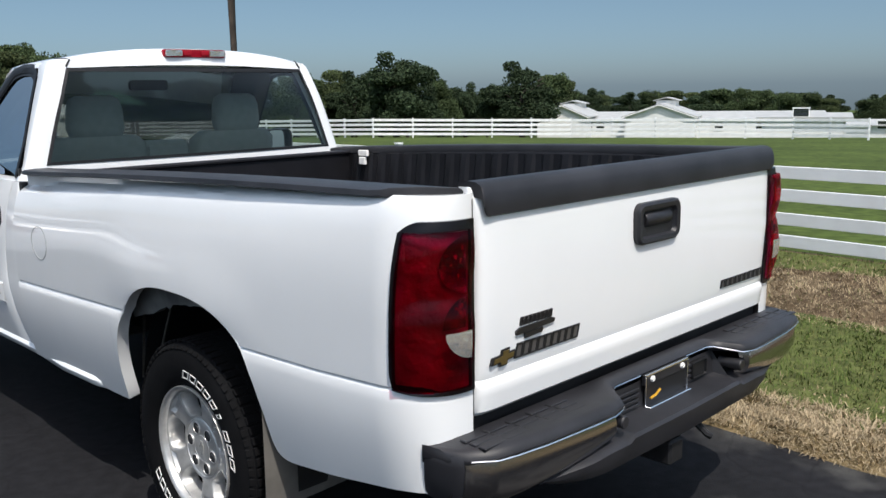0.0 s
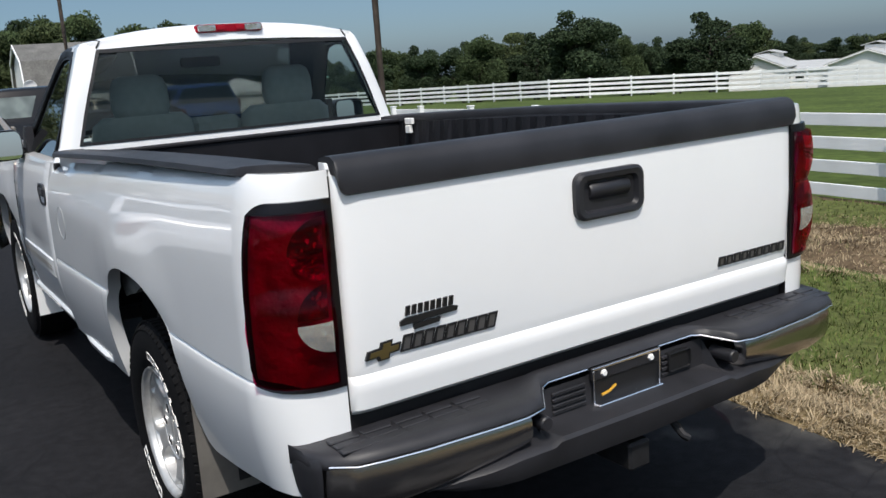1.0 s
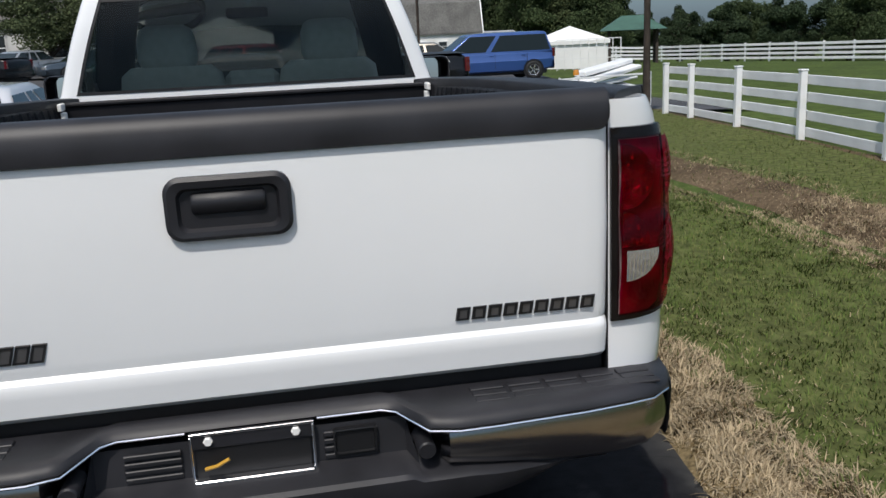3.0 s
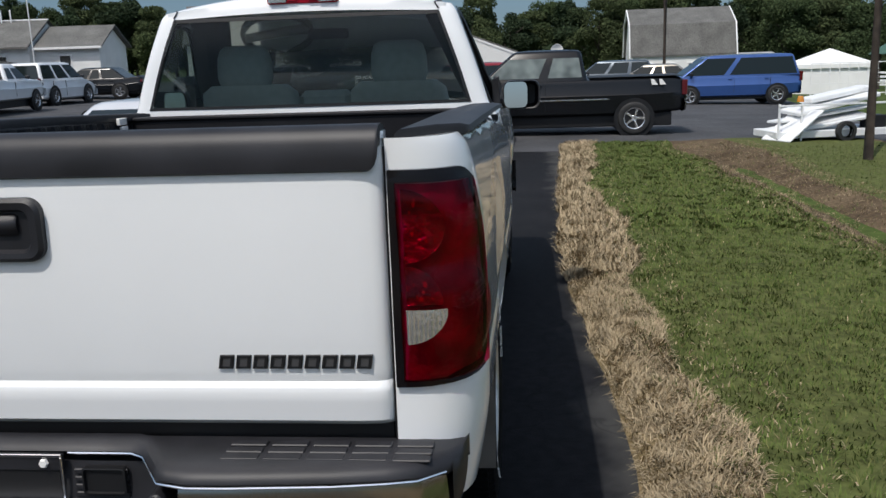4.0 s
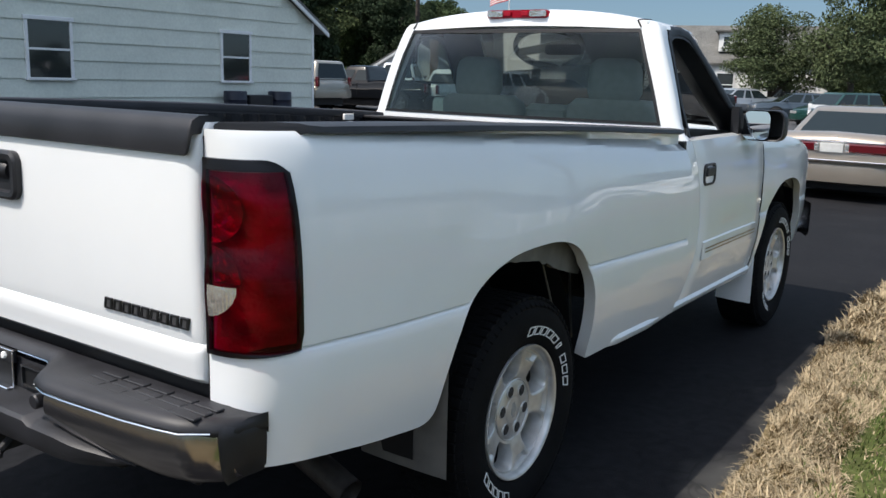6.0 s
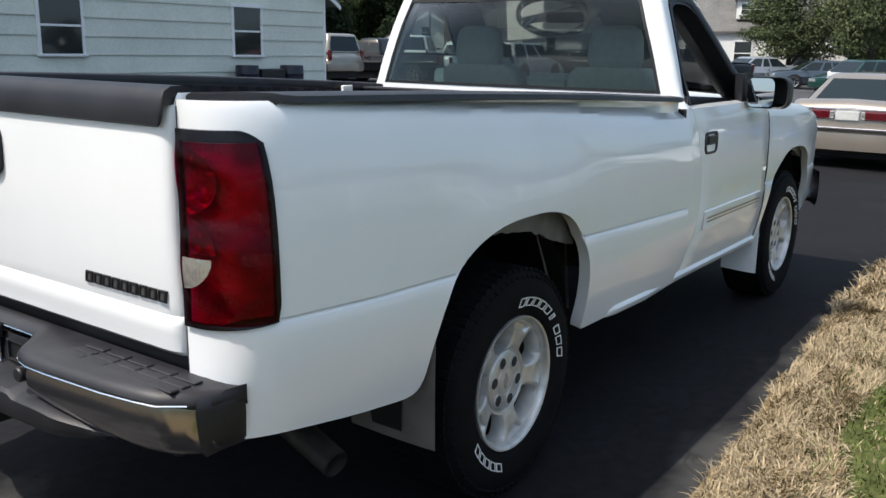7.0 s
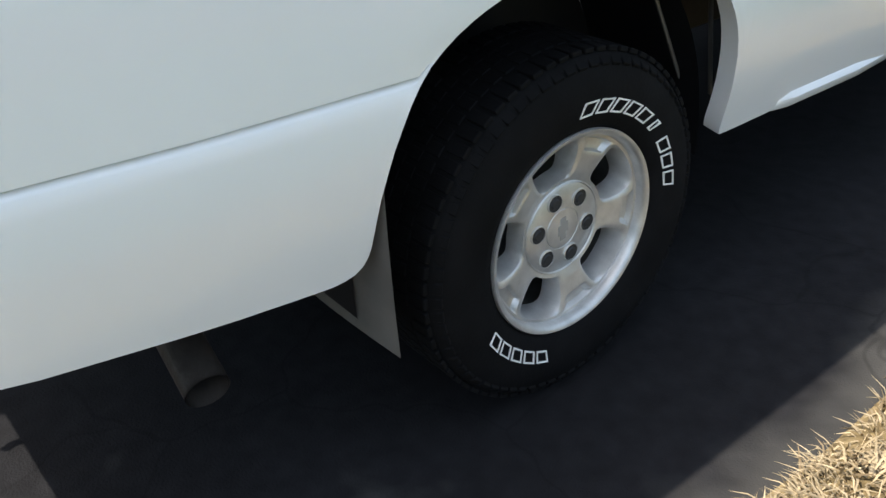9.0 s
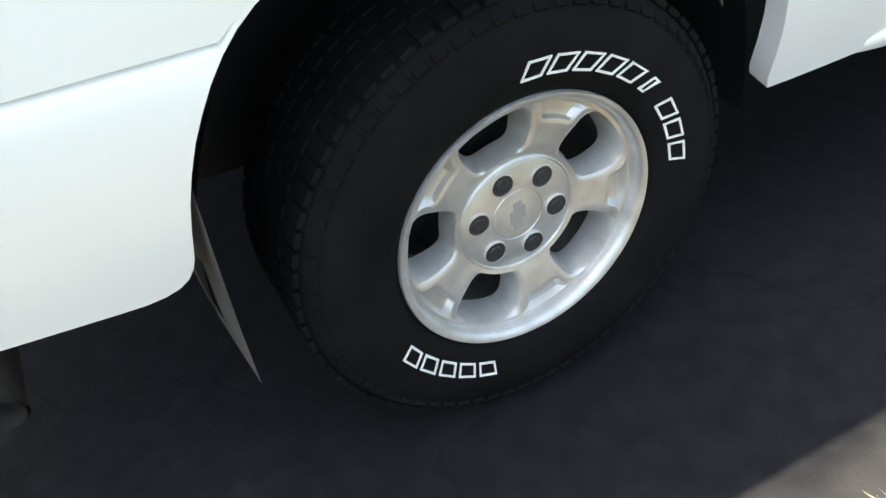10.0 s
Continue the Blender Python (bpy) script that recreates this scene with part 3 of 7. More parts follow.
g = Geo()
rows = []
for k in range(49):
    a = 2 * math.pi * k / 48
    q = []
    for r, o in ((0.0735, -0.001), (0.075, 0.0012), (0.0785, 0.0012), (0.080, -0.001)):
        y, z = 2.33 + r * math.cos(a), 1.01 + r * math.sin(a)
        q.append((-side_x(y, z, 1.235) - o, y, z + rail_drop(y, z)))
    rows.append(q)
part("fuel_door_gap", g.quad_grid(rows), mat("panel_gap_grey", (0.30, 0.31, 0.31), 0.6), truck, "round gap of the fuel door")
for s in (-1, 1):
    side = part("bed_side", bed_side(s), WHITE, truck, "white bed side with swelling over the wheel opening", smooth=28)
    # inner wall with ribs of the liner
    g = Geo()
    rows = []
    for k in range(141):
        y = 0.08 + 2.44 * k / 140
        rib = 0.012 if (k % 6) in (2, 3, 4) else 0.0
        t = rail_drop(y, 1.4)
        rows.append([(s * 0.90, y, 1.350 + t), (s * 0.85, y, 1.350 + t), (s * (0.835 - rib * 0.2), y, 1.33 + t), (s * (0.83 - rib), y, 1.26 + t), (s * (0.80 - rib), y, 0.95), (s * 0.78, y, 0.90)])
    g.quad_grid(rows)
    part("liner_side", g, BEDLINER, truck, "black ribbed plastic bed liner wall", smooth=20)
    # cap on the rail
    g = Geo()
    prof = [(0.835, 1.335), (0.833, 1.366), (0.838, 1.371), (0.90, 1.373), (0.944, 1.370), (0.956, 1.366), (0.960, 1.353), (0.950, 1.348)]
    rows = []
    for y, dz, dx in ((0.038, -0.004, -0.008), (0.046, 0.0, -0.004), (0.24, 0, 0.0), (0.6, 0, 0.003), (1.0, 0, 0.006), (1.4, 0, 0.006), (1.8, 0, 0.004), (2.2, 0, 0.0), (2.48, 0, -0.004), (2.585, -0.001, -0.022), (2.615, -0.006, -0.045)):
        rows.append([(s * (x + dx), y + (0.15 * max(0, (x - 0.84) / 0.117) if y < 0.1 else 0.0), z + dz + rail_drop(y, 1.4)) for x, z in prof])
    g.quad_grid(rows)
    g.poly(rows[0])
    g.poly(rows[-1], True)
    part("rail_cap", g, PAD, truck, "black plastic cap on the bed rail", smooth=50)

# bed floor, front wall and its tie-down plates
g = Geo()
rows = []
for k in range(121):
    x = -0.79 + 1.58 * k / 120
    rib = 0.010 if (k % 6) in (1, 2, 3) else 0.0
    rows.append([(x, 0.06, 0.88 + rib), (x, 2.50, 0.88 + rib)])
g.quad_grid(rows)
part("bed_floor", g, BEDLINER, truck, smooth=20)
g = Geo()
g.box(-0.88, 0.88, 2.50, 2.545, 0.86, 1.262, 0.008)
g.box(-0.86, 0.86, 2.488, 2.552, 1.256, 1.276, 0.006)
part("bed_front_wall", g, BEDLINER, truck, "black bed front wall")
for s in (-1, 1):
    g = Geo()
    g.box(s * 0.812 - 0.010, s * 0.812 + 0.008, 2.31, 2.385, 1.252, 1.284, 0.003)
    g.box(s * 0.806 - 0.010, s * 0.806 + 0.010, 2.325, 2.372, 1.205, 1.246, 0.003)
    part("tie_down", g, LETTER_WHITE, truck, "small pale metal tie-down bracket")

# ---- tailgate ----
g = Geo()
def gate_y(z):
    return lerp(z, (0.784, 0.795, 0.862, 0.872, 0.882, 0.90, 1.1, 1.30, 1.36, 1.385), (0.030, 0.010, 0.002, 0.005, 0.015, 0.010, 0.0, 0.004, 0.012, 0.03))
zz = [0.786, 0.789, 0.80, 0.84, 0.862, 0.872, 0.882, 0.892, 0.91, 1.0, 1.1, 1.2, 1.28, 1.32, 1.35, 1.37, 1.378]
xx = [-0.802, -0.798, -0.790, -0.775, -0.74, -0.6, -0.4, -0.2, 0, 0.2, 0.4, 0.6, 0.74, 0.775, 0.790, 0.798, 0.802]
rows = []
for x in xx:
    e = abs(x)
    back = lerp(e, (0.74, 0.775, 0.790, 0.798, 0.802), (0.0, 0.003, 0.008, 0.015, 0.024))
    rows.append([(x, gate_y(z) + back, z) for z in zz] + [(x, 0.075, 1.378)])
g.quad_grid(rows)
for s in (-1, 1):
    g.poly([(s * 0.802, gate_y(z) + 0.024, z) for z in zz] + [(s * 0.802, 0.075, 1.378), (s * 0.802, 0.075, 0.786)])
g.poly([(-0.802, 0.075, 0.786), (0.802, 0.075, 0.786), (0.802, 0.075, 1.378), (-0.802, 0.075, 1.378)])
tailgate = part("tailgate", g, WHITE, truck, "white tailgate", smooth=28)
# dark slots beside it
for s in (-1, 1):
    g = Geo().box(s * 0.8045 - 0.002, s * 0.8045 + 0.002, 0.028, 0.08, 0.60, 1.35)
    part("gate_gap", g, SEAL, truck)
# black cap over the top edge
g = Geo()
prof = [(-0.001, 1.306), (-0.007, 1.310), (-0.009, 1.33), (-0.006, 1.36), (0.004, 1.382), (0.022, 1.392), (0.05, 1.393), (0.082, 1.385), (0.086, 1.36)]
rows = []
for x in [-0.798, -0.796, -0.791, -0.784, -0.775, -0.4, 0, 0.4, 0.775, 0.784, 0.791, 0.796, 0.798]:
    e = min(1.0, max(0, abs(x) - 0.775) / 0.023)
    lift = 0.045 * max(0, 1 - math.sqrt(max(0, 1 - e * e))) if e > 0 else 0
    rows.append([(x, y + 0.003 * (e > 0.95), max(z, 1.306 + lift)) if z < 1.37 else (x, y, z) for y, z in prof])
g.quad_grid(rows)
g.poly(rows[0]); g.poly(rows[-1], True)
part("gate_cap", g, PAD, tailgate, "black plastic cap on the tailgate edge", smooth=40)

# latch handle
g = Geo()
o1 = [(x, z + 1.206) for x, z in rounded(0.124, 0.064, 0.032)]
o2 = [(x, z + 1.206) for x, z in rounded(0.116, 0.056, 0.026)]
o3 = [(x, z + 1.204) for x, z in rounded(0.100, 0.044, 0.020)]
o4 = [(x, z + 1.204) for x, z in rounded(0.094, 0.038, 0.018)]
g.quad_grid([[(x, 0.004, z) for x, z in o1], [(x, -0.012, z) for x, z in o1], [(x, -0.018, z) for x, z in o2], [(x, -0.016, z) for x, z in o3], [(x, -0.0035, z) for x, z in o4]], close_u=True)
g.poly([(x, -0.0035, z) for x, z in o4])
part("latch_handle", g, BLACK_PLASTIC, tailgate, "black plastic tailgate latch handle", smooth=40)
g = Geo()
rows = []
for k in range(13):
    a = math.pi * k / 12
    rows.append([(-0.072, 0.012 - 0.030 * math.sin(a) * 0.85, 1.216 - 0.024 * math.cos(a)), (-0.066, 0.012 - 0.030 * math.sin(a), 1.216 - 0.027 * math.cos(a)), (0.066, 0.012 - 0.030 * math.sin(a), 1.216 - 0.027 * math.cos(a)), (0.072, 0.012 - 0.030 * math.sin(a) * 0.85, 1.216 - 0.024 * math.cos(a))])
g.quad_grid(rows)
g.poly([r[0] for r in rows]); g.poly([r[-1] for r in rows], True)
part("paddle", g, BLACK_PLASTIC, tailgate, smooth=50)


# name badges as plain raised blocks
def badge_row(x0, x1, z0, z1, n, y, slant, parent, name, m_out, m_in, pad=0.15, frame_w=0.22):
    for k in range(n):
        w = (x1 - x0) / n
        a, b = x0 + w * (k + pad * 0.5), x0 + w * (k + 1 - pad * 0.5)
        zs = [(a, z0), (b, z0), (b, z1), (a, z1)]
        out = [(x + slant * (z - z0), z) for x, z in zs]
        cx, cz = sum(p[0] for p in out) / 4, (z0 + z1) / 2
        inn = [(cx + (x - cx) * (1 - 2 * frame_w), cz + (z - cz) * (1 - 1.6 * frame_w)) for x, z in out]
        g = Geo()
        g.quad_grid([[(x, y, z) for x, z in out], [(x, y - 0.004, z) for x, z in out], [(x, y - 0.006, z) for x, z in [(cx + (px - cx) * 0.92, cz + (pz - cz) * 0.92) for px, pz in out]],
                     [(x, y - 0.006, z) for x, z in inn], [(x, y - 0.003, z) for x, z in inn]], close_u=True)
        bl = part(name, g, m_out, parent, "dark grey raised badge block", smooth=30)
        g = Geo().poly([(x, y - 0.0035, z) for x, z in inn])
        part("inlay", g, m_in, bl)


badge_row(0.447, 0.765, 0.912, 0.941, 9, 0.010, 0.18, tailgate, "badge_block", EMBLEM_DARK, EMBLEM)
badge_row(-0.672, -0.392, 0.917, 0.957, 9, 0.010, 0.3, tailgate, "badge_block", EMBLEM_DARK, EMBLEM, pad=0.08, frame_w=0.16)
badge_row(-0.655, -0.515, 1.003, 1.026, 8, 0.006, 0.15, tailgate, "badge_block", EMBLEM_DARK, EMBLEM_DARK, pad=0.3)
g = Geo().prism([(-0.668, 0.981), (-0.508, 0.988), (-0.505, 0.998), (-0.52, 1.002), (-0.655, 0.998), (-0.668, 0.992)], "y", 0.008, -0.001)
g.prism([(-0.63, 0.966), (-0.56, 0.970), (-0.555, 0.982), (-0.632, 0.980)], "y", 0.008, 0.0)
part("badge_bar", g, EMBLEM_DARK, tailgate, "dark dealer badge, unreadable")
g = Geo().prism([(-0.765, 0.918), (-0.735, 0.920), (-0.731, 0.910), (-0.702, 0.911), (-0.700, 0.922), (-0.674, 0.924), (-0.668, 0.944), (-0.693, 0.943), (-0.690, 0.955), (-0.722, 0.953), (-0.725, 0.941), (-0.757, 0.938)], "y", 0.010, 0.003)
part("badge_cross", g, EMBLEM_DARK, tailgate)
g = Geo().prism([(-0.755, 0.922), (-0.730, 0.924), (-0.725, 0.914), (-0.706, 0.915), (-0.703, 0.926), (-0.679, 0.928), (-0.675, 0.940), (-0.698, 0.939), (-0.696, 0.950), (-0.716, 0.949), (-0.72, 0.937), (-0.751, 0.934)], "y", 0.006, 0.001)
part("badge_inlay", g, GOLD, tailgate, "gold cross-shaped badge inlay")

# ---- tail lamps ----
def lamp_pt(f, y, z, out=0.0):
    x = 0.806 + (side_x(y, z, 1.235) - 0.806) * f
    z += rail_drop(y, z)
    nx, ny = f ** 2, -(1 - f ** 2)
    k = out / math.hypot(nx, ny)
    return (x + nx * k, y + ny * k, z)


def lamp_u(u, z):
    """Along the wrap of the lamp, from the tailgate to its outer edge, which leans with height."""
    fs = [c[0] for c in CORNER]; ys = [c[1] for c in CORNER]
    s = [0]
    for i in range(1, len(CORNER)):
        s.append(s[-1] + math.hypot((fs[i] - fs[i - 1]) * 0.18, ys[i] - ys[i - 1]))
    end = s[-1] * lerp(z, (0.87, 0.95, 1.0, 1.05, 1.1, 1.15, 1.2, 1.25, 1.28, 1.30), (0.870, 0.866, 0.861, 0.854, 0.846, 0.836, 0.823, 0.804, 0.786, 0.765))
    d = 0.004 + u * (end - 0.004)
    return lerp(d, s, fs), lerp(d, s, ys)


def lamp_bulge(u, z):
    """The lens swells over its two reflectors."""
    b = 0.0
    for uc, zc, ru, rz in ((0.42, 1.215, 0.50, 0.095), (0.46, 1.010, 0.54, 0.105)):
        r = ((u - uc) / ru) ** 2 + ((z - zc) / rz) ** 2
        b += 0.024 * max(0.0, 1 - r) ** 0.8
    return b


rng_lamp = random.Random(8)
for s in (-1, 1):
    def lamp_at(u, z, out):
        f, y = lamp_u(u, z)
        x, y2, z2 = lamp_pt(f, y, z, out)
        return (s * x, y2, z2)

    def lamp_patch(u0, u1, z0, z1, out, nu=16, nz=14, zfun=None, bulge=0.0):
        rows = []
        for i in range(nz + 1):
            row = []
            for j in range(nu + 1):
                u = u0 + (u1 - u0) * j / nu
                a, b = (z0, z1) if zfun is None else zfun(u)
                z = a + (b - a) * i / nz
                row.append(lamp_at(u, z, out + bulge * lamp_bulge(u, z)))
            rows.append(row)
        return rows

    lamp_z = lambda u: (0.868 + 0.012 * u * u, 1.296 - 0.026 * max(0, (u - 0.78) / 0.22) ** 2)
    lens_lo, lens_hi, lens_a, lens_b = 0.882, 1.272, 0.075, 0.935
    g = Geo()
    g.quad_grid(lamp_patch(0, 1, 0, 0, 0.0025, 22, 26, lamp_z))
    # rim round the lens
    for u0, u1, zf in ((0, 1, lambda u: (lens_hi, lamp_z(u)[1])), (0, 1, lambda u: (lamp_z(u)[0], lens_lo)), (0, lens_a, lambda u: (lens_lo, lens_hi)), (lens_b, 1, lambda u: (lens_lo, lens_hi))):
        rows, back = lamp_patch(u0, u1, 0, 0, 0.010, 16, 10, zf, 0.30), lamp_patch(u0, u1, 0, 0, 0.0, 16, 10, zf)
        g.quad_grid(rows)
        for k in (0, -1):
            g.quad_grid([rows[k], back[k]])
            g.quad_grid([[r[k] for r in rows], [r[k] for r in back]])
    lamp = part("tail_lamp", g, LAMP_DARK, truck, "dark red and clear tail lamp in a black housing", smooth=40)
    part("back_plate", Geo().quad_grid(lamp_patch(lens_a, lens_b, 0, 0, 0.004, 18, 20, lambda u: (lens_lo, lens_hi))), LAMP_PLATE, lamp, smooth=60)
    def sweep(u):
        v = (u - 0.44) / 0.46
        return 1.07 - 0.09 * v * v, 1.075 + 0.13 * math.sqrt(max(0.0, v))
    part("reflector_sweep", Geo().quad_grid(lamp_patch(0.45, 0.76, 0, 0, 0.0058, 16, 14, sweep)), LAMP_PLATE, lamp, smooth=60)
    # two dark bowls, each with painted-in glints, behind the swellings of the lens
    u0 = 0.12
    for zc, h, wd, lo in ((1.190, 0.070, 0.37, -1.0), (1.036, 0.078, 0.31, 0.0)):
        def bowl(u, z):
            r = math.hypot((u - u0) / wd, (z - zc) / h)
            return 0.0062 + 0.006 * min(1.0, r) ** 2
        def edge(u):
            k = math.sqrt(max(0.0, 1 - ((u - u0) / wd) ** 2))
            return zc + h * k * lo, zc + h * k
        rows = []
        for i in range(13):
            row = []
            for j in range(13):
                u = u0 + (wd - 0.002) * j / 12
                a, b = edge(u)
                z = a + (b - a) * i / 12
                row.append(lamp_at(u, z, bowl(u, z)))
            rows.append(row)
        dish = part("reflector_bowl", Geo().quad_grid(rows), LAMP_BOWL, lamp, smooth=60)
        # a few bright mirror flakes added as the bowl's glints, no two alike
        for i in range(9):
            q, a = rng_lamp.uniform(0.25, 0.85), radians(rng_lamp.uniform(-70 if lo < 0 else 12, 75))
            uc, zk = u0 + wd * q * math.cos(a), zc + h * q * math.sin(a)
            rad = rng_lamp.uniform(0.0025, 0.0065)
            tilt = [rng_lamp.uniform(0.0, 0.003) for k in range(7)]
            g = Geo().poly([lamp_at(uc + rad * 3.2 * rng_lamp.uniform(0.6, 1.2) * math.cos(0.9 * k), zk + rad * rng_lamp.uniform(0.6, 1.4) * math.sin(0.9 * k), bowl(uc, zk) + 0.0012 + tilt[k]) for k in range(7)])
            part("bowl_glint", g, LAMP_GLINT, dish)
    part("red_lens", Geo().quad_grid(lamp_patch(lens_a, lens_b, lens_lo, lens_hi, 0.0165, 26, 36, None, 0.75)), LAMP_LENS, lamp, "dark red lens", smooth=60)
    def clear(u):
        k = math.sqrt(max(0.0, 1 - ((u - 0.125) / 0.31) ** 2))
        return 1.034 - 0.070 * k, 1.034
    for j in range(9):
        ua = 0.125 + 0.305 * j / 9
        r0 = lamp_patch(ua, ua + 0.305 / 9, 0, 0, 0.0185, 4, 6, clear, 0.75)
        for row in r0:
            row[2] = tuple(np.array(row[2]) + np.array((0, -0.0018, 0)))
        part("clear_flute", Geo().quad_grid(r0), LAMP_CLEAR, lamp, "fluted clear reversing lens" if j == 0 else "", smooth=60)

# ---- rear bumper ----
def bump_y(ax):
    """Rear face of the bumper: nearly straight, swept forward at the ends."""
    return lerp(ax, (0, 0.5, 0.75, 0.86, 0.915, 0.940, 0.949), (-0.150, -0.144, -0.128, -0.104, -0.060, -0.012, 0.06))


def notch(ax):
    """1 in the low middle step, 0 on the side pads."""
    return 1 - lerp(ax, (0.27, 0.30, 0.36, 0.42), (0, 0.12, 0.88, 1))


bumper = part("rear_bumper", Geo().box(-0.80, 0.80, -0.01, 0.06, 0.55, 0.68, 0.01), DARK_STEEL, truck, "chrome rear step bumper with black pads")
xs = [-0.949, -0.940, -0.929, -0.915, -0.89, -0.86, -0.80, -0.7, -0.6, -0.5, -0.44, -0.42, -0.40, -0.38, -0.36, -0.34, -0.32, -0.30, -0.285, -0.27, -0.2, -0.1, 0]
xs = xs + [-x for x in xs[-2::-1]]
g = Geo()
rows = []
for x in xs:
    ax = abs(x)
    n = notch(ax)
    yb = bump_y(ax) * (1 - n) + (-0.042) * n
    dz = 0.022 * n
    yf = 0.035 if ax < 0.81 else lerp(ax, (0.81, 0.949), (0.035, 0.07))
    end = 0.012 * smooth(0.84, 0.949, ax)
    lip = 0.012
    prof = [(yf, 0.712), (yf, 0.752), (yb + 0.05, 0.760 + dz * 0.4), (yb + 0.028, 0.759 + dz * 0.5), (yb + lip * 0.8, 0.753 + dz * 0.6), (yb, 0.742 + dz * 0.6), (yb - 0.002, 0.735 + dz * 0.8), (yb + 0.006, 0.727 + dz * 0.9), (yb + 0.05, 0.722)]
    rows.append([(x, min(y, yf), z - end) for y, z in prof])
g.quad_grid(rows)
g.poly(rows[0]); g.poly(rows[-1], True)
part("step_pad", g, PAD, bumper, "black ribbed rubber step pad", smooth=40)
for s in (-1, 1):
    for i in range(3):
        for j in range(5):
            a, b = 0.47 + 0.085 * j, 0.545 + 0.085 * j
            y0 = -0.085 + 0.032 * i
            g = Geo().box(min(s * a, s * b), max(s * a, s * b), y0, y0 + 0.024, 0.754, 0.7603, 0.002)
            part("tread_bar", g, PAD, bumper)

# chrome faces left and right
def face_lo(ax):
    return lerp(ax, (0.38, 0.45, 0.62, 0.80, 0.90, 0.96), (0.640, 0.626, 0.606, 0.596, 0.602, 0.622))


for s in (-1, 1):
    g = Geo()
    rows = []
    for ax in (0.385, 0.40, 0.42, 0.5, 0.56, 0.62, 0.7, 0.76, 0.80, 0.84, 0.86, 0.88, 0.90, 0.912, 0.922, 0.930):
        yb = bump_y(ax) + 0.008
        inn = 0.03 if ax < 0.39 else 0.0
        lo = face_lo(ax)
        rows.append([(s * ax, yb + inn + o, 0.724 + (lo - 0.724) * k) for k, o in ((0.0, 0.0075), (0.08, 0.005), (0.2, 0.0018), (0.36, 0.0), (0.52, 0.0005), (0.68, 0.004), (0.84, 0.014), (0.95, 0.026), (1.0, 0.036))])
    g.quad_grid(rows)
    part("chrome_face", g, CHROME, bumper, "chrome bumper face reflecting dry grass", smooth=50)
    g = Geo()
    g.tube([(s * ax, bump_y(ax) * (1 - notch(ax)) - 0.042 * notch(ax) - 0.001, 0.7275 + 0.021 * notch(ax)) for ax in (0.135, 0.2, 0.27, 0.30, 0.33, 0.36, 0.39, 0.42, 0.5, 0.6, 0.7, 0.8, 0.86, 0.89, 0.912)], 0.003, 6)
    part("bright_edge", g, TRIM_STEEL, bumper, "thin bright edge")
    g = Geo().lathe([(0.0, -0.05), (0.016, -0.05), (0.019, -0.046), (0.019, 0.02), (0.022, 0.03)], (s * 0.352, -0.085, 0.686), "y", 20)
    part("bumper_stud", g, BLACK_PLASTIC, bumper, "black rubber stud")

    g = Geo()
    rows = []
    for k, (ax, yy) in enumerate(((0.924, -0.050), (0.929, -0.042), (0.935, -0.024), (0.941, 0.004), (0.945, 0.036), (0.944, 0.07))):
        e = min(1.0, k / 3)
        rows.append([(s * (ax - 0.01 * e), yy + 0.02, 0.742), (s * ax, yy, 0.734), (s * (ax + 0.002 * e), yy - 0.003, 0.71), (s * ax, yy, 0.68), (s * (ax - 0.006 * e), yy + 0.004, 0.645), (s * (ax - 0.014 * e), yy + 0.010, 0.618), (s * (ax - 0.022 * e), yy + 0.022, 0.600)])
    part("end_cap", g.quad_grid(rows), PAD, bumper, "black bumper end cap", smooth=50)

# lower step between the chrome faces
g = Geo()
rows = []
for x in [-0.68, -0.67, -0.65, -0.62, -0.59, -0.56, -0.53] + [v for v in xs if abs(v) < 0.51] + [0.53, 0.56, 0.59, 0.62, 0.65, 0.67, 0.68]:
    ax = abs(x)
    n = notch(ax)
    yo = bump_y(ax) - 0.012 * smooth(0.62, 0.42, ax) + 0.008 + 0.030 * smooth(0.5, 0.68, ax)
    zt = face_lo(max(ax, 0.45)) + 0.006 if n < 0.5 else 0.642
    lo = min(zt - 0.02, lerp(ax, (0, 0.45, 0.60, 0.68), (0.552, 0.556, 0.568, 0.592)))
    rows.append([(x, 0.03, 0.722), (x, -0.035 if n > 0.5 else yo + 0.06, 0.728 if n > 0.5 else zt + 0.01), (x, -0.045 if n > 0.5 else yo + 0.045, zt + 0.008), (x, -0.06 if n > 0.5 else yo + 0.03, zt + 0.002), (x, yo + 0.012, zt), (x, yo + 0.002, zt - 0.008), (x, yo + 0.004, (zt + lo) / 2), (x, yo + 0.02, lo + 0.006), (x, yo + 0.05, lo), (x, 0.06, lo + 0.01)])
g.quad_grid(rows)
part("lower_valance", g, PAD, bumper, "black lower step pad", smooth=35)
# block between bed and cab, added to stop sun shining through the gap
part("cab_gap_sun_block", Geo().box(-0.93, 0.93, 2.614, 2.652, 0.47, 1.235, 0.004), SEAL, truck, "black block added to keep sun out of the gap between bed and cab")
# black panel put in for the shade between bumper and tailgate
part("sill_shade_panel", Geo().box(-0.80, 0.80, 0.044, 0.07, 0.66, 0.80, 0.004), SEAL, truck, "black panel added for the shaded gap under the tailgate")
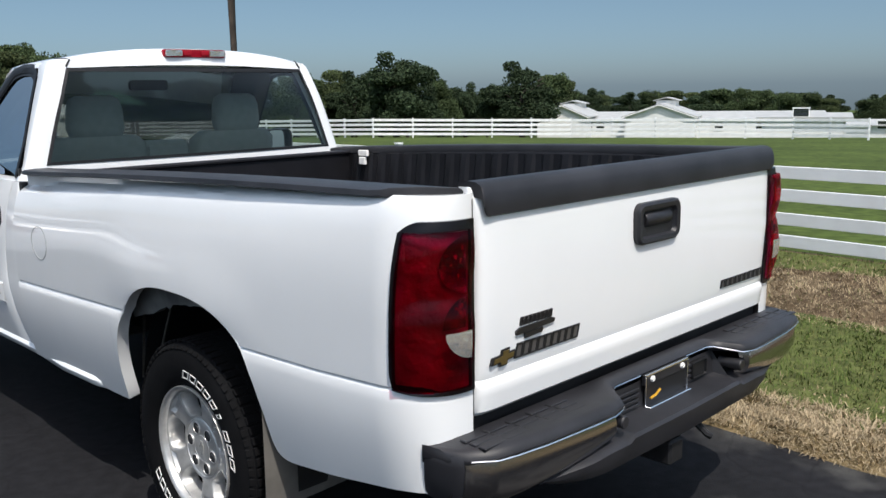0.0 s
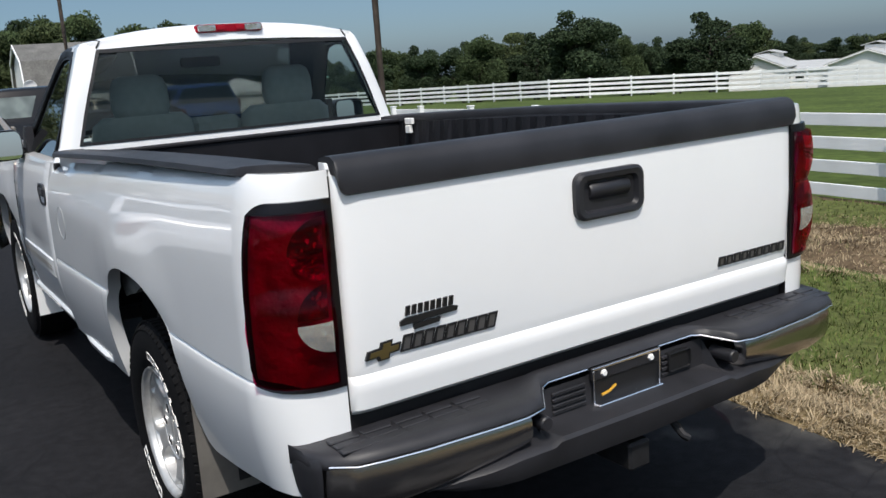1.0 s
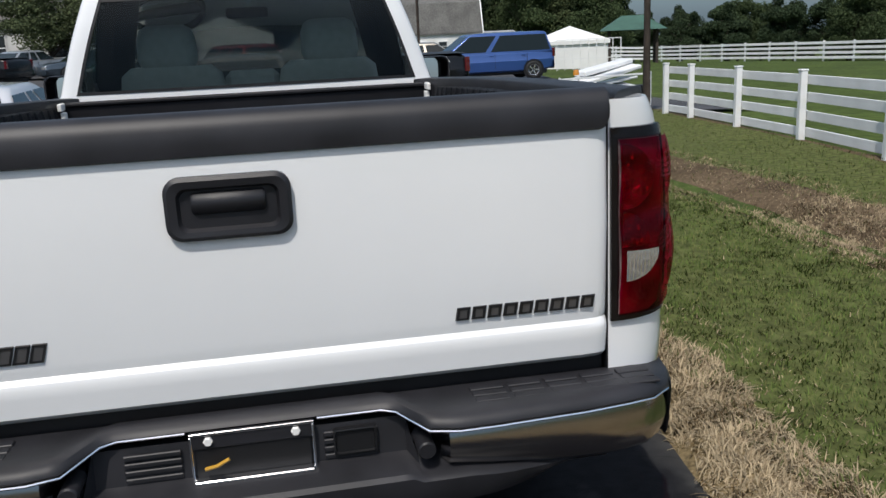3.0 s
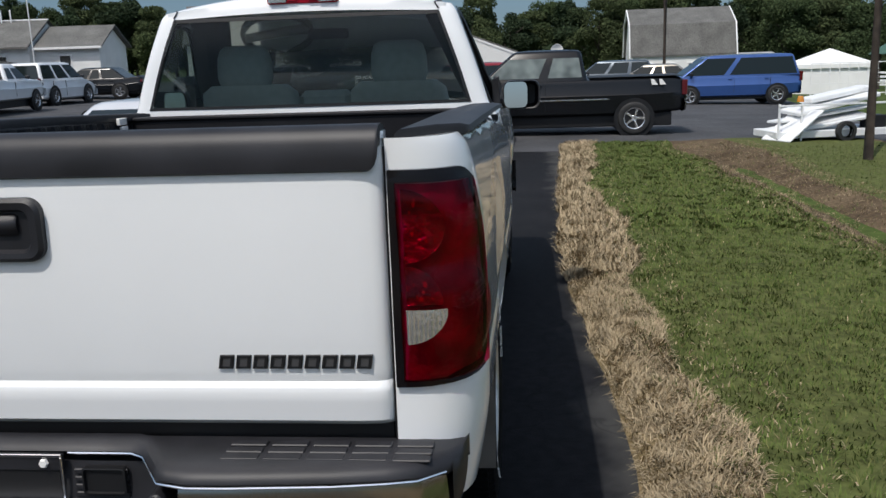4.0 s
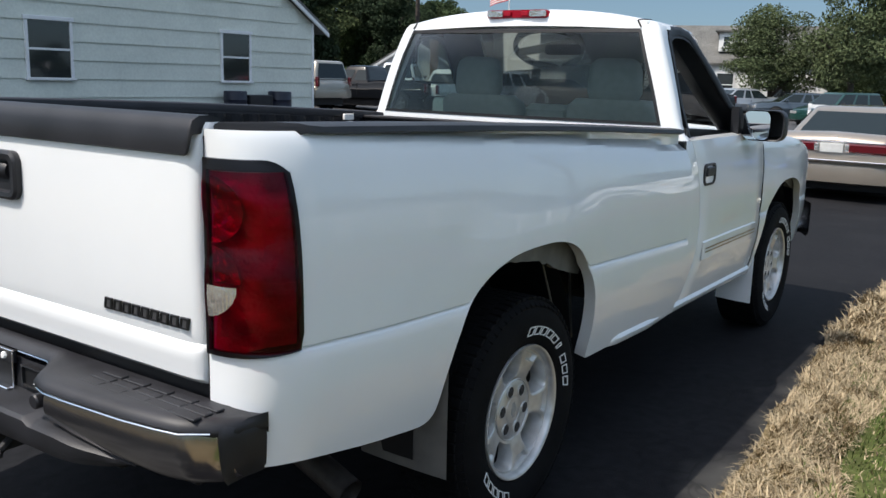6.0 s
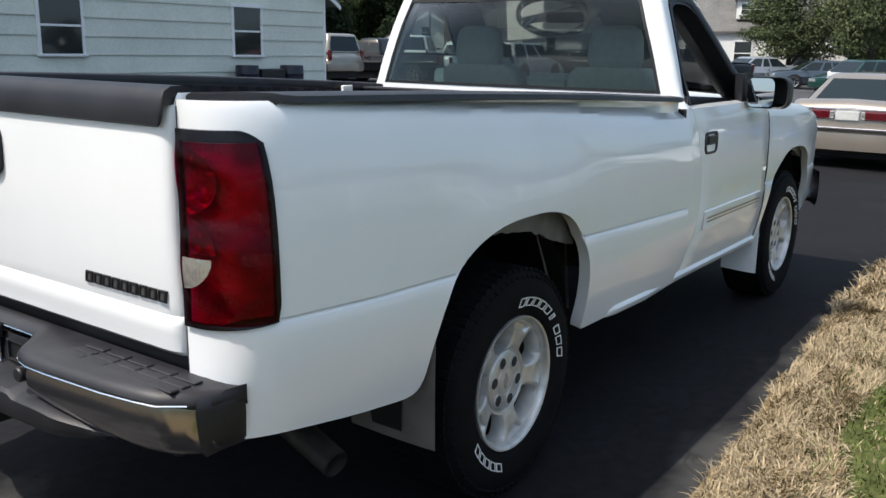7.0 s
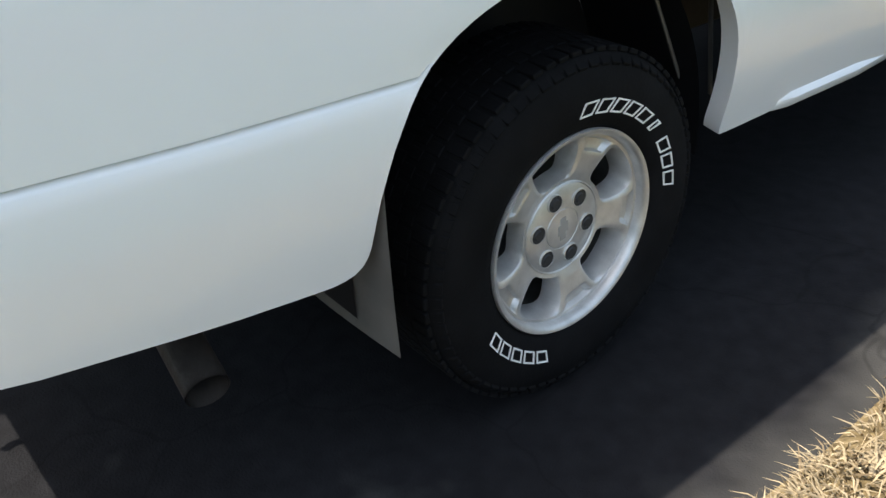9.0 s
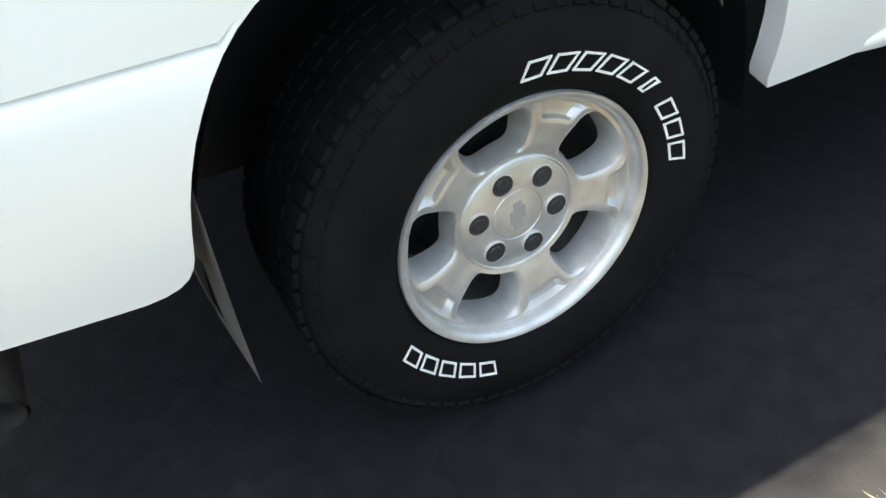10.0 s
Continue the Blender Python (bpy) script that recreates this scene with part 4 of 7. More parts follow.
# plate recess without a plate
g = Geo()
g.box(-0.127, 0.127, -0.056, -0.044, 0.715, 0.750, 0.002)
plate = part("plate_holder", g, BLACK_PLASTIC, bumper, "empty licence plate holder with a chrome frame")
g = Geo().box(-0.127, 0.127, -0.0585, -0.054, 0.744, 0.751, 0.001)
g.box(-0.127, -0.122, -0.0585, -0.054, 0.640, 0.744, 0.001)
g.box(0.122, 0.127, -0.0585, -0.054, 0.640, 0.744, 0.001)
part("plate_frame", g, TRIM_STEEL, plate, "worn bright plate frame")
g = Geo().box(-0.122, 0.122, -0.075, -0.052, 0.643, 0.651, 0.002)
part("plate_lip", g, TRIM_STEEL, plate, "bright lower lip")
# black panel stands in for the shade inside the open plate recess
g = Geo().box(-0.117, 0.117, -0.0515, -0.0495, 0.648, 0.714)
part("plate_opening_shade", g, SEAL, plate, "black panel put in for the dark of the opening")
for s in (-1, 1):
    g = Geo().lathe([(0, 0.008), (0.008, 0.008), (0.010, 0.004), (0.010, 0)], (s * 0.089, -0.056, 0.732), "y", 6, side=-1)
    part("bolt", g, LETTER_WHITE, plate, "pale bolt head")
    for k in range(4):
        a, b = 0.145, 0.26
        g = Geo().box(min(s * a, s * b), max(s * a, s * b), -0.049, -0.040, 0.654 + 0.017 * k, 0.665 + 0.017 * k, 0.002)
        part("step_rib", g, PAD, bumper)
g = Geo()
o = rounded(0.042, 0.026, 0.006, 3)
g.quad_grid([[(0.211 + x, d, z + 0.692) for x, z in [(px * k, pz * k) for px, pz in o]] for d, k in ((-0.040, 1.1), (-0.056, 1.1), (-0.057, 1.0), (-0.050, 0.96))], close_u=True)
g.poly([(0.211 + x * 0.96, -0.050, z * 0.96 + 0.692) for x, z in o])
part("wiring_socket", g, SEAL, bumper, "square black trailer wiring socket")
g = Geo().tube([(-0.10, -0.06, 0.672), (-0.075, -0.063, 0.678), (-0.05, -0.062, 0.69)], 0.004, 6)
part("wire_plug", g, mat("yellow_plug", (0.5, 0.27, 0.02), 0.5), plate, "loose yellow wiring plug")
g = Geo().tube([(0.15, -0.02, 0.57), (0.15, -0.12, 0.50), (0.16, -0.13, 0.49)], 0.012, 8)
g.box(-0.04, 0.04, -0.10, 0.2, 0.44, 0.52, 0.008)
part("tow_hitch", g, DARK_STEEL, truck, "black tow hitch under the bumper")

# ---- cab and front ----
def cab_w(z):
    """Half width of the cab's outer side above the belt line."""
    return lerp(z, (1.20, 1.235, 1.26, 1.30, 1.40, 1.455, 1.55, 1.62, 1.68, 1.74, 1.775, 1.80), (0.940, 0.922, 0.905, 0.882, 0.853, 0.836, 0.804, 0.778, 0.756, 0.733, 0.700, 0.640))


def cab_back(z):
    return lerp(z, (0.45, 1.20, 1.28, 1.45, 1.60, 1.72, 1.76, 1.785), (2.646, 2.646, 2.646, 2.658, 2.67, 2.695, 2.705, 2.725))


def cab_col(z):
    """Plan of the rear corner at a height: from the back glass edge round to the door."""
    w = cab_w(z)
    yb = cab_back(z)
    return [(w - 0.082, yb), (w - 0.050, yb + 0.001), (w - 0.028, yb + 0.006), (w - 0.012, yb + 0.014), (w - 0.004, yb + 0.026), (w, yb + 0.036), (w, yb + 0.040)]


def door_rear(z):
    return lerp(z, (0.45, 0.53, 0.70, 0.84, 1.0, 1.12, 1.235, 1.5, 1.70, 1.76), (2.745, 2.765, 2.822, 2.848, 2.806, 2.772, 2.720, 2.760, 2.805, 2.85))


ZC = [0.452, 0.54, 0.64, 0.74, 0.79, 0.815, 0.90, 1.0, 1.1, 1.16, 1.20, 1.235]
for s in (-1, 1):
    # rear quarter of the cab below the belt
    g = Geo()
    rows = []
    for z in ZC:
        w = body_x(2.75, z, 1.235)
        dr = door_rear(z)
        rows.append([(s * (w - 0.12), 2.645, z), (s * (w - 0.014), 2.645, z), (s * (w - 0.005), 2.648, z), (s * (w - 0.001), 2.655, z), (s * w, 2.664, z), (s * w, (2.664 + dr) / 2, z), (s * w, dr - 0.010, z), (s * (w - 0.004), door_rear(z) - 0.004, z), (s * (w - 0.025), door_rear(z) - 0.003, z)])
    zu = [1.245, 1.26, 1.30, 1.36, 1.42, 1.5, 1.58, 1.64, 1.69, 1.72, 1.745, 1.765]
    part("cab_corner", g.quad_grid(rows), WHITE, truck, smooth=30)
    g = Geo()
    rows = []
    for z in [1.235] + zu:
        c = cab_col(z)
        yr = door_rear(z)
        rows.append([(s * x, y, z) for x, y in c] + [(s * cab_w(z), yr - 0.02, z), (s * (cab_w(z) - 0.004), yr - 0.004, z), (s * (cab_w(z) - 0.05), yr - 0.002, z)])
    part("cab_pillar", g.quad_grid(rows), WHITE, truck, "white cab rear pillar", smooth=30)
    # small badge on the pillar
    g = Geo().box(s * 0.902 - 0.006, s * 0.902 + 0.006, 2.690, 2.712, 1.256, 1.288, 0.002)
    part("pillar_badge", g, EMBLEM_DARK, truck, "small dark badge")

# back panel under and over the glass
def glass_w(z):
    return cab_w(z) - 0.082


g = Geo()
rows = []
for z in (0.45, 0.9, 1.20, 1.25, 1.285, 1.297):
    w = (body_x(2.7, min(z, 1.2), 1.235) - 0.10) if z < 1.21 else glass_w(z)
    y = cab_back(z)
    rows.append([(-w + 2 * w * k / 12, y - 0.012 * math.sin(math.pi * k / 12), z) for k in range(13)])
rows.append([(x, y + 0.02, z) for x, y, z in rows[-1]])
g.quad_grid(rows)
part("cab_back_panel", g, WHITE, truck, smooth=40)
g = Geo()
rows = []
for z, dy in ((1.732, 0.02), (1.732, 0.0), (1.75, 0.0)):
    w = glass_w(z)
    r = [(-w + 2 * w * k / 16, cab_back(z) + dy - 0.02 * math.sin(math.pi * k / 16), z + 0.018 * math.sin(math.pi * k / 16)) for k in range(17)]
    rows.append([r[0], r[0]] + r + [r[-1], r[-1]])
# roof skin
ROOF_L = 0.60
def roof_pt(u, v):
    """u: -1..1 across, v: 0 at the back, 1 at the windscreen."""
    y = 2.705 + ROOF_L * v
    w = 0.712 - 0.012 * v - 0.03 * max(0.0, 1 - v / 0.12) ** 2
    a = abs(u)
    edge = 1.765 - 0.02 * v * v
    crown = 0.068 * (1 - a ** 2.6)
    front = -0.07 * max(0, (v - 0.75) / 0.25) ** 2
    backdrop = -0.024 * max(0, (0.08 - v) / 0.08) ** 2 * (1 - a ** 4)
    return (u * w, y - 0.02 * (1 - a) * (1 - v), edge + crown + front + backdrop)
for v in (0.0, 0.02, 0.05, 0.1, 0.2, 0.35, 0.5, 0.65, 0.8, 0.9, 0.96, 1.0):
    r = [roof_pt(u, v) for u in np.linspace(-1, 1, 17)]
    dn = 0.030 - 0.02 * v * v
    out = 0.006 + 0.018 * smooth(0.0, 0.15, v)
    rows.append([(r[0][0] - out, r[0][1], r[0][2] - dn), (r[0][0] - out * 0.58, r[0][1], r[0][2] - dn * 0.45)] + r + [(r[-1][0] + out * 0.58, r[-1][1], r[-1][2] - dn * 0.45), (r[-1][0] + out, r[-1][1], r[-1][2] - dn)])
roof_g = Geo().quad_grid(rows)
part("roof", roof_g, WHITE, truck, "white cab roof", smooth=45)
# seams between roof and pillars
for s in (-1, 1):
    g = Geo().tube([roof_pt(s * 0.93, v) for v in (0.16, 0.10, 0.05, 0.02, 0.0)] + [(s * 0.655, 2.697, 1.74)], 0.004, 6)
    part("roof_seam", g, SEAL, truck)

# rear glass, black border and seal
g = Geo()
rows = []
for z in (1.297, 1.36, 1.44, 1.52, 1.60, 1.68, 1.732):
    w = glass_w(z)
    rows.append([(-w + 2 * w * k / 14, cab_back(z) + 0.004 - 0.014 * math.sin(math.pi * k / 14), z) for k in range(15)])
pane = part("rear_window", g.quad_grid(rows), REAR_GLASS, truck, "tinted rear window of the cab", smooth=60)
pane.visible_shadow = False
g = Geo()
zs = [1.297, 1.36, 1.44, 1.52, 1.60, 1.68, 1.732]
for s in (-1, 1):
    g.quad_grid([[(s * (glass_w(z) + 0.002), cab_back(z) - 0.001, z), (s * (glass_w(z) - 0.013), cab_back(z) - 0.004, z)] for z in zs])
for z0, z1 in ((1.297, 1.311), (1.716, 1.734)):
    g.quad_grid([[(-glass_w(z) + 2 * glass_w(z) * k / 14, cab_back(z) - 0.002 - 0.014 * math.sin(math.pi * k / 14), z) for k in range(15)] for z in (z0, z1)])
part("window_border", g, SEAL, truck, "black border of the rear window")

# high brake lamp
g = Geo()
o = rounded(0.180, 0.022, 0.018, 4)
g.quad_grid([[(x, 2.70 - 0.014 * (1 - (x / 0.2) ** 2), z + 1.808 - 0.004 * (x / 0.18) ** 2) for x, z in o], [(x * 0.97, 2.682 - 0.014 * (1 - (x / 0.2) ** 2), z * 0.85 + 1.808) for x, z in o]], close_u=True)
g.poly([(x * 0.97, 2.682 - 0.014 * (1 - (x / 0.2) ** 2), z * 0.85 + 1.808) for x, z in o])
hb = part("high_brake_lamp", g, LAMP_BRIGHT, truck, "red high brake lamp with two clear cargo lenses", smooth=40)
for s in (-1, 1):
    g = Geo()
    o = rounded(0.046, 0.0155, 0.008, 3)
    g.quad_grid([[(s * 0.122 + x, 2.673, z + 1.808) for x, z in o], [(s * 0.122 + x * 0.95, 2.667, z * 0.9 + 1.808) for x, z in o]], close_u=True)
    g.poly([(s * 0.122 + x * 0.95, 2.667, z * 0.9 + 1.808) for x, z in o])
    part("cargo_lens", g, LAMP_CLEAR, hb, "clear ribbed cargo lens")
    g = Geo().box(s * 0.05 - 0.022, s * 0.05 + 0.022, 2.668, 2.674, 1.797, 1.819, 0.002)
    part("red_lens", g, LAMP_RED, hb)

# doors
def fender_rear(z):
    return lerp(z, (0.45, 0.8, 1.0, 1.22), (3.846, 3.853, 3.857, 3.855))


for s in (-1, 1):
    g = Geo()
    rows = []
    for z in [0.476, 0.53] + ZC[2:]:
        y0, y1 = door_rear(z) + 0.003, fender_rear(z) - 0.003
        w = lambda y: body_x(y, z, 4.55)
        r = [(s * (w(y0) - 0.03), y0, z), (s * (w(y0) - 0.004), y0 + 0.001, z), (s * w(y0), y0 + 0.010, z)]
        r += [(s * w(y0 + (y1 - y0) * k / 8), y0 + (y1 - y0) * k / 8, z) for k in range(1, 8)]
        r += [(s * w(y1), y1 - 0.010, z), (s * (w(y1) - 0.004), y1 - 0.001, z), (s * (w(y1) - 0.03), y1, z)]
        rows.append(r)
    rows.append([(x * 0.955, y, 1.245) for x, y, z in rows[-1]])
    door = part("door", g.quad_grid(rows), WHITE, truck, "white cab door", smooth=30)
    # dark inner trim of the door
    g = Geo().prism([(2.87, 0.54), (3.74, 0.54), (3.76, 1.10), (3.80, 1.228), (2.77, 1.228)], "x", s * 0.83, s * 0.885)
    part("door_trim", g, INTERIOR, door, "dark inner door trim")
    # handle
    g = Geo()
    o = rounded(0.084, 0.052, 0.034)
    yh, zh = 2.925, 1.070
    base = body_x(yh, zh, 4.55)
    g.quad_grid([[(s * (base + d), yh + y * k, zh + z * k) for y, z in o] for d, k in ((-0.004, 1.0), (0.005, 1.0), (0.007, 0.93), (0.006, 0.80), (-0.008, 0.74))], close_u=True)
    g.poly([(s * (base - 0.008), yh + y * 0.74, zh + z * 0.74) for y, z in o])
    g.box(min(s * (base - 0.004), s * (base + 0.012)), max(s * (base - 0.004), s * (base + 0.012)), yh - 0.058, yh + 0.058, zh - 0.008, zh + 0.034, 0.005)
    part("door_handle", g, BLACK_PLASTIC, door, "black door handle")
    # body moulding
    g = Geo()
    b = lambda y, z: body_x(y, z, 4.55)
    rows = []
    for y in (2.90, 2.91, 3.1, 3.35, 3.6, 3.755, 3.765):
        e = 0.004 if 2.905 < y < 3.76 else 0.0
        rows.append([(s * (b(y, 0.66) - 0.002), y, 0.650), (s * (b(y, 0.665) + 0.002 + e), y, 0.655), (s * (b(y, 0.69) + 0.003 + e), y, 0.70), (s * (b(y, 0.72) + 0.002 + e), y, 0.742), (s * (b(y, 0.74) - 0.002), y, 0.748)])
    part("door_moulding", g.quad_grid(rows), WHITE, door, "white door moulding with a thin gold line")
    for z0 in (0.688, 0.706):
        g = Geo().quad_grid([[(s * (b(y, z) + 0.0085), y, z) for z in (z0, z0 + 0.006)] for y in (2.93, 3.1, 3.35, 3.6, 3.74)])
        part("moulding_line", g, GOLD, door)
    # upper door frame, glass and A pillar
    def a_line(z):
        return lerp(z, (1.245, 1.40, 1.55, 1.68, 1.755), (3.66, 3.47, 3.31, 3.17, 3.08))
    outer = [(door_rear(z) + 0.002, z) for z in (1.245, 1.4, 1.5, 1.6, 1.68, 1.72)] + [(2.88, 1.753), (2.95, 1.757), (3.03, 1.757)] + [(a_line(z), z) for z in (1.74, 1.68, 1.55, 1.40, 1.245)]
    inner = [(door_rear(z) + 0.035, z) for z in (1.25, 1.4, 1.5, 1.6, 1.66, 1.695)] + [(2.90, 1.712), (2.96, 1.716), (3.02, 1.714)] + [(a_line(z) - 0.045, z) for z in (1.70, 1.655, 1.54, 1.39, 1.25)]
    g = Geo()
    g.quad_grid([[(s * (cab_w(z) - 0.001), y, z) for y, z in outer], [(s * (cab_w(z) + 0.001), y, z) for y, z in [((a[0] * 0.6 + b2[0] * 0.4), (a[1] * 0.6 + b2[1] * 0.4)) for a, b2 in zip(outer, inner)]], [(s * (cab_w(z) - 0.006), y, z) for y, z in inner]])
    part("window_frame", g, SEAL, door, "black upper door frame")
    g = Geo().quad_grid([[(s * (cab_w(z) - 0.0065), y, z) for y, z in inner], [(s * (cab_w(z) - 0.05), y, z) for y, z in inner]])
    part("window_reveal", g, SEAL, door, "black rubber window channel")
    g = Geo().quad_grid([[(s * (cab_w(z) - 0.010), y, z) for y, z in inner], [(s * (cab_w(z) - 0.008), y, z) for y, z in [(yy + (0.012 if k < 6 else -0.014 if k > 8 else 0), zz2 - (0.014 if 4 < k < 10 else 0)) for k, (yy, zz2) in enumerate(inner)]]])
    part("window_seal", g, SEAL, door)
    if s < 0:  # the other window is wound down
        pane = part("door_glass", Geo().poly([(s * (cab_w(z) - 0.016), y, z) for y, z in inner]), DOOR_GLASS, door, "tinted door window")
        pane.visible_shadow = False
    # A pillar with dark inner trim, and the front fender
    g = Geo()
    rows = []
    for z in (1.22, 1.245, 1.40, 1.55, 1.68, 1.745):
        y, w = a_line(z), cab_w(z)
        rows.append([(s * w, y + 0.002, z), (s * (w - 0.01), y + 0.05, z), (s * (w - 0.05), y + 0.085, z), (s * (w - 0.09), y + 0.09, z)])
    part("a_pillar", g.quad_grid(rows), SEAL, truck)
    g = Geo()
    rows = []
    for z in (1.15, 1.245, 1.40, 1.55, 1.68, 1.735):
        y, w = a_line(z), cab_w(z)
        rows.append([(s * (w - 0.02), y + 0.03, z), (s * (w - 0.025), y - 0.05, z), (s * (w - 0.10), y - 0.055, z), (s * (w - 0.20), y + 0.06, z), (s * (w - 0.12), y + 0.085, z)])
    part("pillar_trim", g.quad_grid(rows, close_u=True), SEAL, truck, "black inner pillar trim")

    def fender_bottom(y):
        a = arch_z(y, 4.575, 0.49, 0.49, 0.38, 0.56)
        return max(a, 0.40) if a is not None else lerp(y, (3.9, 4.06, 5.06, 5.35), (0.455, 0.42, 0.47, 0.52))
    g = Geo()
    rows = []
    ftop = [1.0, 1.06, 1.12, 1.165, 1.195, 1.21]
    ys = [4.035, 4.05, 4.066] + [4.575 - 0.49 * math.cos(math.pi * k / 32) for k in range(1, 32)] + [5.06, 5.12, 5.2, 5.28]
    for k, y in enumerate(ys):
        zs = side_rows(y, fender_bottom(y), ftop)
        taper = 0.05 * max(0, (y - 4.7) / 0.6) ** 2
        drop = 0.10 * max(0, (y - 4.3) / 1.0) ** 1.5
        cc = [(s * (body_x(y, min(z, 1.19), 4.555) - taper - (0.02 if z > 1.2 else 0.008 if z > 1.18 else 0)), y, z - drop * max(0, (z - 0.95) / 0.26)) for z in zs]
        cc = [(cc[0][0] - s * 0.04, y, cc[0][2] + 0.01)] + cc + [(s * 0.80, y, 1.215 - drop)]
        rows.append([(x, y + FRONT, z) for x, y, z in cc])
    part("front_fender", g.quad_grid(rows), WHITE, truck, "white front fender", smooth=30)
    # rocker strip under cab
    g = Geo()
    rows = []
    for y in (1.92, 1.95, 2.0, 2.3, 2.54, 2.58, 2.62, 2.8, 3.1, 3.4, 3.7, 3.84):
        t = 0.4 if y < 1.94 else 1
        z0 = lerp(y, (1.92, 2.3, 2.6, 4.05), (0.466, 0.458, 0.452, 0.452))
        x = side_x(y, z0 + 0.02, 1.235) - CAB_IN * smooth(2.3, 2.7, y) + (0.006 if y > 1.96 else -0.004 if y > 1.94 else -0.022)
        rows.append([(s * (x - 0.05), y, z0 - 0.02), (s * (x - 0.012), y, z0 - 0.022), (s * x, y, z0 - 0.012), (s * (x + 0.004 * t), y, z0 + 0.008), (s * (x - 0.006), y, z0 + 0.024), (s * (x - 0.02), y, z0 + 0.03)])
    part("rocker", g.quad_grid(rows), WHITE, truck, smooth=40)
    # mirror
    g = Geo()
    o = rounded(0.106, 0.080, 0.045)
    mx, my, mz = s * 1.035, 3.47, 1.288
    prof = [(0.0, 0.90), (-0.004, 0.97), (0.006, 1.0), (0.06, 1.0), (0.10, 0.92), (0.125, 0.72)]
    g.quad_grid([[(mx + x * k, my + d, mz + z * k) for x, z in o] for d, k in prof], close_u=True)
    g.poly([(mx + x * 0.72, my + 0.125, mz + z * 0.72) for x, z in o])
    mirror = part("door_mirror", g, BLACK_PLASTIC, truck, "black door mirror", smooth=45)
    g = Geo().poly([(mx + (x * 0.62 - s * 0.032), my - 0.0135 + 0.02 * s * (x / 0.11) * 0.3 + 0.03 * z, mz + z * 0.9) for x, z in o])
    part("mirror_glass", g, MIRROR, mirror)
    g = Geo().tube([(s * 0.90, 3.55, 1.235), (s * 0.98, 3.54, 1.242), (s * 1.03, 3.54, 1.262)], [0.03, 0.028, 0.03], 10)
    g.prism([(3.46, 1.235), (3.64, 1.235), (3.49, 1.38), (3.45, 1.38)], "x", s * 0.87, s * 0.91)
    part("mirror_arm", g, BLACK_PLASTIC, mirror)

# bonnet, windscreen, front end
g = Geo()
rows = []
for y, z, w in ((3.92, 1.245, 0.86), (4.05, 1.255, 0.86), (4.2, 1.262, 0.85), (4.5, 1.25, 0.84), (4.8, 1.215, 0.83), (5.1, 1.16, 0.80), (5.24, 1.11, 0.77), (5.28, 1.05, 0.75)):
    rows.append([(w * u, y + FRONT + 0.02 * (1 - abs(u)), z - 0.05 * abs(u) ** 3) for u in np.linspace(-1, 1, 15)])
part("bonnet", g.quad_grid(rows), WHITE, truck, "white bonnet", smooth=40)
g = Geo()
rows = []
for z in (1.25, 1.4, 1.55, 1.68, 1.75):
    y = lerp(z, (1.25, 1.40, 1.55, 1.68, 1.75), (3.73, 3.54, 3.38, 3.24, 3.15))
    w = cab_w(z) - 0.10
    rows.append([(w * u, y + 0.06 * (1 - u * u), z) for u in np.linspace(-1, 1, 11)])
pane = part("windscreen", g.quad_grid(rows), SIDE_GLASS, truck, "clear windscreen", smooth=60)
pane.visible_shadow = False
g = Geo().box(-0.86, 0.86, 5.20 + FRONT, 5.32 + FRONT, 0.62, 1.10, 0.03)
part("front_panel", g, BLACK_PLASTIC, truck)
g = Geo()
rows = []
for x in (-0.97, -0.95, -0.9, -0.7, 0, 0.7, 0.9, 0.95, 0.97):
    y = lerp(abs(x), (0, 0.7, 0.9, 0.97), (5.47 + FRONT, 5.45 + FRONT, 5.38 + FRONT, 5.22 + FRONT))
    rows.append([(x, y - 0.06, 0.50), (x, y, 0.52), (x, y + 0.01, 0.62), (x, y - 0.01, 0.72), (x, y - 0.07, 0.735)])
part("front_bumper", g.quad_grid(rows), CHROME, truck, "chrome front bumper", smooth=50)

# chassis
for s in (-1, 1):
    part("frame_rail", Geo().box(s * 0.46 - 0.035, s * 0.46 + 0.035, 0.0, 5.0, 0.50, 0.62, 0.008), DARK_STEEL, truck)
g = Geo().tube([(-0.80, AXLE_R, HUB_Z), (0.80, AXLE_R, HUB_Z)], 0.045, 14)
g.lathe([(0.0, -0.14), (0.08, -0.12), (0.14, -0.05), (0.15, 0.0), (0.14, 0.05), (0.08, 0.12), (0.0, 0.14)], (0, AXLE_R, HUB_Z), "y", 20)
part("rear_axle", g, DARK_STEEL, truck)
g = Geo().tube([(-0.8, AXLE_F, HUB_Z), (0.8, AXLE_F, HUB_Z)], 0.05, 12)
part("front_axle", g, DARK_STEEL, truck)
g = Geo().box(-0.86, 0.86, 2.55, 3.9, 0.46, 0.52, 0.01)
part("cab_floor", g, INTERIOR, truck)
# unseen box added in the engine's place to stop sun reaching the ground
g = Geo().box(-0.72, 0.72, 3.86, 5.0, 0.44, 0.86, 0.02)
part("engine_sun_block", g, SEAL, truck)
g = Geo().box(-0.50, 0.50, 0.07, 2.54, 0.70, 0.86, 0.01)
part("bed_underside", g, SEAL, truck)
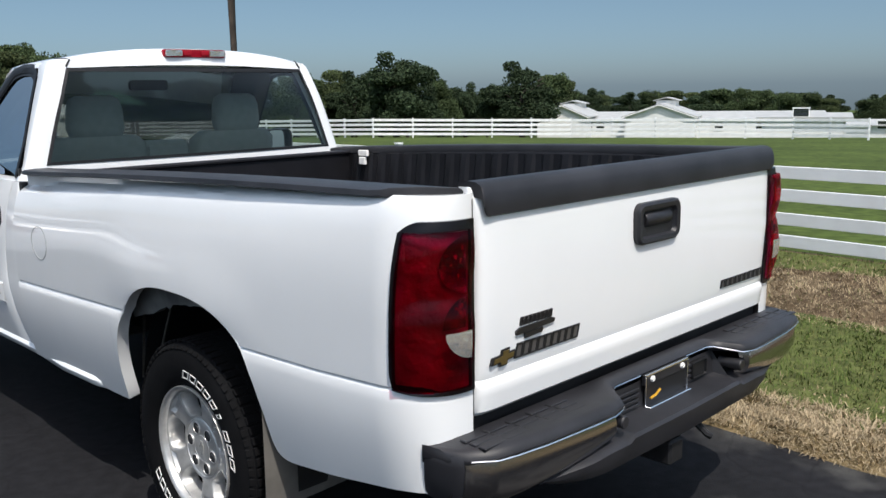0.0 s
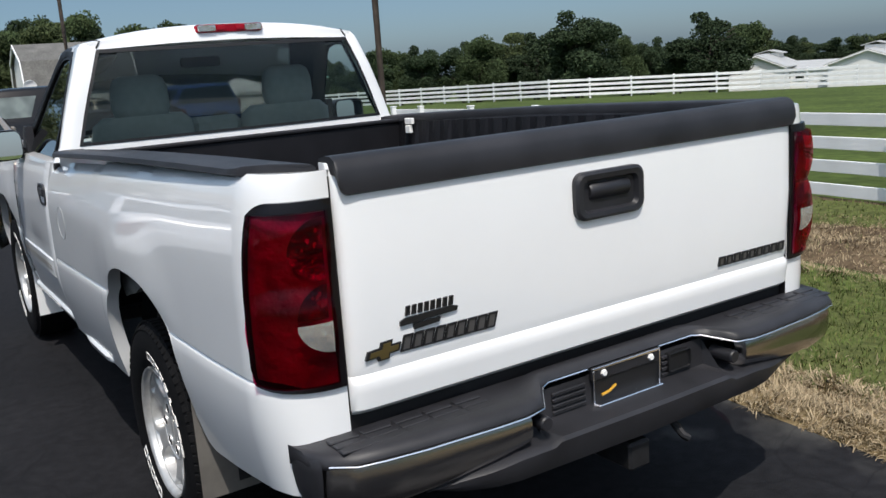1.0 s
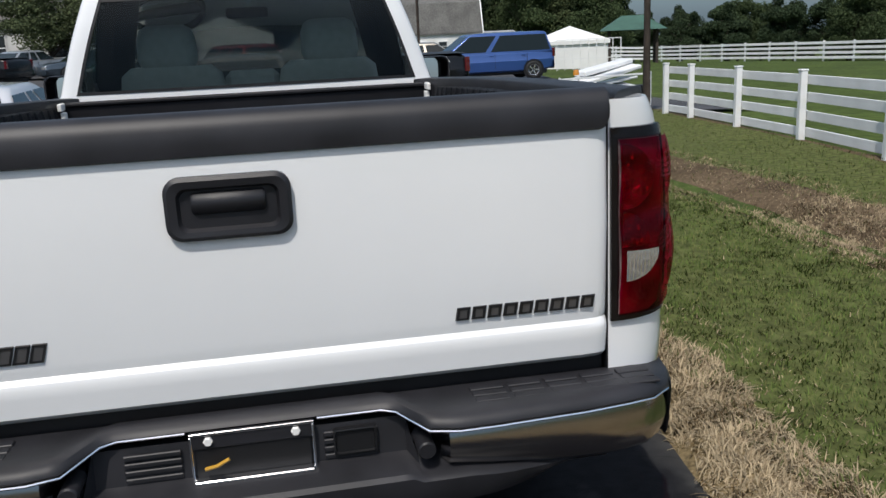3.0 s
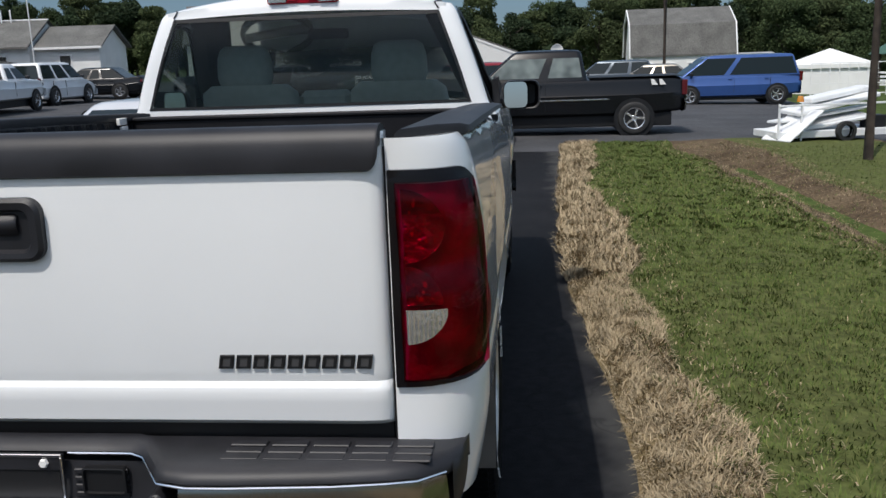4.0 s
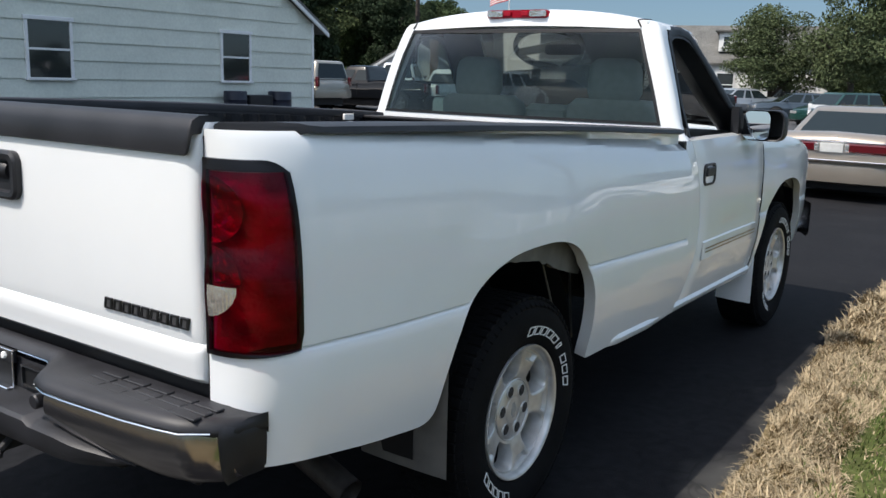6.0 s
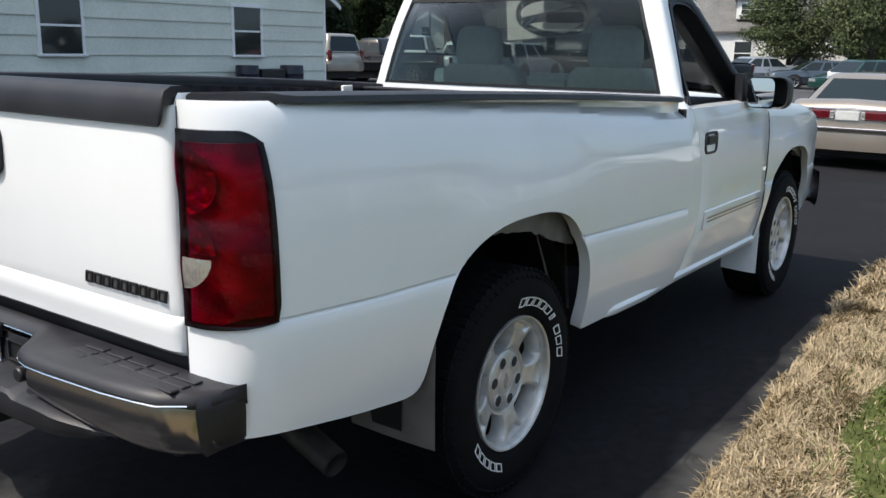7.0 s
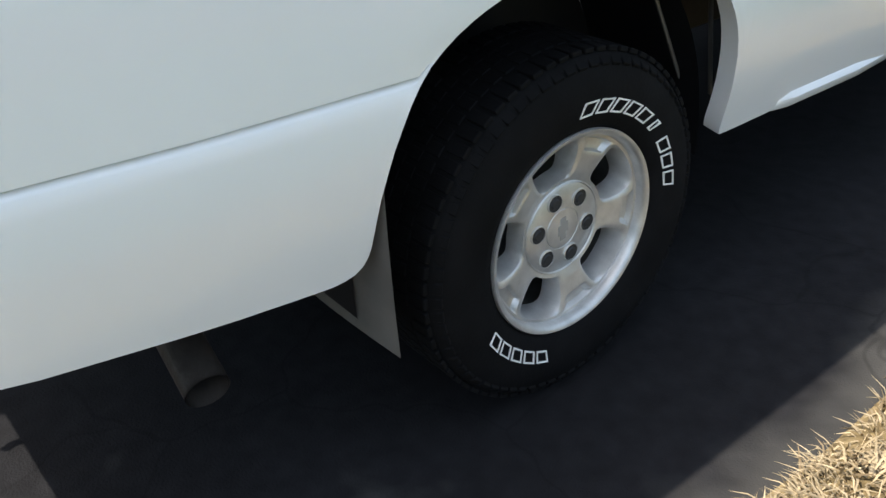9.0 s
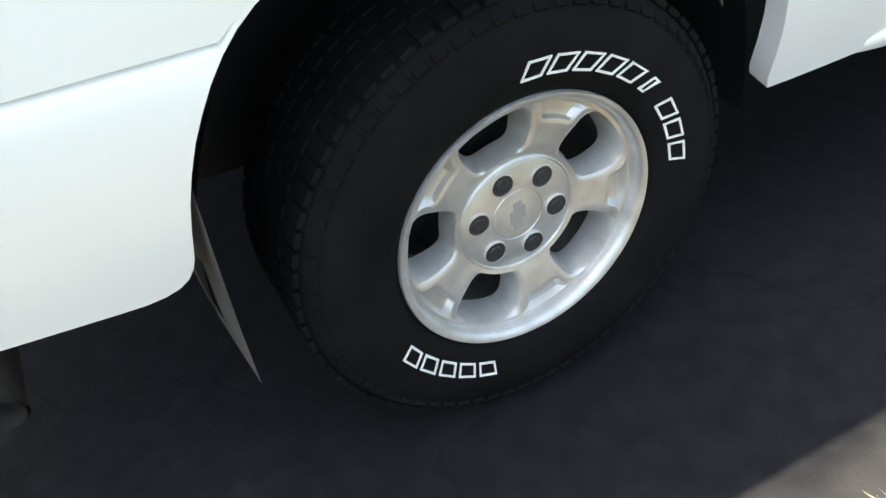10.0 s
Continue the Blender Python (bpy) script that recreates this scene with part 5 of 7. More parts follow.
for s in (-1, 1):
    # wheelhouses
    for yc, r0 in ((1.235, 0.505), (AXLE_F, 0.48)):
        def house_pt(x, a):
            y, z = yc + r0 * math.cos(radians(a)), 0.42 + (r0 + 0.055) * math.sin(radians(a))
            return (s * min(x, side_x(y, z, yc) - 0.022), y, z)
        g = Geo().quad_grid([[house_pt(x, a) for a in range(-5, 186, 5)] for x in (0.52, 0.70, 0.86)])
        part("wheelhouse", g, SEAL, truck, "black wheelhouse", smooth=40)
        # grey inner panel seen under the top of the opening, with a ragged lower edge
        rows = []
        for k in range(45):
            d = -0.30 + 0.74 * k / 44
            zl = lerp(d, (-0.30, -0.25, -0.05, 0.155, 0.285, 0.44), (0.935, 0.92, 0.905, 0.88, 0.825, 0.785)) + 0.005 * noise.noise((k * 0.45, s, 2)) - 0.012 * (k in (27, 28))
            if yc > 2:
                zl += 0.03
            rows.append([(s * (0.885 + 0.02 * math.sin(k * 0.5)), yc + d, zl + 0.004), (s * 0.905, yc + d, zl), (s * 0.912, yc + d, zl + 0.03), (s * 0.915, yc + d, 1.02)])
        part("wheelhouse_panel", Geo().quad_grid(rows), LINER, truck, "dusty grey inner panel over the wheel", smooth=40)
        g = Geo().poly([(s * 0.52, yc + r0 * math.cos(radians(a)), 0.42 + (r0 + 0.055) * math.sin(radians(a))) for a in range(-5, 186, 6)])
        part("wheelhouse_wall", g, SEAL, truck)
    # shock absorber and brake line at the rear wheel
    g = Geo().tube([(s * 0.80, 1.56, 0.92), (s * 0.80, 1.60, 0.80), (s * 0.80, 1.77, 0.48)], 0.005, 6)
    part("brake_line", g, FLAP, truck)
    g = Geo().tube([(s * 0.80, 1.80, 0.92), (s * 0.80, 1.82, 0.72), (s * 0.80, 1.86, 0.48)], 0.006, 6)
    part("bed_brace", g, FLAP, truck)
    # mud flaps
    for y, zt, zl in ((0.722, 0.70, 0.335), (AXLE_F - 0.50, 0.56, 0.235)):
        g = Geo()
        rows = []
        for k in range(11):
            u = k / 10
            x = (0.972 if y < 2 else 0.93) - (0.31 if y < 2 else 0.20) * u
            lo = zl + 0.012 * u ** 1.3
            dy = 0.012 - 0.016 * math.sin(u * 1.5)
            rows.append([(s * x, y + dy + 0.010 * (1 - j / 6) ** 2 + 0.013 * (j / 6), lo + (zt - lo) * (1 - j / 6)) for j in range(7)])
        part("mud_flap", g.quad_grid(rows), FLAP if y < 2 else WHITE, truck, "curved mud flap behind the wheel", smooth=50)

# exhaust
g = Geo()
path = [(0.40, 1.3, 0.48), (0.42, 0.80, 0.48), (0.47, 0.56, 0.485), (0.60, 0.455, 0.475), (0.74, 0.427, 0.448), (0.893, 0.414, 0.400)]
g.tube(path, 0.040, 18, cap=False)
g.tube([(0.8932, 0.414, 0.3999), (0.72, 0.429, 0.455)], 0.036, 18, cap=False)
part("exhaust_pipe", g, RUST_PIPE, truck, "dull steel exhaust pipe", smooth=60)

# ---- wheels ----
BRAKE_DUST = mat("brake_dust", (0.07, 0.07, 0.067), 0.6, metal=0.3, var=0.4, scale=14)
LUG_CAP = mat("lug_cap", (0.022, 0.023, 0.025), 0.55)


def wheel_meshes():
    ms = {}
    # tyre, outer side towards +x, centred on the wheel's middle plane
    prof = [(0.2265, 0.104), (0.2305, 0.117), (0.240, 0.125), (0.262, 0.133), (0.305, 0.138), (0.335, 0.134), (0.359, 0.126), (0.374, 0.117), (0.3825, 0.104), (0.3865, 0.09), (0.389, 0.05), (0.390, 0.0)]
    full = prof + [(r, -d) for r, d in prof[-2::-1]]
    ms["tyre"] = Geo().lathe(full, (0, 0, 0), "x", 96).mesh("tyre", RUBBER, 50)
    # tread blocks
    b = Geo()
    for k in range(72):
        a = 2 * math.pi * k / 72
        for d0, d1, sh in ((0.062, 0.112, 0.0), (0.018, 0.056, 0.5), (-0.020, 0.014, 0.2), (-0.056, -0.024, 0.7), (-0.112, -0.062, 0.0)):
            a2 = a + sh * 2 * math.pi / 72
            m = Matrix.Rotation(a2, 4, "X") @ Matrix.Translation((0, 0.3885, 0))
            b.box(d0, d1, -0.008, 0.0030, -0.0128, 0.0128, 0.002, m)
        m = Matrix.Rotation(a, 4, "X") @ Matrix.Translation((0.118, 0.369, 0)) @ Matrix.Rotation(radians(-38), 4, "Z")
        b.box(-0.010, 0.014, -0.012, 0.0035, -0.0122, 0.0122, 0.002, m)
    ms["tread"] = b.mesh("tread", RUBBER, 20, fix=False)
    # rim: flange, barrel
    ms["flange"] = Geo().lathe([(0.211, 0.090), (0.2125, 0.103), (0.2145, 0.108), (0.2155, 0.118), (0.2225, 0.126), (0.2290, 0.127), (0.231, 0.122), (0.228, 0.108)], (0, 0, 0), "x", 96).mesh("flange", SILVER, 50)
    ms["barrel"] = Geo().lathe([(0.2115, 0.092), (0.204, 0.02), (0.199, -0.10)], (0, 0, 0), "x", 64).mesh("barrel", BRAKE_DUST, 60)
    ms["drum"] = Geo().lathe([(0.0, -0.012), (0.14, -0.012), (0.15, -0.02), (0.15, -0.08)], (0, 0, 0), "x", 40).mesh("drum", DARK_STEEL, 50)

    def face_x(r):
        return lerp(r, (0.0, 0.085, 0.098, 0.13, 0.17, 0.195, 0.2125), (0.078, 0.078, 0.081, 0.091, 0.099, 0.102, 0.103))
    spokes = Geo()
    half = radians(36)
    rm, hr = 0.161, 0.045
    radii = [0.098, 0.106, 0.112] + [rm - hr * math.cos(math.pi * k / 32) for k in range(33)] + [0.2095, 0.2125]

    def gap(r):
        """Half angle of the opening between two spokes at a radius."""
        q = abs(r - rm) / hr
        return lerp(r, (0.116, 0.16, 0.206), (0.37, 0.375, 0.35)) * (1 - q ** 4.5) ** (1 / 4.5) if q < 1 else 0.0

    for sct in range(5):
        mid = radians(90 + 12 + 36 + 72 * sct)
        rows = []
        for r in radii:
            h = gap(r)
            fx = face_x(r)
            deep = [(x, rm - 0.004 + (r - rm + 0.004) * f, half - h * f) for x, f in ((0.044, 0.84), (0.064, 0.88), (fx - 0.010, 0.965))]
            row = [(x, rr, -aa) for x, rr, aa in deep]
            row += [(fx - 0.004 * abs(c) ** 8 * (1.0 if h > 0 else 0.0) - 0.013 * smooth(0.172, 0.180, r) * (1 - smooth(0.200, 0.207, r)) * (1 - smooth(0.45, 0.68, abs(c))), r, c * (half - h)) for c in np.linspace(-1, 1, 21)]
            row += [(x, rr, aa) for x, rr, aa in deep[::-1]]
            rows.append([(x, rr * math.cos(mid + aa), rr * math.sin(mid + aa)) for x, rr, aa in row])
        spokes.quad_grid(rows)
    ms["spokes"] = spokes.mesh("spokes", SILVER, 32)
    hub = Geo().lathe([(0.1075, 0.070), (0.1068, 0.086), (0.1045, 0.088), (0.1025, 0.0845), (0.100, 0.0862), (0.060, 0.0862), (0.048, 0.0866), (0.0465, 0.0845), (0.045, 0.0866), (0.0, 0.088)], (0, 0, 0), "x", 60)
    ms["hub_cap"] = hub.mesh("hub_cap", SILVER, 40)
    lug = Geo().lathe([(0.0, 0.0915), (0.0095, 0.0915), (0.0115, 0.0885), (0.0190, 0.0890)], (0, 0, 0), "x", 20)
    ms["lug"] = lug.mesh("lug", LUG_CAP, 40)
    ring = Geo().lathe([(0.0186, 0.0885), (0.0192, 0.0905), (0.0204, 0.0903), (0.0214, 0.0855)], (0, 0, 0), "x", 24)
    ms["ring"] = ring.mesh("ring", SILVER, 60)
    bow = Geo().prism([(-1.25 * z, 1.25 * y) for y, z in [(-0.020, -0.006), (-0.008, -0.006), (-0.006, -0.011), (0.012, -0.011), (0.012, -0.006), (0.022, -0.006), (0.020, 0.006), (0.008, 0.006), (0.006, 0.011), (-0.012, 0.011), (-0.012, 0.006), (-0.022, 0.006)]], "x", 0.087, 0.0890)
    ms["cross"] = bow.mesh("cross", mat("cross_grey", (0.34, 0.335, 0.32), 0.5, metal=0.3), 30)
    return ms


WM = wheel_meshes()


def arc_block(a, w, r0, r1, slant=0.0, inset=0.0):
    """Raised block of lettering on the sidewall: angle a in degrees, width w in degrees."""
    pts = []
    for aa, r in ((a + w / 2, r0), (a - w / 2, r0), (a - w / 2, r1), (a + w / 2, r1)):
        pts.append((aa - slant * (r - r0), r))
    cx = sum(p[0] for p in pts) / 4
    cr = (r0 + r1) / 2
    if inset:
        k = 1 - inset / ((r1 - r0) / 2)
        kw = 1 - inset / (radians(w) * cr / 2)
        pts = [(cx + (p[0] - cx) * kw, cr + (p[1] - cr) * k) for p in pts]
    return pts


def side_d(r):
    return lerp(r, (0.235, 0.262, 0.30, 0.325), (0.124, 0.133, 0.138, 0.134))


def letter_block(a, w, r0, r1, slant):
    g = Geo()
    o, i = arc_block(a, w, r0, r1, slant), arc_block(a, w, r0, r1, slant, 0.0034)
    to = lambda p, h: (side_d(p[1]) + h, p[1] * math.cos(radians(p[0])), p[1] * math.sin(radians(p[0])))
    g.quad_grid([[to(p, -0.002) for p in o], [to(p, 0.0022) for p in o], [to(p, 0.0022) for p in i], [to(p, 0.0) for p in i]], close_u=True)
    return g


LETTERS = [letter_block(89 - 9.3 * k, 7.4 if k != 5 else 3.0, 0.266, 0.296, 90) for k in range(6)]
LETTERS += [letter_block(28 - 9.6 * k, 7.4, 0.266, 0.296, 60) for k in range(3)]
LETTERS += [letter_block(-113 - 8.8 * k, 7.0, 0.266, 0.294, -70) for k in range(5)]


def wheel(x, y, s, detail=True):
    w = part("wheel", Geo().lathe([(0.03, -0.06), (0.05, 0.0), (0.05, 0.05)], (0, 0, 0), "x", 20), DARK_STEEL, truck, "alloy wheel with white-lettered tyre")
    w.matrix_basis = pose(x, y, HUB_Z, 0, 0, 0 if s > 0 else 180)
    part("tyre", WM["tyre"], None, w, "black tyre with raised white lettering blocks")
    part("tread", WM["tread"], None, w)
    for n in ("flange", "barrel", "drum", "spokes", "hub_cap", "cross"):
        part(n, WM[n], None, w)
    for k in range(6):
        a = radians(50.5 + 60 * k)
        for n, nm in (("lug", "lug_nut"), ("ring", "lug_ring")):
            o = part(nm, WM[n], None, w)
            o.location = (0, 0.0735 * math.cos(a), 0.0735 * math.sin(a))
    if detail:
        for g in LETTERS:
            part("letter_block", g, LETTER_WHITE, w)
    return w


for s in (-1, 1):
    wheel(s * 0.828, AXLE_R, s)
    wheel(s * 0.802, AXLE_F, s)

# seats, wheel and dash
for s in (-1, 1):
    g = Geo()
    rows = []
    for z, y, w, d in ((1.0, 3.16, 0.24, 0.06), (1.05, 3.13, 0.27, 0.08), (1.25, 3.06, 0.27, 0.09), (1.36, 3.02, 0.25, 0.085), (1.40, 3.01, 0.20, 0.07)):
        rows.append([(s * 0.40 + w * math.copysign(abs(math.cos(a)) ** 0.5, math.cos(a)), y + d * math.copysign(abs(math.sin(a)) ** 0.5, math.sin(a)), z) for a in [2 * math.pi * k / 24 for k in range(24)]])
    g.quad_grid(rows, close_u=True); g.poly(rows[-1])
    part("seat_back", g, SEAT, truck, "grey cloth seat back", smooth=50)
    g = Geo()
    rows = []
    for z, k in ((1.385, 0.7), (1.40, 0.9), (1.44, 1.0), (1.54, 0.96), (1.585, 0.85), (1.605, 0.6)):
        rows.append([(s * 0.41 + 0.15 * k * math.copysign(abs(math.cos(a)) ** 0.55, math.cos(a)), 2.99 + 0.055 * k * math.sin(a), z) for a in [2 * math.pi * q / 24 for q in range(24)]])
    g.quad_grid(rows, close_u=True); g.poly(rows[-1]); g.poly(rows[0], True)
    part("headrest", g, SEAT, truck, "grey cloth headrest", smooth=60)
g = Geo().box(-0.14, 0.14, 3.02, 3.14, 0.9, 1.36, 0.03)
part("middle_seat_back", g, SEAT, truck)
g = Geo().box(-0.86, 0.86, 3.1, 3.6, 0.52, 0.98, 0.04)
part("bench", g, SEAT, truck)
g = Geo()
rows = []
for y, z in ((3.52, 0.9), (3.44, 1.12), (3.48, 1.22), (3.56, 1.25), (3.64, 1.245), (3.70, 1.22)):
    rows.append([(x, y, z + 0.02 * math.exp(-((x + 0.42) / 0.2) ** 2)) for x in np.linspace(-0.83, 0.83, 15)])
part("dashboard", g.quad_grid(rows), INTERIOR, truck, "dark dashboard", smooth=50)
g = Geo()
rows = []
tilt = Matrix.Translation((-0.42, 3.36, 1.13)) @ Matrix.Rotation(radians(-62), 4, "X")
for k in range(33):
    a = 2 * math.pi * k / 32
    rows.append([tuple(tilt @ Vector(((0.185 + 0.014 * math.cos(b)) * math.cos(a), (0.185 + 0.014 * math.cos(b)) * math.sin(a), 0.014 * math.sin(b)))) for b in [2 * math.pi * q / 8 for q in range(8)]])
g.quad_grid(rows, close_u=True)
g.tube([tuple(tilt @ Vector((-0.18, 0, 0))), tuple(tilt @ Vector((0.18, 0, 0)))], 0.016, 8)
part("steering_wheel", g, INTERIOR, truck, "dark steering wheel", smooth=60)
g = Geo()
o = rounded(0.11, 0.028, 0.02)
g.prism([(x, z + 1.655) for x, z in o], "y", 3.19, 3.215)
part("inside_mirror", g, INTERIOR, truck)
g = Geo().quad_grid([[(x, y, roof_pt(x / 0.73, (y - 2.705) / ROOF_L)[2] - 0.03) for x in np.linspace(-0.66, 0.66, 9)] for y in (2.74, 2.9, 3.05, 3.2)])
part("headliner", g, SEAT, truck)


# ---- other vehicles ----
PALE_GLASS = mat("car_glass_pale", (0.06, 0.075, 0.072), 0.04, spec=0.6, col2=(0.16, 0.19, 0.18), scale=3.5, detail=1)
CAR_TYRE = mat("car_tyre", (0.02, 0.02, 0.02), 0.7, var=0.2, scale=10)
CAR_RIM = mat("car_rim", (0.74, 0.74, 0.75), 0.22, metal=0.85, var=0.1, scale=10)
LAMP_PLAIN = mat("tail_lamp_plain", (0.085, 0.003, 0.007), 0.15, coat=1.0)
HEADLAMP = mat("head_lamp", (0.6, 0.6, 0.6), 0.1, metal=0.6)


def paint(name, col, metal=0.3, rough=0.3):
    return mat(name, col, rough, metal=metal, coat=1.0, var=0.05, scale=2)


P_GOLD = paint("champagne_paint", (0.25, 0.22, 0.185), 0.35)
P_BLACK = mat("black_paint", (0.006, 0.007, 0.009), 0.25, spec=0.4, var=0.1, scale=2)
P_BLUE = paint("blue_paint", (0.030, 0.085, 0.28), 0.3)
P_SILVER = paint("silver_paint", (0.42, 0.43, 0.44), 0.6)
P_WHITE = paint("plain_white_paint", (0.75, 0.76, 0.77), 0.0)
P_GREEN = paint("dark_green_paint", (0.010, 0.05, 0.04), 0.3)
P_RED = paint("red_paint", (0.25, 0.012, 0.016), 0.1)
P_TAN = paint("tan_paint", (0.33, 0.30, 0.25), 0.4)
P_SLATE = paint("slate_paint", (0.05, 0.07, 0.09), 0.4)

tyre_mesh = Geo().lathe([(0.19, 0.09), (0.21, 0.10), (0.28, 0.105), (0.31, 0.095), (0.325, 0.07), (0.328, 0.0), (0.325, -0.07), (0.31, -0.095), (0.2, -0.1)], (0, 0, 0), "x", 32).mesh("tyre", CAR_TYRE, 50)
rim_g = Geo().lathe([(0.0, 0.075), (0.05, 0.08), (0.06, 0.07), (0.10, 0.065), (0.185, 0.072), (0.195, 0.095), (0.21, 0.10)], (0, 0, 0), "x", 30)
for k in range(5):
    a = 2 * math.pi * k / 5
    rim_g.box(0.066, 0.085, 0.06, 0.19, -0.022, 0.022, 0.004, Matrix.Rotation(a, 4, "X"))
rim_mesh = rim_g.mesh("rim", CAR_RIM, 40)
# black ring laid on the solid rim as the shade between spokes
rim_dark = Geo().lathe([(0.062, 0.071), (0.18, 0.077)], (0, 0, 0), "x", 30).mesh("rim_gap_shade", SEAL, 0)


def car(name, label, category, loc, rz, col, L=4.9, W=1.82, belt=0.92, roof=1.42, low=0.24, hood=0.95, deck=1.0, gh=(-2.1, -1.45, 0.35, 1.15), axles=(-1.4, 1.35), wr=1.0, nose=0.18, kind="sedan", group="parked vehicles", lower=None, side_glass=None):
    """Vehicle with its front towards +y. gh: greenhouse along y as (base rear, roof rear, roof front, base front)."""
    t = thing(name, (loc[0], loc[1], gz(loc[0], loc[1]) + 0.005), rz, label, category, group)
    h = L / 2
    # body
    st = []
    for y in [-h, -h + 0.02, -h + 0.07, -h + 0.16] + [-h + L * k / 18 for k in range(1, 18)] + [h - 0.16, h - 0.07, h - 0.02, h]:
        f = y / h
        e = max(0.0, 1 - (h - abs(y)) / 0.16)
        taper = 0.06 * abs(f) ** 3.5 * W + 0.06 * (1 - math.sqrt(1 - e * e))
        if y > gh[3] - 0.1:
            top = lerp(y, (gh[3] - 0.1, h - 0.35, h), (belt + 0.02, hood - 0.08, hood - nose))
        elif y < gh[0]:
            top = lerp(y, (-h, -h + 0.12, gh[0]), (deck - 0.10, deck, belt + 0.02 if kind != "pickup" else deck))
        else:
            top = belt
        top -= 0.035 * (1 - math.sqrt(1 - e * e))
        zb = low + (0.10 * abs(f) ** 6)
        st.append((y, W / 2 - taper, zb, top))
    g = Geo()
    rows = []
    for y, w, zb, top in st:
        m = zb + (top - zb) * 0.5
        half = [(0.0, zb), (w * 0.9, zb), (w - 0.02, zb + 0.06), (w, m - 0.05), (w + 0.004, m + 0.04), (w - 0.012, m + 0.06), (w - 0.02, top - 0.10), (w - 0.05, top - 0.03), (w - 0.12, top), (0.0, top + 0.025)]
        rows.append([(x, y, z) for x, z in half] + [(-x, y, z) for x, z in half[-2:0:-1]])
    g.quad_grid(rows, close_u=True)
    g.poly(rows[0]); g.poly(rows[-1], True)
    part("body", g, col, t, smooth=40)
    # greenhouse
    wb, wt = W / 2 - 0.07, W / 2 - 0.27 if kind != "van" else W / 2 - 0.17
    b0, r0, r1, b1 = gh
    g = Geo()
    base = [(-wb, b0), (wb, b0), (wb, b1), (-wb, b1)]
    top = [(-wt, r0), (wt, r0), (wt, r1), (-wt, r1)]
    midz = roof - 0.06
    P = lambda q, z: (q[0], q[1], z)
    def blend(k, z):
        return [tuple(np.array(P(b, z)) * (1 - k) + np.array(P(u, z)) * k) for b, u in zip(base, top)]
    ring0, ring1 = blend(0, belt - 0.02), blend(0.92, midz)
    cx, cy = 0, (r0 + r1) / 2
    def soft(c, rad, k=1.0, z=None):
        """Ring with rounded corners, drawn in towards the roof's middle by k."""
        pts = []
        for i in range(4):
            p0, p1, p2 = Vector(c[i - 1]), Vector(c[i]), Vector(c[(i + 1) % 4])
            d0, d1 = (p0 - p1).normalized() * rad, (p2 - p1).normalized() * rad
            for q in range(5):
                v = q / 4
                pts.append(p1 + d0 * (1 - v) ** 2 + d1 * v ** 2)
        return [(cx + (p.x - cx) * k, cy + (p.y - cy) * k, p.z if z is None else z) for p in pts]
    g.quad_grid([soft(ring0, 0.10), soft(blend(0.46, (belt - 0.02 + midz) / 2), 0.10), soft(ring1, 0.11), soft(blend(0.97, roof - 0.03), 0.14, 0.985), soft(blend(1, roof - 0.008), 0.2, 0.94), soft(blend(1, roof), 0.25, 0.86), soft(blend(1, roof + 0.016), 0.2, 0.5)], close_u=True)
    g.poly(soft(blend(1, roof + 0.016), 0.2, 0.5))
    part("cabin", g, col, t, smooth=40)
    def pane(a, b, c, d, n, inset=0.06, out=0.006, split=()):
        A, B, C, D = map(Vector, (a, b, c, d))
        nrm = (B - A).cross(D - A).normalized() * out
        def at(u, v):
            return tuple((A * (1 - u) + B * u) * (1 - v) + (D * (1 - u) + C * u) * v + nrm)
        cuts = [0.0] + list(split) + [1.0]
        for u0, u1 in zip(cuts, cuts[1:]):
            iu = inset * 0.5 if len(cuts) > 2 else inset
            v0, v1 = (0.12, 0.82) if kind == "pickup" else (0.07, 0.93)
            g = Geo().quad_grid([[at(u0 + iu, v0), at(u1 - iu, v0)], [at(u0 + iu, 0.5), at(u1 - iu, 0.5)], [at(u0 + iu, v1), at(u1 - iu, v1)]])
            part(n, g, side_glass or CAR_GLASS, t)
    r, q = ring0, ring1
    pane(r[0], r[1], q[1], q[0], "rear_window", 0.075)
    pane(r[2], r[3], q[3], q[2], "windscreen", 0.07)
    sp = {"sedan": (0.40, 0.62), "van": (0.62,), "suv": (0.34, 0.66), "pickup": (0.42,)}[kind]
    pane(r[1], r[2], q[2], q[1], "side_window", 0.05 if kind != "pickup" else 0.09, split=sp)
    pane(r[3], r[0], q[0], q[3], "side_window", 0.05 if kind != "pickup" else 0.09, split=[1 - k for k in sp[::-1]])
    # wheels
    for ya in axles:
        for s in (-1, 1):
            # black disc painted in for the shaded wheel well behind the tyre
            w = part("wheel", Geo().lathe([(0.0, 0.0), (0.40 * wr, 0.0)], (0, 0, 0), "x", 28), SEAL, t)
            w.matrix_basis = pose(s * (W / 2 + 0.006), ya, 0.33 * wr, 0, 0, 0 if s > 0 else 180)
            for n, me in (("tyre", tyre_mesh), ("rim", rim_mesh), ("rim_gap_shade", rim_dark)):
                o = part(n, me, None, w)
                o.matrix_basis = Matrix.Translation((-0.078, 0, 0)) @ Matrix.Scale(wr, 4)
    # lamps and bumpers
    zl = deck - 0.22 if kind in ("sedan", "pickup") else 0.95
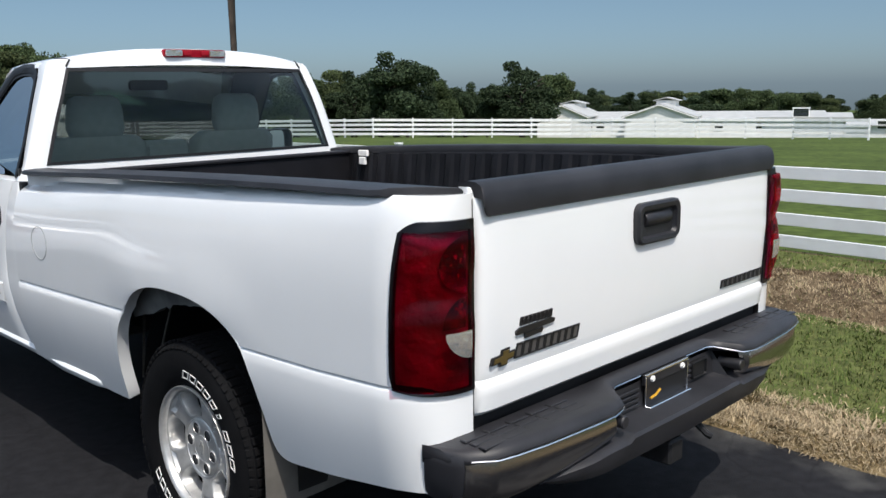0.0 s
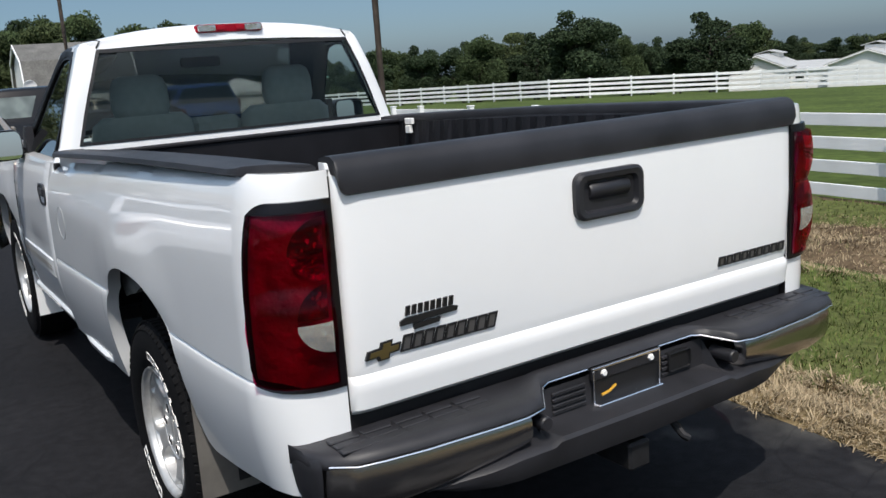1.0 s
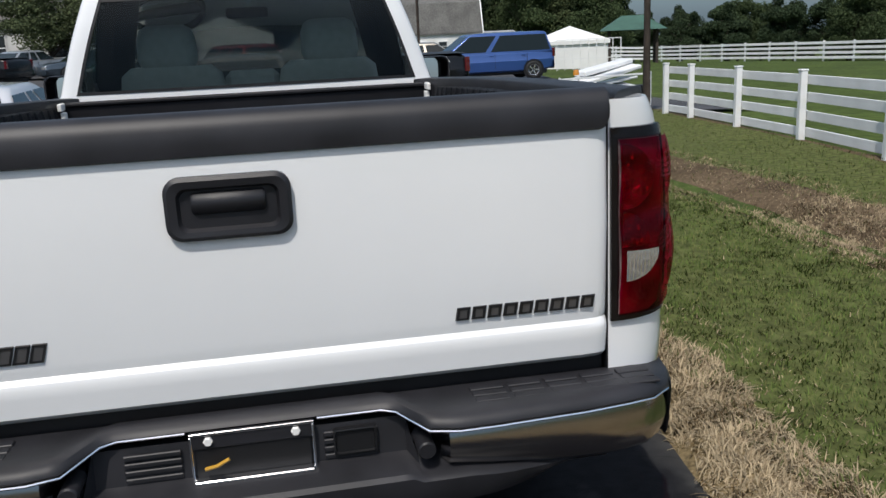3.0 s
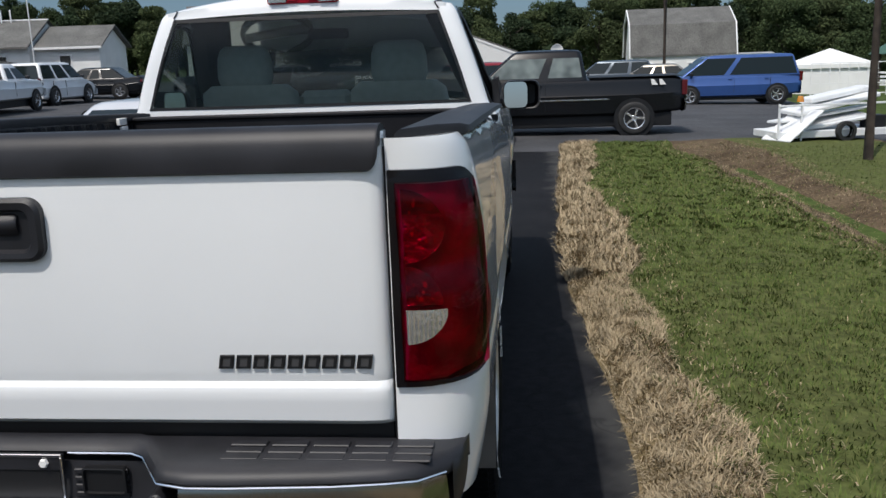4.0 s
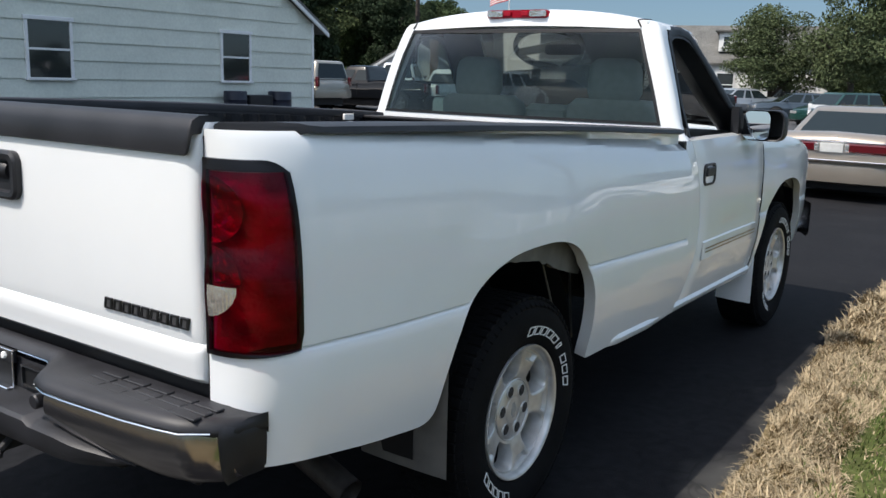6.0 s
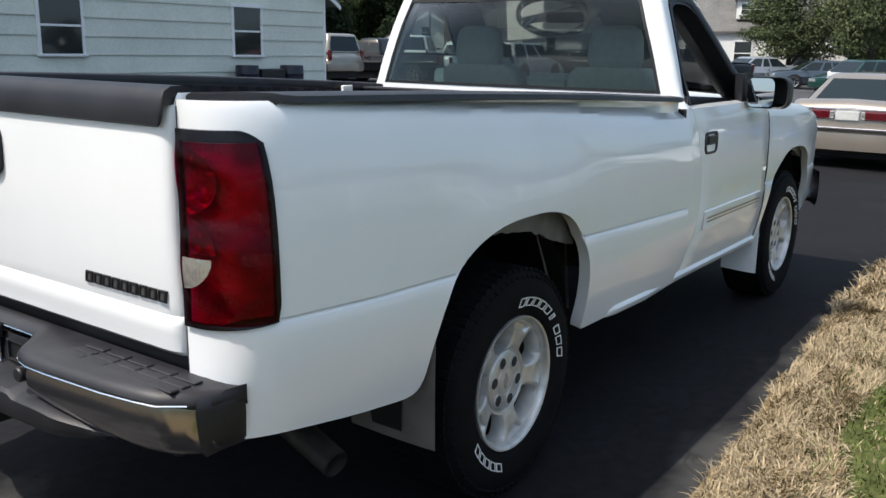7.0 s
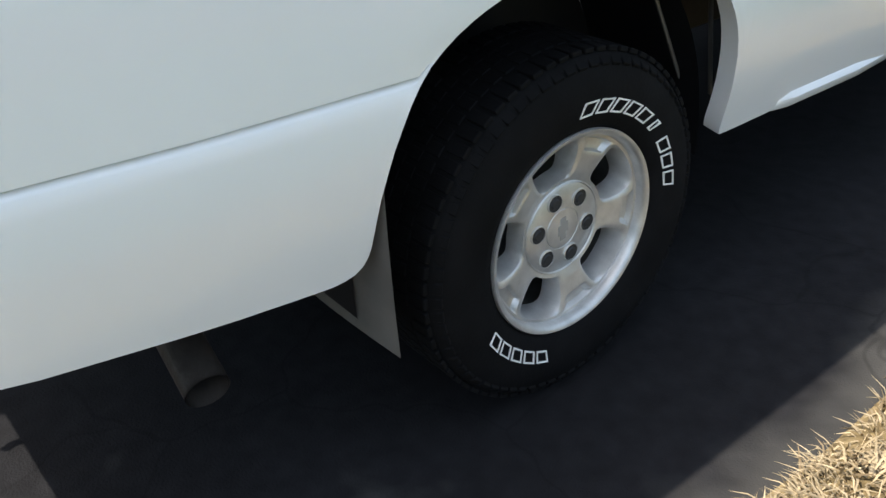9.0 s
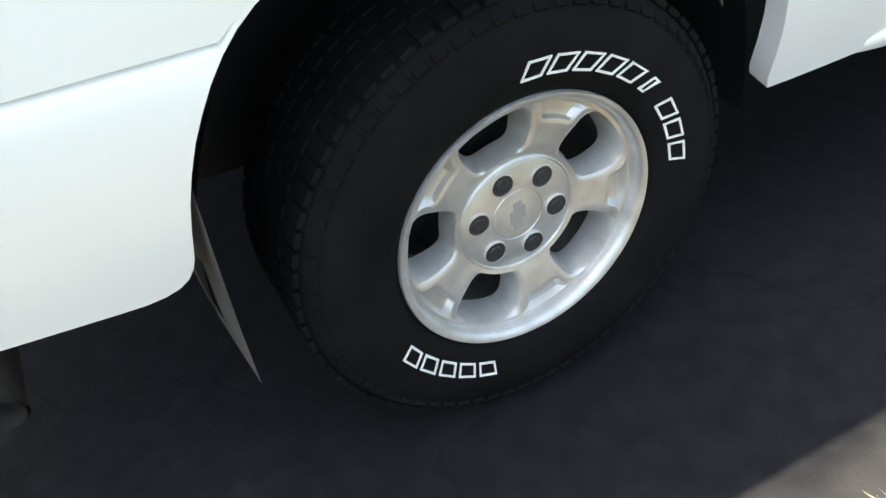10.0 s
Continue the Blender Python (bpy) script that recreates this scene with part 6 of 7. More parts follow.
    for s in (-1, 1):
        lw = 0.10 if kind in ("pickup", "van", "suv") else 0.30
        x1, x0 = s * (W / 2 - 0.085), s * (W / 2 - 0.085 - lw)
        hh = 0.16 if kind in ("pickup", "van", "suv") else 0.07
        g = Geo().box(min(x0, x1), max(x0, x1), -h - 0.012, -h + 0.10, zl - hh, zl + hh, 0.012)
        part("tail_lamp", g, LAMP_PLAIN, t, "red tail lamp")
        g = Geo().box(min(s * (W / 2 - 0.5), s * (W / 2 - 0.10)), max(s * (W / 2 - 0.5), s * (W / 2 - 0.10)), h - 0.12, h + 0.008, hood - nose - 0.18, hood - nose - 0.05, 0.012)
        part("head_lamp", g, HEADLAMP, t, "clear head lamp")
    for yb, sg in ((-h, -1), (h, 1)):
        g = Geo()
        rows = []
        for x in np.linspace(-1, 1, 11):
            yy = yb + sg * (0.05 - 0.10 * abs(x) ** 4)
            rows.append([(x * (W / 2 - 0.03), yy - sg * 0.1, low + 0.05), (x * (W / 2 - 0.03), yy, low + 0.08), (x * (W / 2 - 0.03), yy + sg * 0.012, low + 0.2), (x * (W / 2 - 0.03), yy, low + 0.32), (x * (W / 2 - 0.03), yy - sg * 0.1, low + 0.34)])
        part("bumper", g.quad_grid(rows), lower or col, t, smooth=50)
    g = Geo().box(-W / 2 + 0.15, W / 2 - 0.15, -h + 0.3, h - 0.3, 0.18, low + 0.05, 0.02)
    part("underbody", g, SEAL, t)
    for s in (-1, 1):
        g = Geo().box(min(s * (W / 2 - 0.03), s * (W / 2 + 0.13)), max(s * (W / 2 - 0.03), s * (W / 2 + 0.13)), gh[3] - 0.42, gh[3] - 0.30, belt + 0.02, belt + 0.14, 0.03)
        part("door_mirror", g, col if kind == "sedan" else BLACK_PLASTIC, t)
        for yd in (gh[0] * 0.25 + gh[3] * 0.75 - 0.75, gh[0] * 0.6 + gh[3] * 0.4 - 0.55)[: 2 if kind != "pickup" else 1]:
            g = Geo().box(min(s * (W / 2 - 0.01), s * (W / 2 + 0.012)), max(s * (W / 2 - 0.01), s * (W / 2 + 0.012)), yd, yd + 0.14, belt - 0.13, belt - 0.10, 0.004)
            part("door_handle", g, col, t)
            g = Geo().box(min(s * (W / 2 - 0.02), s * (W / 2 + 0.0035)), max(s * (W / 2 - 0.02), s * (W / 2 + 0.0035)), yd - 0.075, yd - 0.069, low + 0.14, belt - 0.06)
            part("door_gap", g, SEAL, t)
    return t


# champagne sedan ahead on the drive, its tail towards the truck
sedan = car("sedan", "champagne four-door sedan parked ahead on the drive", "car", (-0.38, 15.1), -1.5, P_GOLD, L=5.05, W=1.86, belt=0.95, roof=1.40, deck=1.04, hood=0.98, gh=(-1.75, -1.05, 0.40, 1.25), axles=(-1.35, 1.46), low=0.25)
for s in (-1, 1):
    g = Geo().box(min(s * 0.20, s * 0.86), max(s * 0.20, s * 0.86), -2.552, -2.44, 0.765, 0.895, 0.02)
    part("tail_lamp_bar", g, LAMP_PLAIN, sedan, "wide dark red tail lamp")
    g = Geo().box(min(s * 0.178, s * 0.245), max(s * 0.178, s * 0.245), -2.558, -2.44, 0.775, 0.885, 0.012)
    part("reversing_lamp", g, LAMP_CLEAR, sedan)
g = Geo().box(-0.16, 0.16, -2.549, -2.50, 0.76, 0.89, 0.005)
part("plate", g, mat("plate_paint", (0.55, 0.55, 0.53), 0.5, var=0.1, scale=12), sedan, "pale licence plate without lettering")
g = Geo().box(-0.91, 0.91, -2.592, -2.50, 0.628, 0.655, 0.008)
part("bumper_strip", g, TRIM_STEEL, sedan, "bright strip on the bumper")
g = Geo().box(-0.86, 0.86, -2.535, -2.40, 0.90, 0.925, 0.006)
part("deck_strip", g, TRIM_STEEL, sedan)


def pickup(name, label, loc, rz, col, L, W, cab, hgt, bed_h, axles, belt, wr, glass_m=None, light_col=None, group="parked vehicles"):
    """Pickup: car with a black sheet painted in as the shaded open box; cab: (base rear, roof rear, roof front, base
    front).
    """
    t = car(name, label, "pickup truck", loc, rz, col, L=L, W=W, belt=belt, roof=hgt, deck=bed_h, hood=belt + 0.06, gh=cab, axles=axles, low=0.42, kind="pickup", nose=0.14, wr=wr, group=group, side_glass=glass_m)
    g = Geo().box(-W / 2 + 0.10, W / 2 - 0.10, -L / 2 + 0.08, cab[0] - 0.05, bed_h + 0.028, bed_h + 0.034)
    part("bed_shade_sheet", g, SEAL, t)
    return t


black = pickup("pickup_truck", "black extended-cab pickup with chrome side trim parked across the drive's end", (1.56, 18.7), 90, P_BLACK, 5.7, 1.95, (-0.75, -0.62, 0.82, 1.55), 1.83, 1.20, (-1.74, 1.80), 1.20, 1.08, PALE_GLASS)
for s in (-1, 1):
    g = Geo().box(min(s * 0.97, s * 0.987), max(s * 0.97, s * 0.987), -1.2, 1.35, 0.76, 0.785, 0.003)
    part("chrome_strip", g, TRIM_STEEL, black, "chrome side strip")
for s in (-1, 1):
    for k in range(2):
        y0 = -2.40 + 0.17 * k
        g = Geo().prism([(y0, 1.05), (y0 + 0.13, 1.05), (y0 + 0.15, 1.17), (y0 + 0.09, 1.17)], "x", s * 0.97, s * 0.98)
        part("decal", g, LETTER_WHITE, black, "white slanted decal bar")


car("minivan", "blue minivan with dark windows and grey lower panels", "minivan", (8.2, 32.0), 90, P_BLUE, L=4.95, W=1.9, belt=1.02, roof=1.74, deck=1.1, hood=1.05, gh=(-2.40, -2.15, 0.75, 1.75), axles=(-1.6, 1.45), low=0.28, kind="van", lower=P_SLATE)
car("sedan", "pale beige sedan in the lot behind the minivan", "car", (6.6, 39.5), 80, P_TAN, gh=(-1.7, -1.0, 0.4, 1.2))
car("suv", "slate grey wagon in the lot", "car", (4.9, 43.0), 84, P_SLATE, roof=1.6, belt=0.98, gh=(-2.2, -1.9, 0.5, 1.3), kind="suv")
car("suv", "dark green sport utility car in the lot", "car", (-6.7, 44.5), 150, P_GREEN, L=4.6, roof=1.62, belt=1.02, gh=(-2.1, -1.9, 0.4, 1.2), kind="suv", wr=1.08)
car("suv", "red sport utility car in the lot", "car", (-1.2, 31.0), 30, P_RED, L=4.5, roof=1.66, belt=1.02, gh=(-2.1, -1.9, 0.4, 1.2), kind="suv", wr=1.05)
car("sedan", "white sedan facing the drive in the lot", "car", (1.0, 33.5), 172, P_WHITE, gh=(-1.7, -1.0, 0.4, 1.2))
car("sedan", "silver sedan beside the white fence", "car", (-12.5, 47.0), 150, P_SILVER, gh=(-1.7, -1.0, 0.4, 1.2))
car("sedan", "dark sedan behind the cab", "car", (-9.3, 47.5), 120, P_SLATE, gh=(-1.7, -1.0, 0.4, 1.2))
pickup("pickup_truck", "white pickup truck with silver sides in the lot", (-17.4, 27.3), 7, P_WHITE, 5.3, 1.95, (-0.35, -0.15, 0.65, 1.35), 1.66, 1.14, (-1.65, 1.65), 1.10, 1.05)
car("suv", "white sport utility car in the lot", "car", (-19.0, 34.4), 0, P_WHITE, L=4.6, roof=1.72, belt=1.05, gh=(-2.15, -1.95, 0.4, 1.2), kind="suv", wr=1.1)
pickup("pickup_truck", "black pickup truck in the lot", (-12.6, 38.6), 70, P_BLACK, 5.4, 1.95, (-0.3, -0.1, 0.75, 1.45), 1.82, 1.25, (-1.7, 1.7), 1.18, 1.1)
car("sedan", "dark sedan in the lot before the white house", "car", (-19.3, 39.0), 95, P_BLACK, gh=(-1.7, -1.0, 0.4, 1.2))
car("suv", "tan pickup with a closed camper shell", "car", (-20.3, 20.9), 92, P_TAN, L=5.2, W=1.9, roof=1.64, belt=1.05, gh=(-2.5, -2.4, 0.35, 1.1), kind="suv", wr=1.15, low=0.36)
pickup("pickup_truck", "dark pickup truck with bright wheels in the lot", (-19.2, 24.8), 100, P_BLACK, 5.3, 1.95, (-0.3, -0.1, 0.7, 1.4), 1.62, 1.10, (-1.65, 1.65), 1.05, 1.05)
car("suv", "white sport utility car behind the pickups", "car", (-24.5, 33.5), 30, P_WHITE, L=4.7, roof=1.75, belt=1.05, gh=(-2.15, -1.95, 0.4, 1.2), kind="suv", wr=1.1)

car("sedan", "low silver-white sedan parked beside the truck", "car", (-3.1, 8.6), 3, mat("pearl_paint", (0.66, 0.66, 0.67), 0.3, metal=0.2, coat=1.0, var=0.04, scale=2), L=4.5, W=1.72, belt=0.80, roof=1.18, deck=0.88, hood=0.82, gh=(-1.7, -1.0, 0.4, 1.2))

# pile of white panels on a low trailer beside the pole
PANEL = random_tint(mat("white_panel", (0.74, 0.75, 0.75), 0.45, var=0.05, scale=4, bump=0.1, bscale=12), 0.06)
pile = thing("utility_trailer", (6.5, 15.6, gz(6.5, 15.6) + 0.02), 12, "low white trailer piled with white panels and boards", "trailer")
pile.scale = (0.72, 0.72, 0.72)
part("deck", Geo().box(-1.5, 1.55, -0.6, 0.7, 0.12, 0.30, 0.015), PANEL, pile)
for k, (x0, x1, y0, y1, z0, th, rx, ry) in enumerate([(-1.5, 1.1, -0.5, 0.3, 0.42, 0.10, 5, -9), (-1.2, 1.4, -0.2, 0.6, 0.62, 0.07, -4, -7), (-0.9, 1.5, -0.35, 0.5, 0.82, 0.12, 3, -10), (-0.4, 1.5, -0.1, 0.4, 1.0, 0.14, 0, -8), (-1.9, -0.6, -0.6, 0.4, 1.12, 0.05, 0, -34)]):
    g = Geo().box(x0, x1, y0, y1, 0, th, min(0.03, th / 3))
    p = part("panel", g, PANEL, pile)
    p.matrix_basis = pose(0, 0, z0, rx, ry, -4 + 5 * k)
for x in (-1.45, -0.85, 1.5):
    part("stake", Geo().box(x - 0.025, x + 0.025, -0.62, -0.57, 0.05, 1.0, 0.005), PANEL, pile)
part("stake_rail", Geo().box(-1.47, 1.52, -0.635, -0.60, 0.92, 0.97, 0.005), PANEL, pile)
for s in (-0.65, 0.65):
    w = part("wheel", tyre_mesh, None, pile)
    w.matrix_basis = pose(0.3, s * 1.05, 0.26, 0, 0, 90) @ Matrix.Scale(0.8, 4)
part("dark_box", Geo().box(1.0, 1.5, -0.5, -0.1, 0.30, 0.62, 0.02), SEAL, pile)
g = Geo().lathe([(0.0, 0.16), (0.06, 0.15), (0.085, 0.08), (0.09, 0.0)], (-0.75, -0.3, 1.02), "z", 16)
part("beacon", g, mat("amber", (0.55, 0.22, 0.02), 0.25, coat=1.0), pile, "amber beacon")


# ---- buildings ----
SIDING = random_tint(mat("siding", (0.66, 0.68, 0.60), 0.6, var=0.05, scale=1.2, fine=0.06, bump=0.15, bscale=30), 0.025)
WALL_W = mat("white_wall", (0.74, 0.74, 0.72), 0.7, var=0.05, scale=0.8, fine=0.02)
ROOF_G = mat("grey_shingles", (0.12, 0.118, 0.11), 0.9, var=0.2, scale=0.9, fine=0.3, bump=0.5, bscale=10)
ROOF_GREEN = mat("green_metal_roof", (0.05, 0.11, 0.08), 0.5, var=0.15, scale=2)
ROOF_W = mat("pale_metal_roof", (0.38, 0.385, 0.375), 0.5, var=0.1, scale=1)
TRIM_W = mat("white_trim", (0.78, 0.78, 0.77), 0.5, var=0.04, scale=4)
PANE_D = mat("house_pane", (0.02, 0.024, 0.026), 0.06, spec=0.8, coat=0.6)
BRICK_R = mat("chimney_brick", (0.19, 0.115, 0.065), 0.85, var=0.25, scale=9, bump=0.3, bscale=30)
TARP = mat("tent_canvas", (0.80, 0.80, 0.78), 0.7, var=0.05, scale=1, bump=0.2, bscale=4)
WOOD_D = mat("pole_wood", (0.045, 0.035, 0.028), 0.85, var=0.4, scale=6, bump=0.5, bscale=40)


def window(parent, m, w, h, sash=True, out=0.0):
    """Sash window in a wall whose outside is -y in the pose m; origin at the sill's middle."""
    fr = part("window", Geo().box(-w / 2 - 0.07, -w / 2, -0.045 - out, 0.02, -0.05, h + 0.08, 0.006).box(w / 2, w / 2 + 0.07, -0.045 - out, 0.02, -0.05, h + 0.08, 0.006).box(-w / 2 - 0.10, w / 2 + 0.10, -0.06 - out, 0.02, h, h + 0.09, 0.006), TRIM_W, parent)
    fr.matrix_basis = m
    part("sill", Geo().box(-w / 2 - 0.10, w / 2 + 0.10, -0.08 - out, 0.02, -0.06, 0.0, 0.006), TRIM_W, fr)
    part("pane", Geo().box(-w / 2, w / 2, -0.012 - out, 0.01, 0, h), PANE_D, fr)
    if sash:
        part("sash_bar", Geo().box(-w / 2, w / 2, -0.035 - out, 0.0, h * 0.48, h * 0.52, 0.004), TRIM_W, fr)
    return fr


def gable_house(name, label, loc, rz, w, d, eave, ridge, wall, roof, windows=(), over=0.3, chimney=None, group=""):
    """House with its ridge along its own x (length w), depth d; front wall at y = -d/2."""
    t = thing(name, (loc[0], loc[1], loc[2] if len(loc) > 2 else gz(*loc)), rz, label, "building", group)
    for y in (-d / 2, d / 2):
        part("wall", Geo().box(-w / 2, w / 2, y - 0.08, y + 0.08, -0.3, eave), wall, t)
    for x in (-w / 2, w / 2):
        g = Geo().prism([(-d / 2 - 0.08, -0.3), (d / 2 + 0.08, -0.3), (d / 2 + 0.08, eave), (0, ridge - 0.1), (-d / 2 - 0.08, eave)], "x", x - 0.08, x + 0.08)
        part("gable_wall", g, wall, t)
    g = Geo()
    k = (ridge - eave) / (d / 2)
    for s in (-1, 1):
        g.prism([(0, ridge), (0, ridge + 0.12), (s * (d / 2 + over), eave - over * k + 0.12), (s * (d / 2 + over), eave - over * k)], "x", -w / 2 - over, w / 2 + over)
    part("roof", g, roof, t, smooth=20)
    for x in (-w / 2 - over, w / 2 + over - 0.04):
        g = Geo()
        for s in (-1, 1):
            g.prism([(0, ridge - 0.12), (0, ridge + 0.02), (s * (d / 2 + over), eave - over * k + 0.02), (s * (d / 2 + over), eave - over * k - 0.12)], "x", x - 0.02, x + 0.06)
        part("barge_board", g, TRIM_W, t)
    for wx, side, ww, wh, wz in windows:
        if side == "f":
            window(t, pose(wx, -d / 2 - 0.085, wz), ww, wh)
        elif side == "l":
            window(t, pose(-w / 2 - 0.085, wx, wz, 0, 0, -90), ww, wh)
        else:
            window(t, pose(w / 2 + 0.085, wx, wz, 0, 0, 90), ww, wh)
    if chimney:
        part("chimney", Geo().box(chimney - 0.3, chimney + 0.3, -0.3, 0.3, eave, ridge + 0.8, 0.02), BRICK_R, t)
    return t


# sided house whose gable end faces the drive
house = thing("sided_house", (-16.0, 12.0, land_tilt(-16.0, 12.0)), 0, "house with wide pale grey-green lap siding, gable end to the drive", "house")
part("wall", Geo().box(-7, -0.13, -6.0, 6.0, -0.3, 2.45), WALL_W, house)
EV = 2.50
PITCH = 0.62
course = 0.41
z = 0.0
def gable_half(z):
    return 6.1 if z < EV else max(0.05, 6.1 - (z - EV) / PITCH)
wins = [(2.70, 3.62, 0.83, 2.04), (-2.62, -1.65, 0.83, 2.04)]
while z < EV + 6.1 * PITCH - 0.3:
    z1 = z + course
    hw = gable_half(z1 if z1 > EV else z)
    cuts = [(-hw, hw)]
    for a, b, c, d in wins:
        if z < d - 0.05 and z1 > c + 0.05:
            cuts = [q for lo, hi in cuts for q in ((lo, min(hi, a - 0.06)), (max(lo, b + 0.06), hi)) if q[1] - q[0] > 0.05]
    for lo, hi in cuts:
        g = Geo()
        g.prism([(0.0, z), (0.038, z - 0.012), (0.036, z + 0.01), (0.008, z1 - 0.012), (0.0, z1)], "y", lo, hi)
        part("siding_board", g, SIDING, house, smooth=20)
    z = z1
part("gable_core", Geo().prism([(-6.1, -0.2), (6.1, -0.2), (6.1, EV), (0, EV + 6.1 * PITCH), (-6.1, EV)], "x", -0.12, -0.01), SIDING, house)
part("corner_board", Geo().box(-0.06, 0.05, 6.06, 6.14, -0.2, EV, 0.006), TRIM_W, house)
for a, b, c, d in wins:
    window(house, pose(0.03, (a + b) / 2, c, 0, 0, 90), b - a, d - c)
g = Geo()
for s in (-1, 1):
    g.prism([(0, EV + 6.1 * PITCH + 0.02), (0, EV + 6.1 * PITCH + 0.16), (s * 6.6, EV - 0.5 * PITCH + 0.16), (s * 6.6, EV - 0.5 * PITCH + 0.02)], "x", -7.2, 0.20)
part("roof", g, ROOF_G, house, "grey shingle roof", smooth=20)
g = Geo()
for s in (-1, 1):
    g.prism([(0, EV + 6.1 * PITCH - 0.06), (0, EV + 6.1 * PITCH + 0.05), (s * 6.62, EV - 0.5 * PITCH + 0.05), (s * 6.62, EV - 0.5 * PITCH - 0.06)], "x", 0.16, 0.21)
part("barge_board", g, TRIM_W, house)
for y, r in ((2.75, 0.30), (4.35, 0.32)):
    b = thing("barrel", (-15.55, 12 + y, gz(-15.55, 12 + y)), 0, "dark blue plastic barrel against the house wall", "barrel", "barrels by the house")
    part("drum", Geo().lathe([(0.0, 0.60), (r * 0.95, 0.60), (r, 0.57), (r, 0.40), (r * 1.03, 0.38), (r, 0.36), (r, 0.2), (r * 1.03, 0.18), (r, 0.16), (r * 0.98, 0.0)], (0, 0, 0), "z", 28), mat("barrel_blue", (0.012, 0.014, 0.028), 0.4, var=0.2, scale=6), b)
crate = thing("crate", (-15.6, 15.55, gz(-15.6, 15.55)), 0, "dark low crate between the barrels", "crate")
part("box", Geo().box(-0.2, 0.2, -0.42, 0.42, 0.0, 0.5, 0.02), BLACK_PLASTIC, crate)

home = thing("house", (-34.1, 58.8, land_tilt(-34.1, 58.8) - 0.4), 6, "white house with a hipped grey roof and lower wing", "building")
part("wall", Geo().box(-4.3, -0.02, 0, 7, -0.4, 2.75), WALL_W, home)
part("gable_wall", Geo().prism([(0, -0.4), (7, -0.4), (7, 2.75), (3.5, 4.55), (0, 2.75)], "x", -0.02, 0.14), WALL_W, home)
g = Geo()
el, er, rl, rr = -5.0, 0.3, -3.2, 0.3
for dz in (0.0, 0.12):
    g.poly([(el, -0.5, 2.62 + dz), (er, -0.5, 2.62 + dz), (rr, 3.5, 4.62 + dz), (rl, 3.5, 4.62 + dz)])
    g.poly([(er, 7.5, 2.62 + dz), (el, 7.5, 2.62 + dz), (rl, 3.5, 4.62 + dz), (rr, 3.5, 4.62 + dz)])
    g.poly([(el, 7.5, 2.62 + dz), (el, -0.5, 2.62 + dz), (rl, 3.5, 4.62 + dz)])
for p0, p1 in (((el, -0.5), (er, -0.5)), ((el, 7.5), (el, -0.5)), ((er, 7.5), (el, 7.5))):
    g.poly([(*p0, 2.62), (*p1, 2.62), (*p1, 2.74), (*p0, 2.74)])
part("roof", g, ROOF_G, home, "grey shingle hipped roof", smooth=0)
part("ridge_cap", Geo().box(rl, rr, 3.4, 3.6, 4.70, 4.80, 0.02), TRIM_W, home)
for x in (-3.0, -2.3):
    part("vent_pipe", Geo().tube([(x, 3.2, 4.5), (x, 3.2, 5.5)], 0.06, 8), TRIM_W, home)
window(home, pose(-1.9, -0.006, 0.8), 0.8, 1.3)
part("wing_wall", Geo().box(0.15, 4.7, 0.6, 6.2, -0.4, 2.7), WALL_W, home)
part("wing_gable", Geo().prism([(0.6, -0.4), (6.2, -0.4), (6.2, 2.7), (3.4, 4.05), (0.6, 2.7)], "x", 4.7, 4.86), WALL_W, home)
g = Geo()
for sg in (-1, 1):
    g.prism([(3.4, 4.1), (3.4, 4.22), (3.4 + sg * 3.2, 2.68), (3.4 + sg * 3.2, 2.56)], "x", 0.31, 5.2)
part("wing_roof", g, ROOF_G, home, smooth=20)
part("fascia", Geo().box(0.31, 5.2, 0.14, 0.19, 2.50, 2.66, 0.01), TRIM_W, home)
window(home, pose(2.4, 0.59, 0.7), 0.75, 1.35)
cot = gable_house("cottage", "white cottage, gable end with a brick chimney to the lot", (-36.3, 49.9, land_tilt(-36.3, 49.9) - 0.3), 128, 7, 4.2, 1.15, 2.5, WALL_W, ROOF_G, [(0.1, "l", 0.5, 0.6, 1.15)])
cot.scale = (1.28, 1.28, 1.28)
part("chimney", Geo().box(-4.0, -3.59, -1.2, -0.8, -0.2, 2.5, 0.02), BRICK_R, cot)
part("porch_roof", Geo().prism([(-2.2, 1.25), (-4.2, 0.95), (-4.2, 1.05), (-2.2, 1.36)], "x", -3.4, 1.0), ROOF_G, cot)
big = gable_house("house", "two-storey white house with a dormer and grey roof", (-16.5, 60.0, land_tilt(-16.5, 60.0) - 0.3), 15, 11.0, 8.0, 3.0, 5.4, WALL_W, ROOF_G, [(-3.5, "f", 1.0, 1.4, 0.9), (-0.5, "f", 1.0, 1.4, 0.9), (3.0, "f", 1.0, 1.4, 0.9)])
part("dormer", Geo().box(-1.1, 1.3, -3.4, 0.0, 3.7, 4.9, 0.03), WALL_W, big)
part("dormer_roof", Geo().box(-1.35, 1.55, -3.65, 0.3, 4.9, 5.05, 0.03), ROOF_G, big)
for k in range(3):
    window(big, pose(-0.6 + 0.7 * k, -3.405, 4.0), 0.42, 0.62)
gable_house("shed", "white gabled shed at the end of the lot", (-2.8, 60.0), 90, 7.0, 6.0, 2.25, 3.40, WALL_W, ROOF_G, [(0.0, "l", 0.4, 0.4, 0.9)], over=0.10)

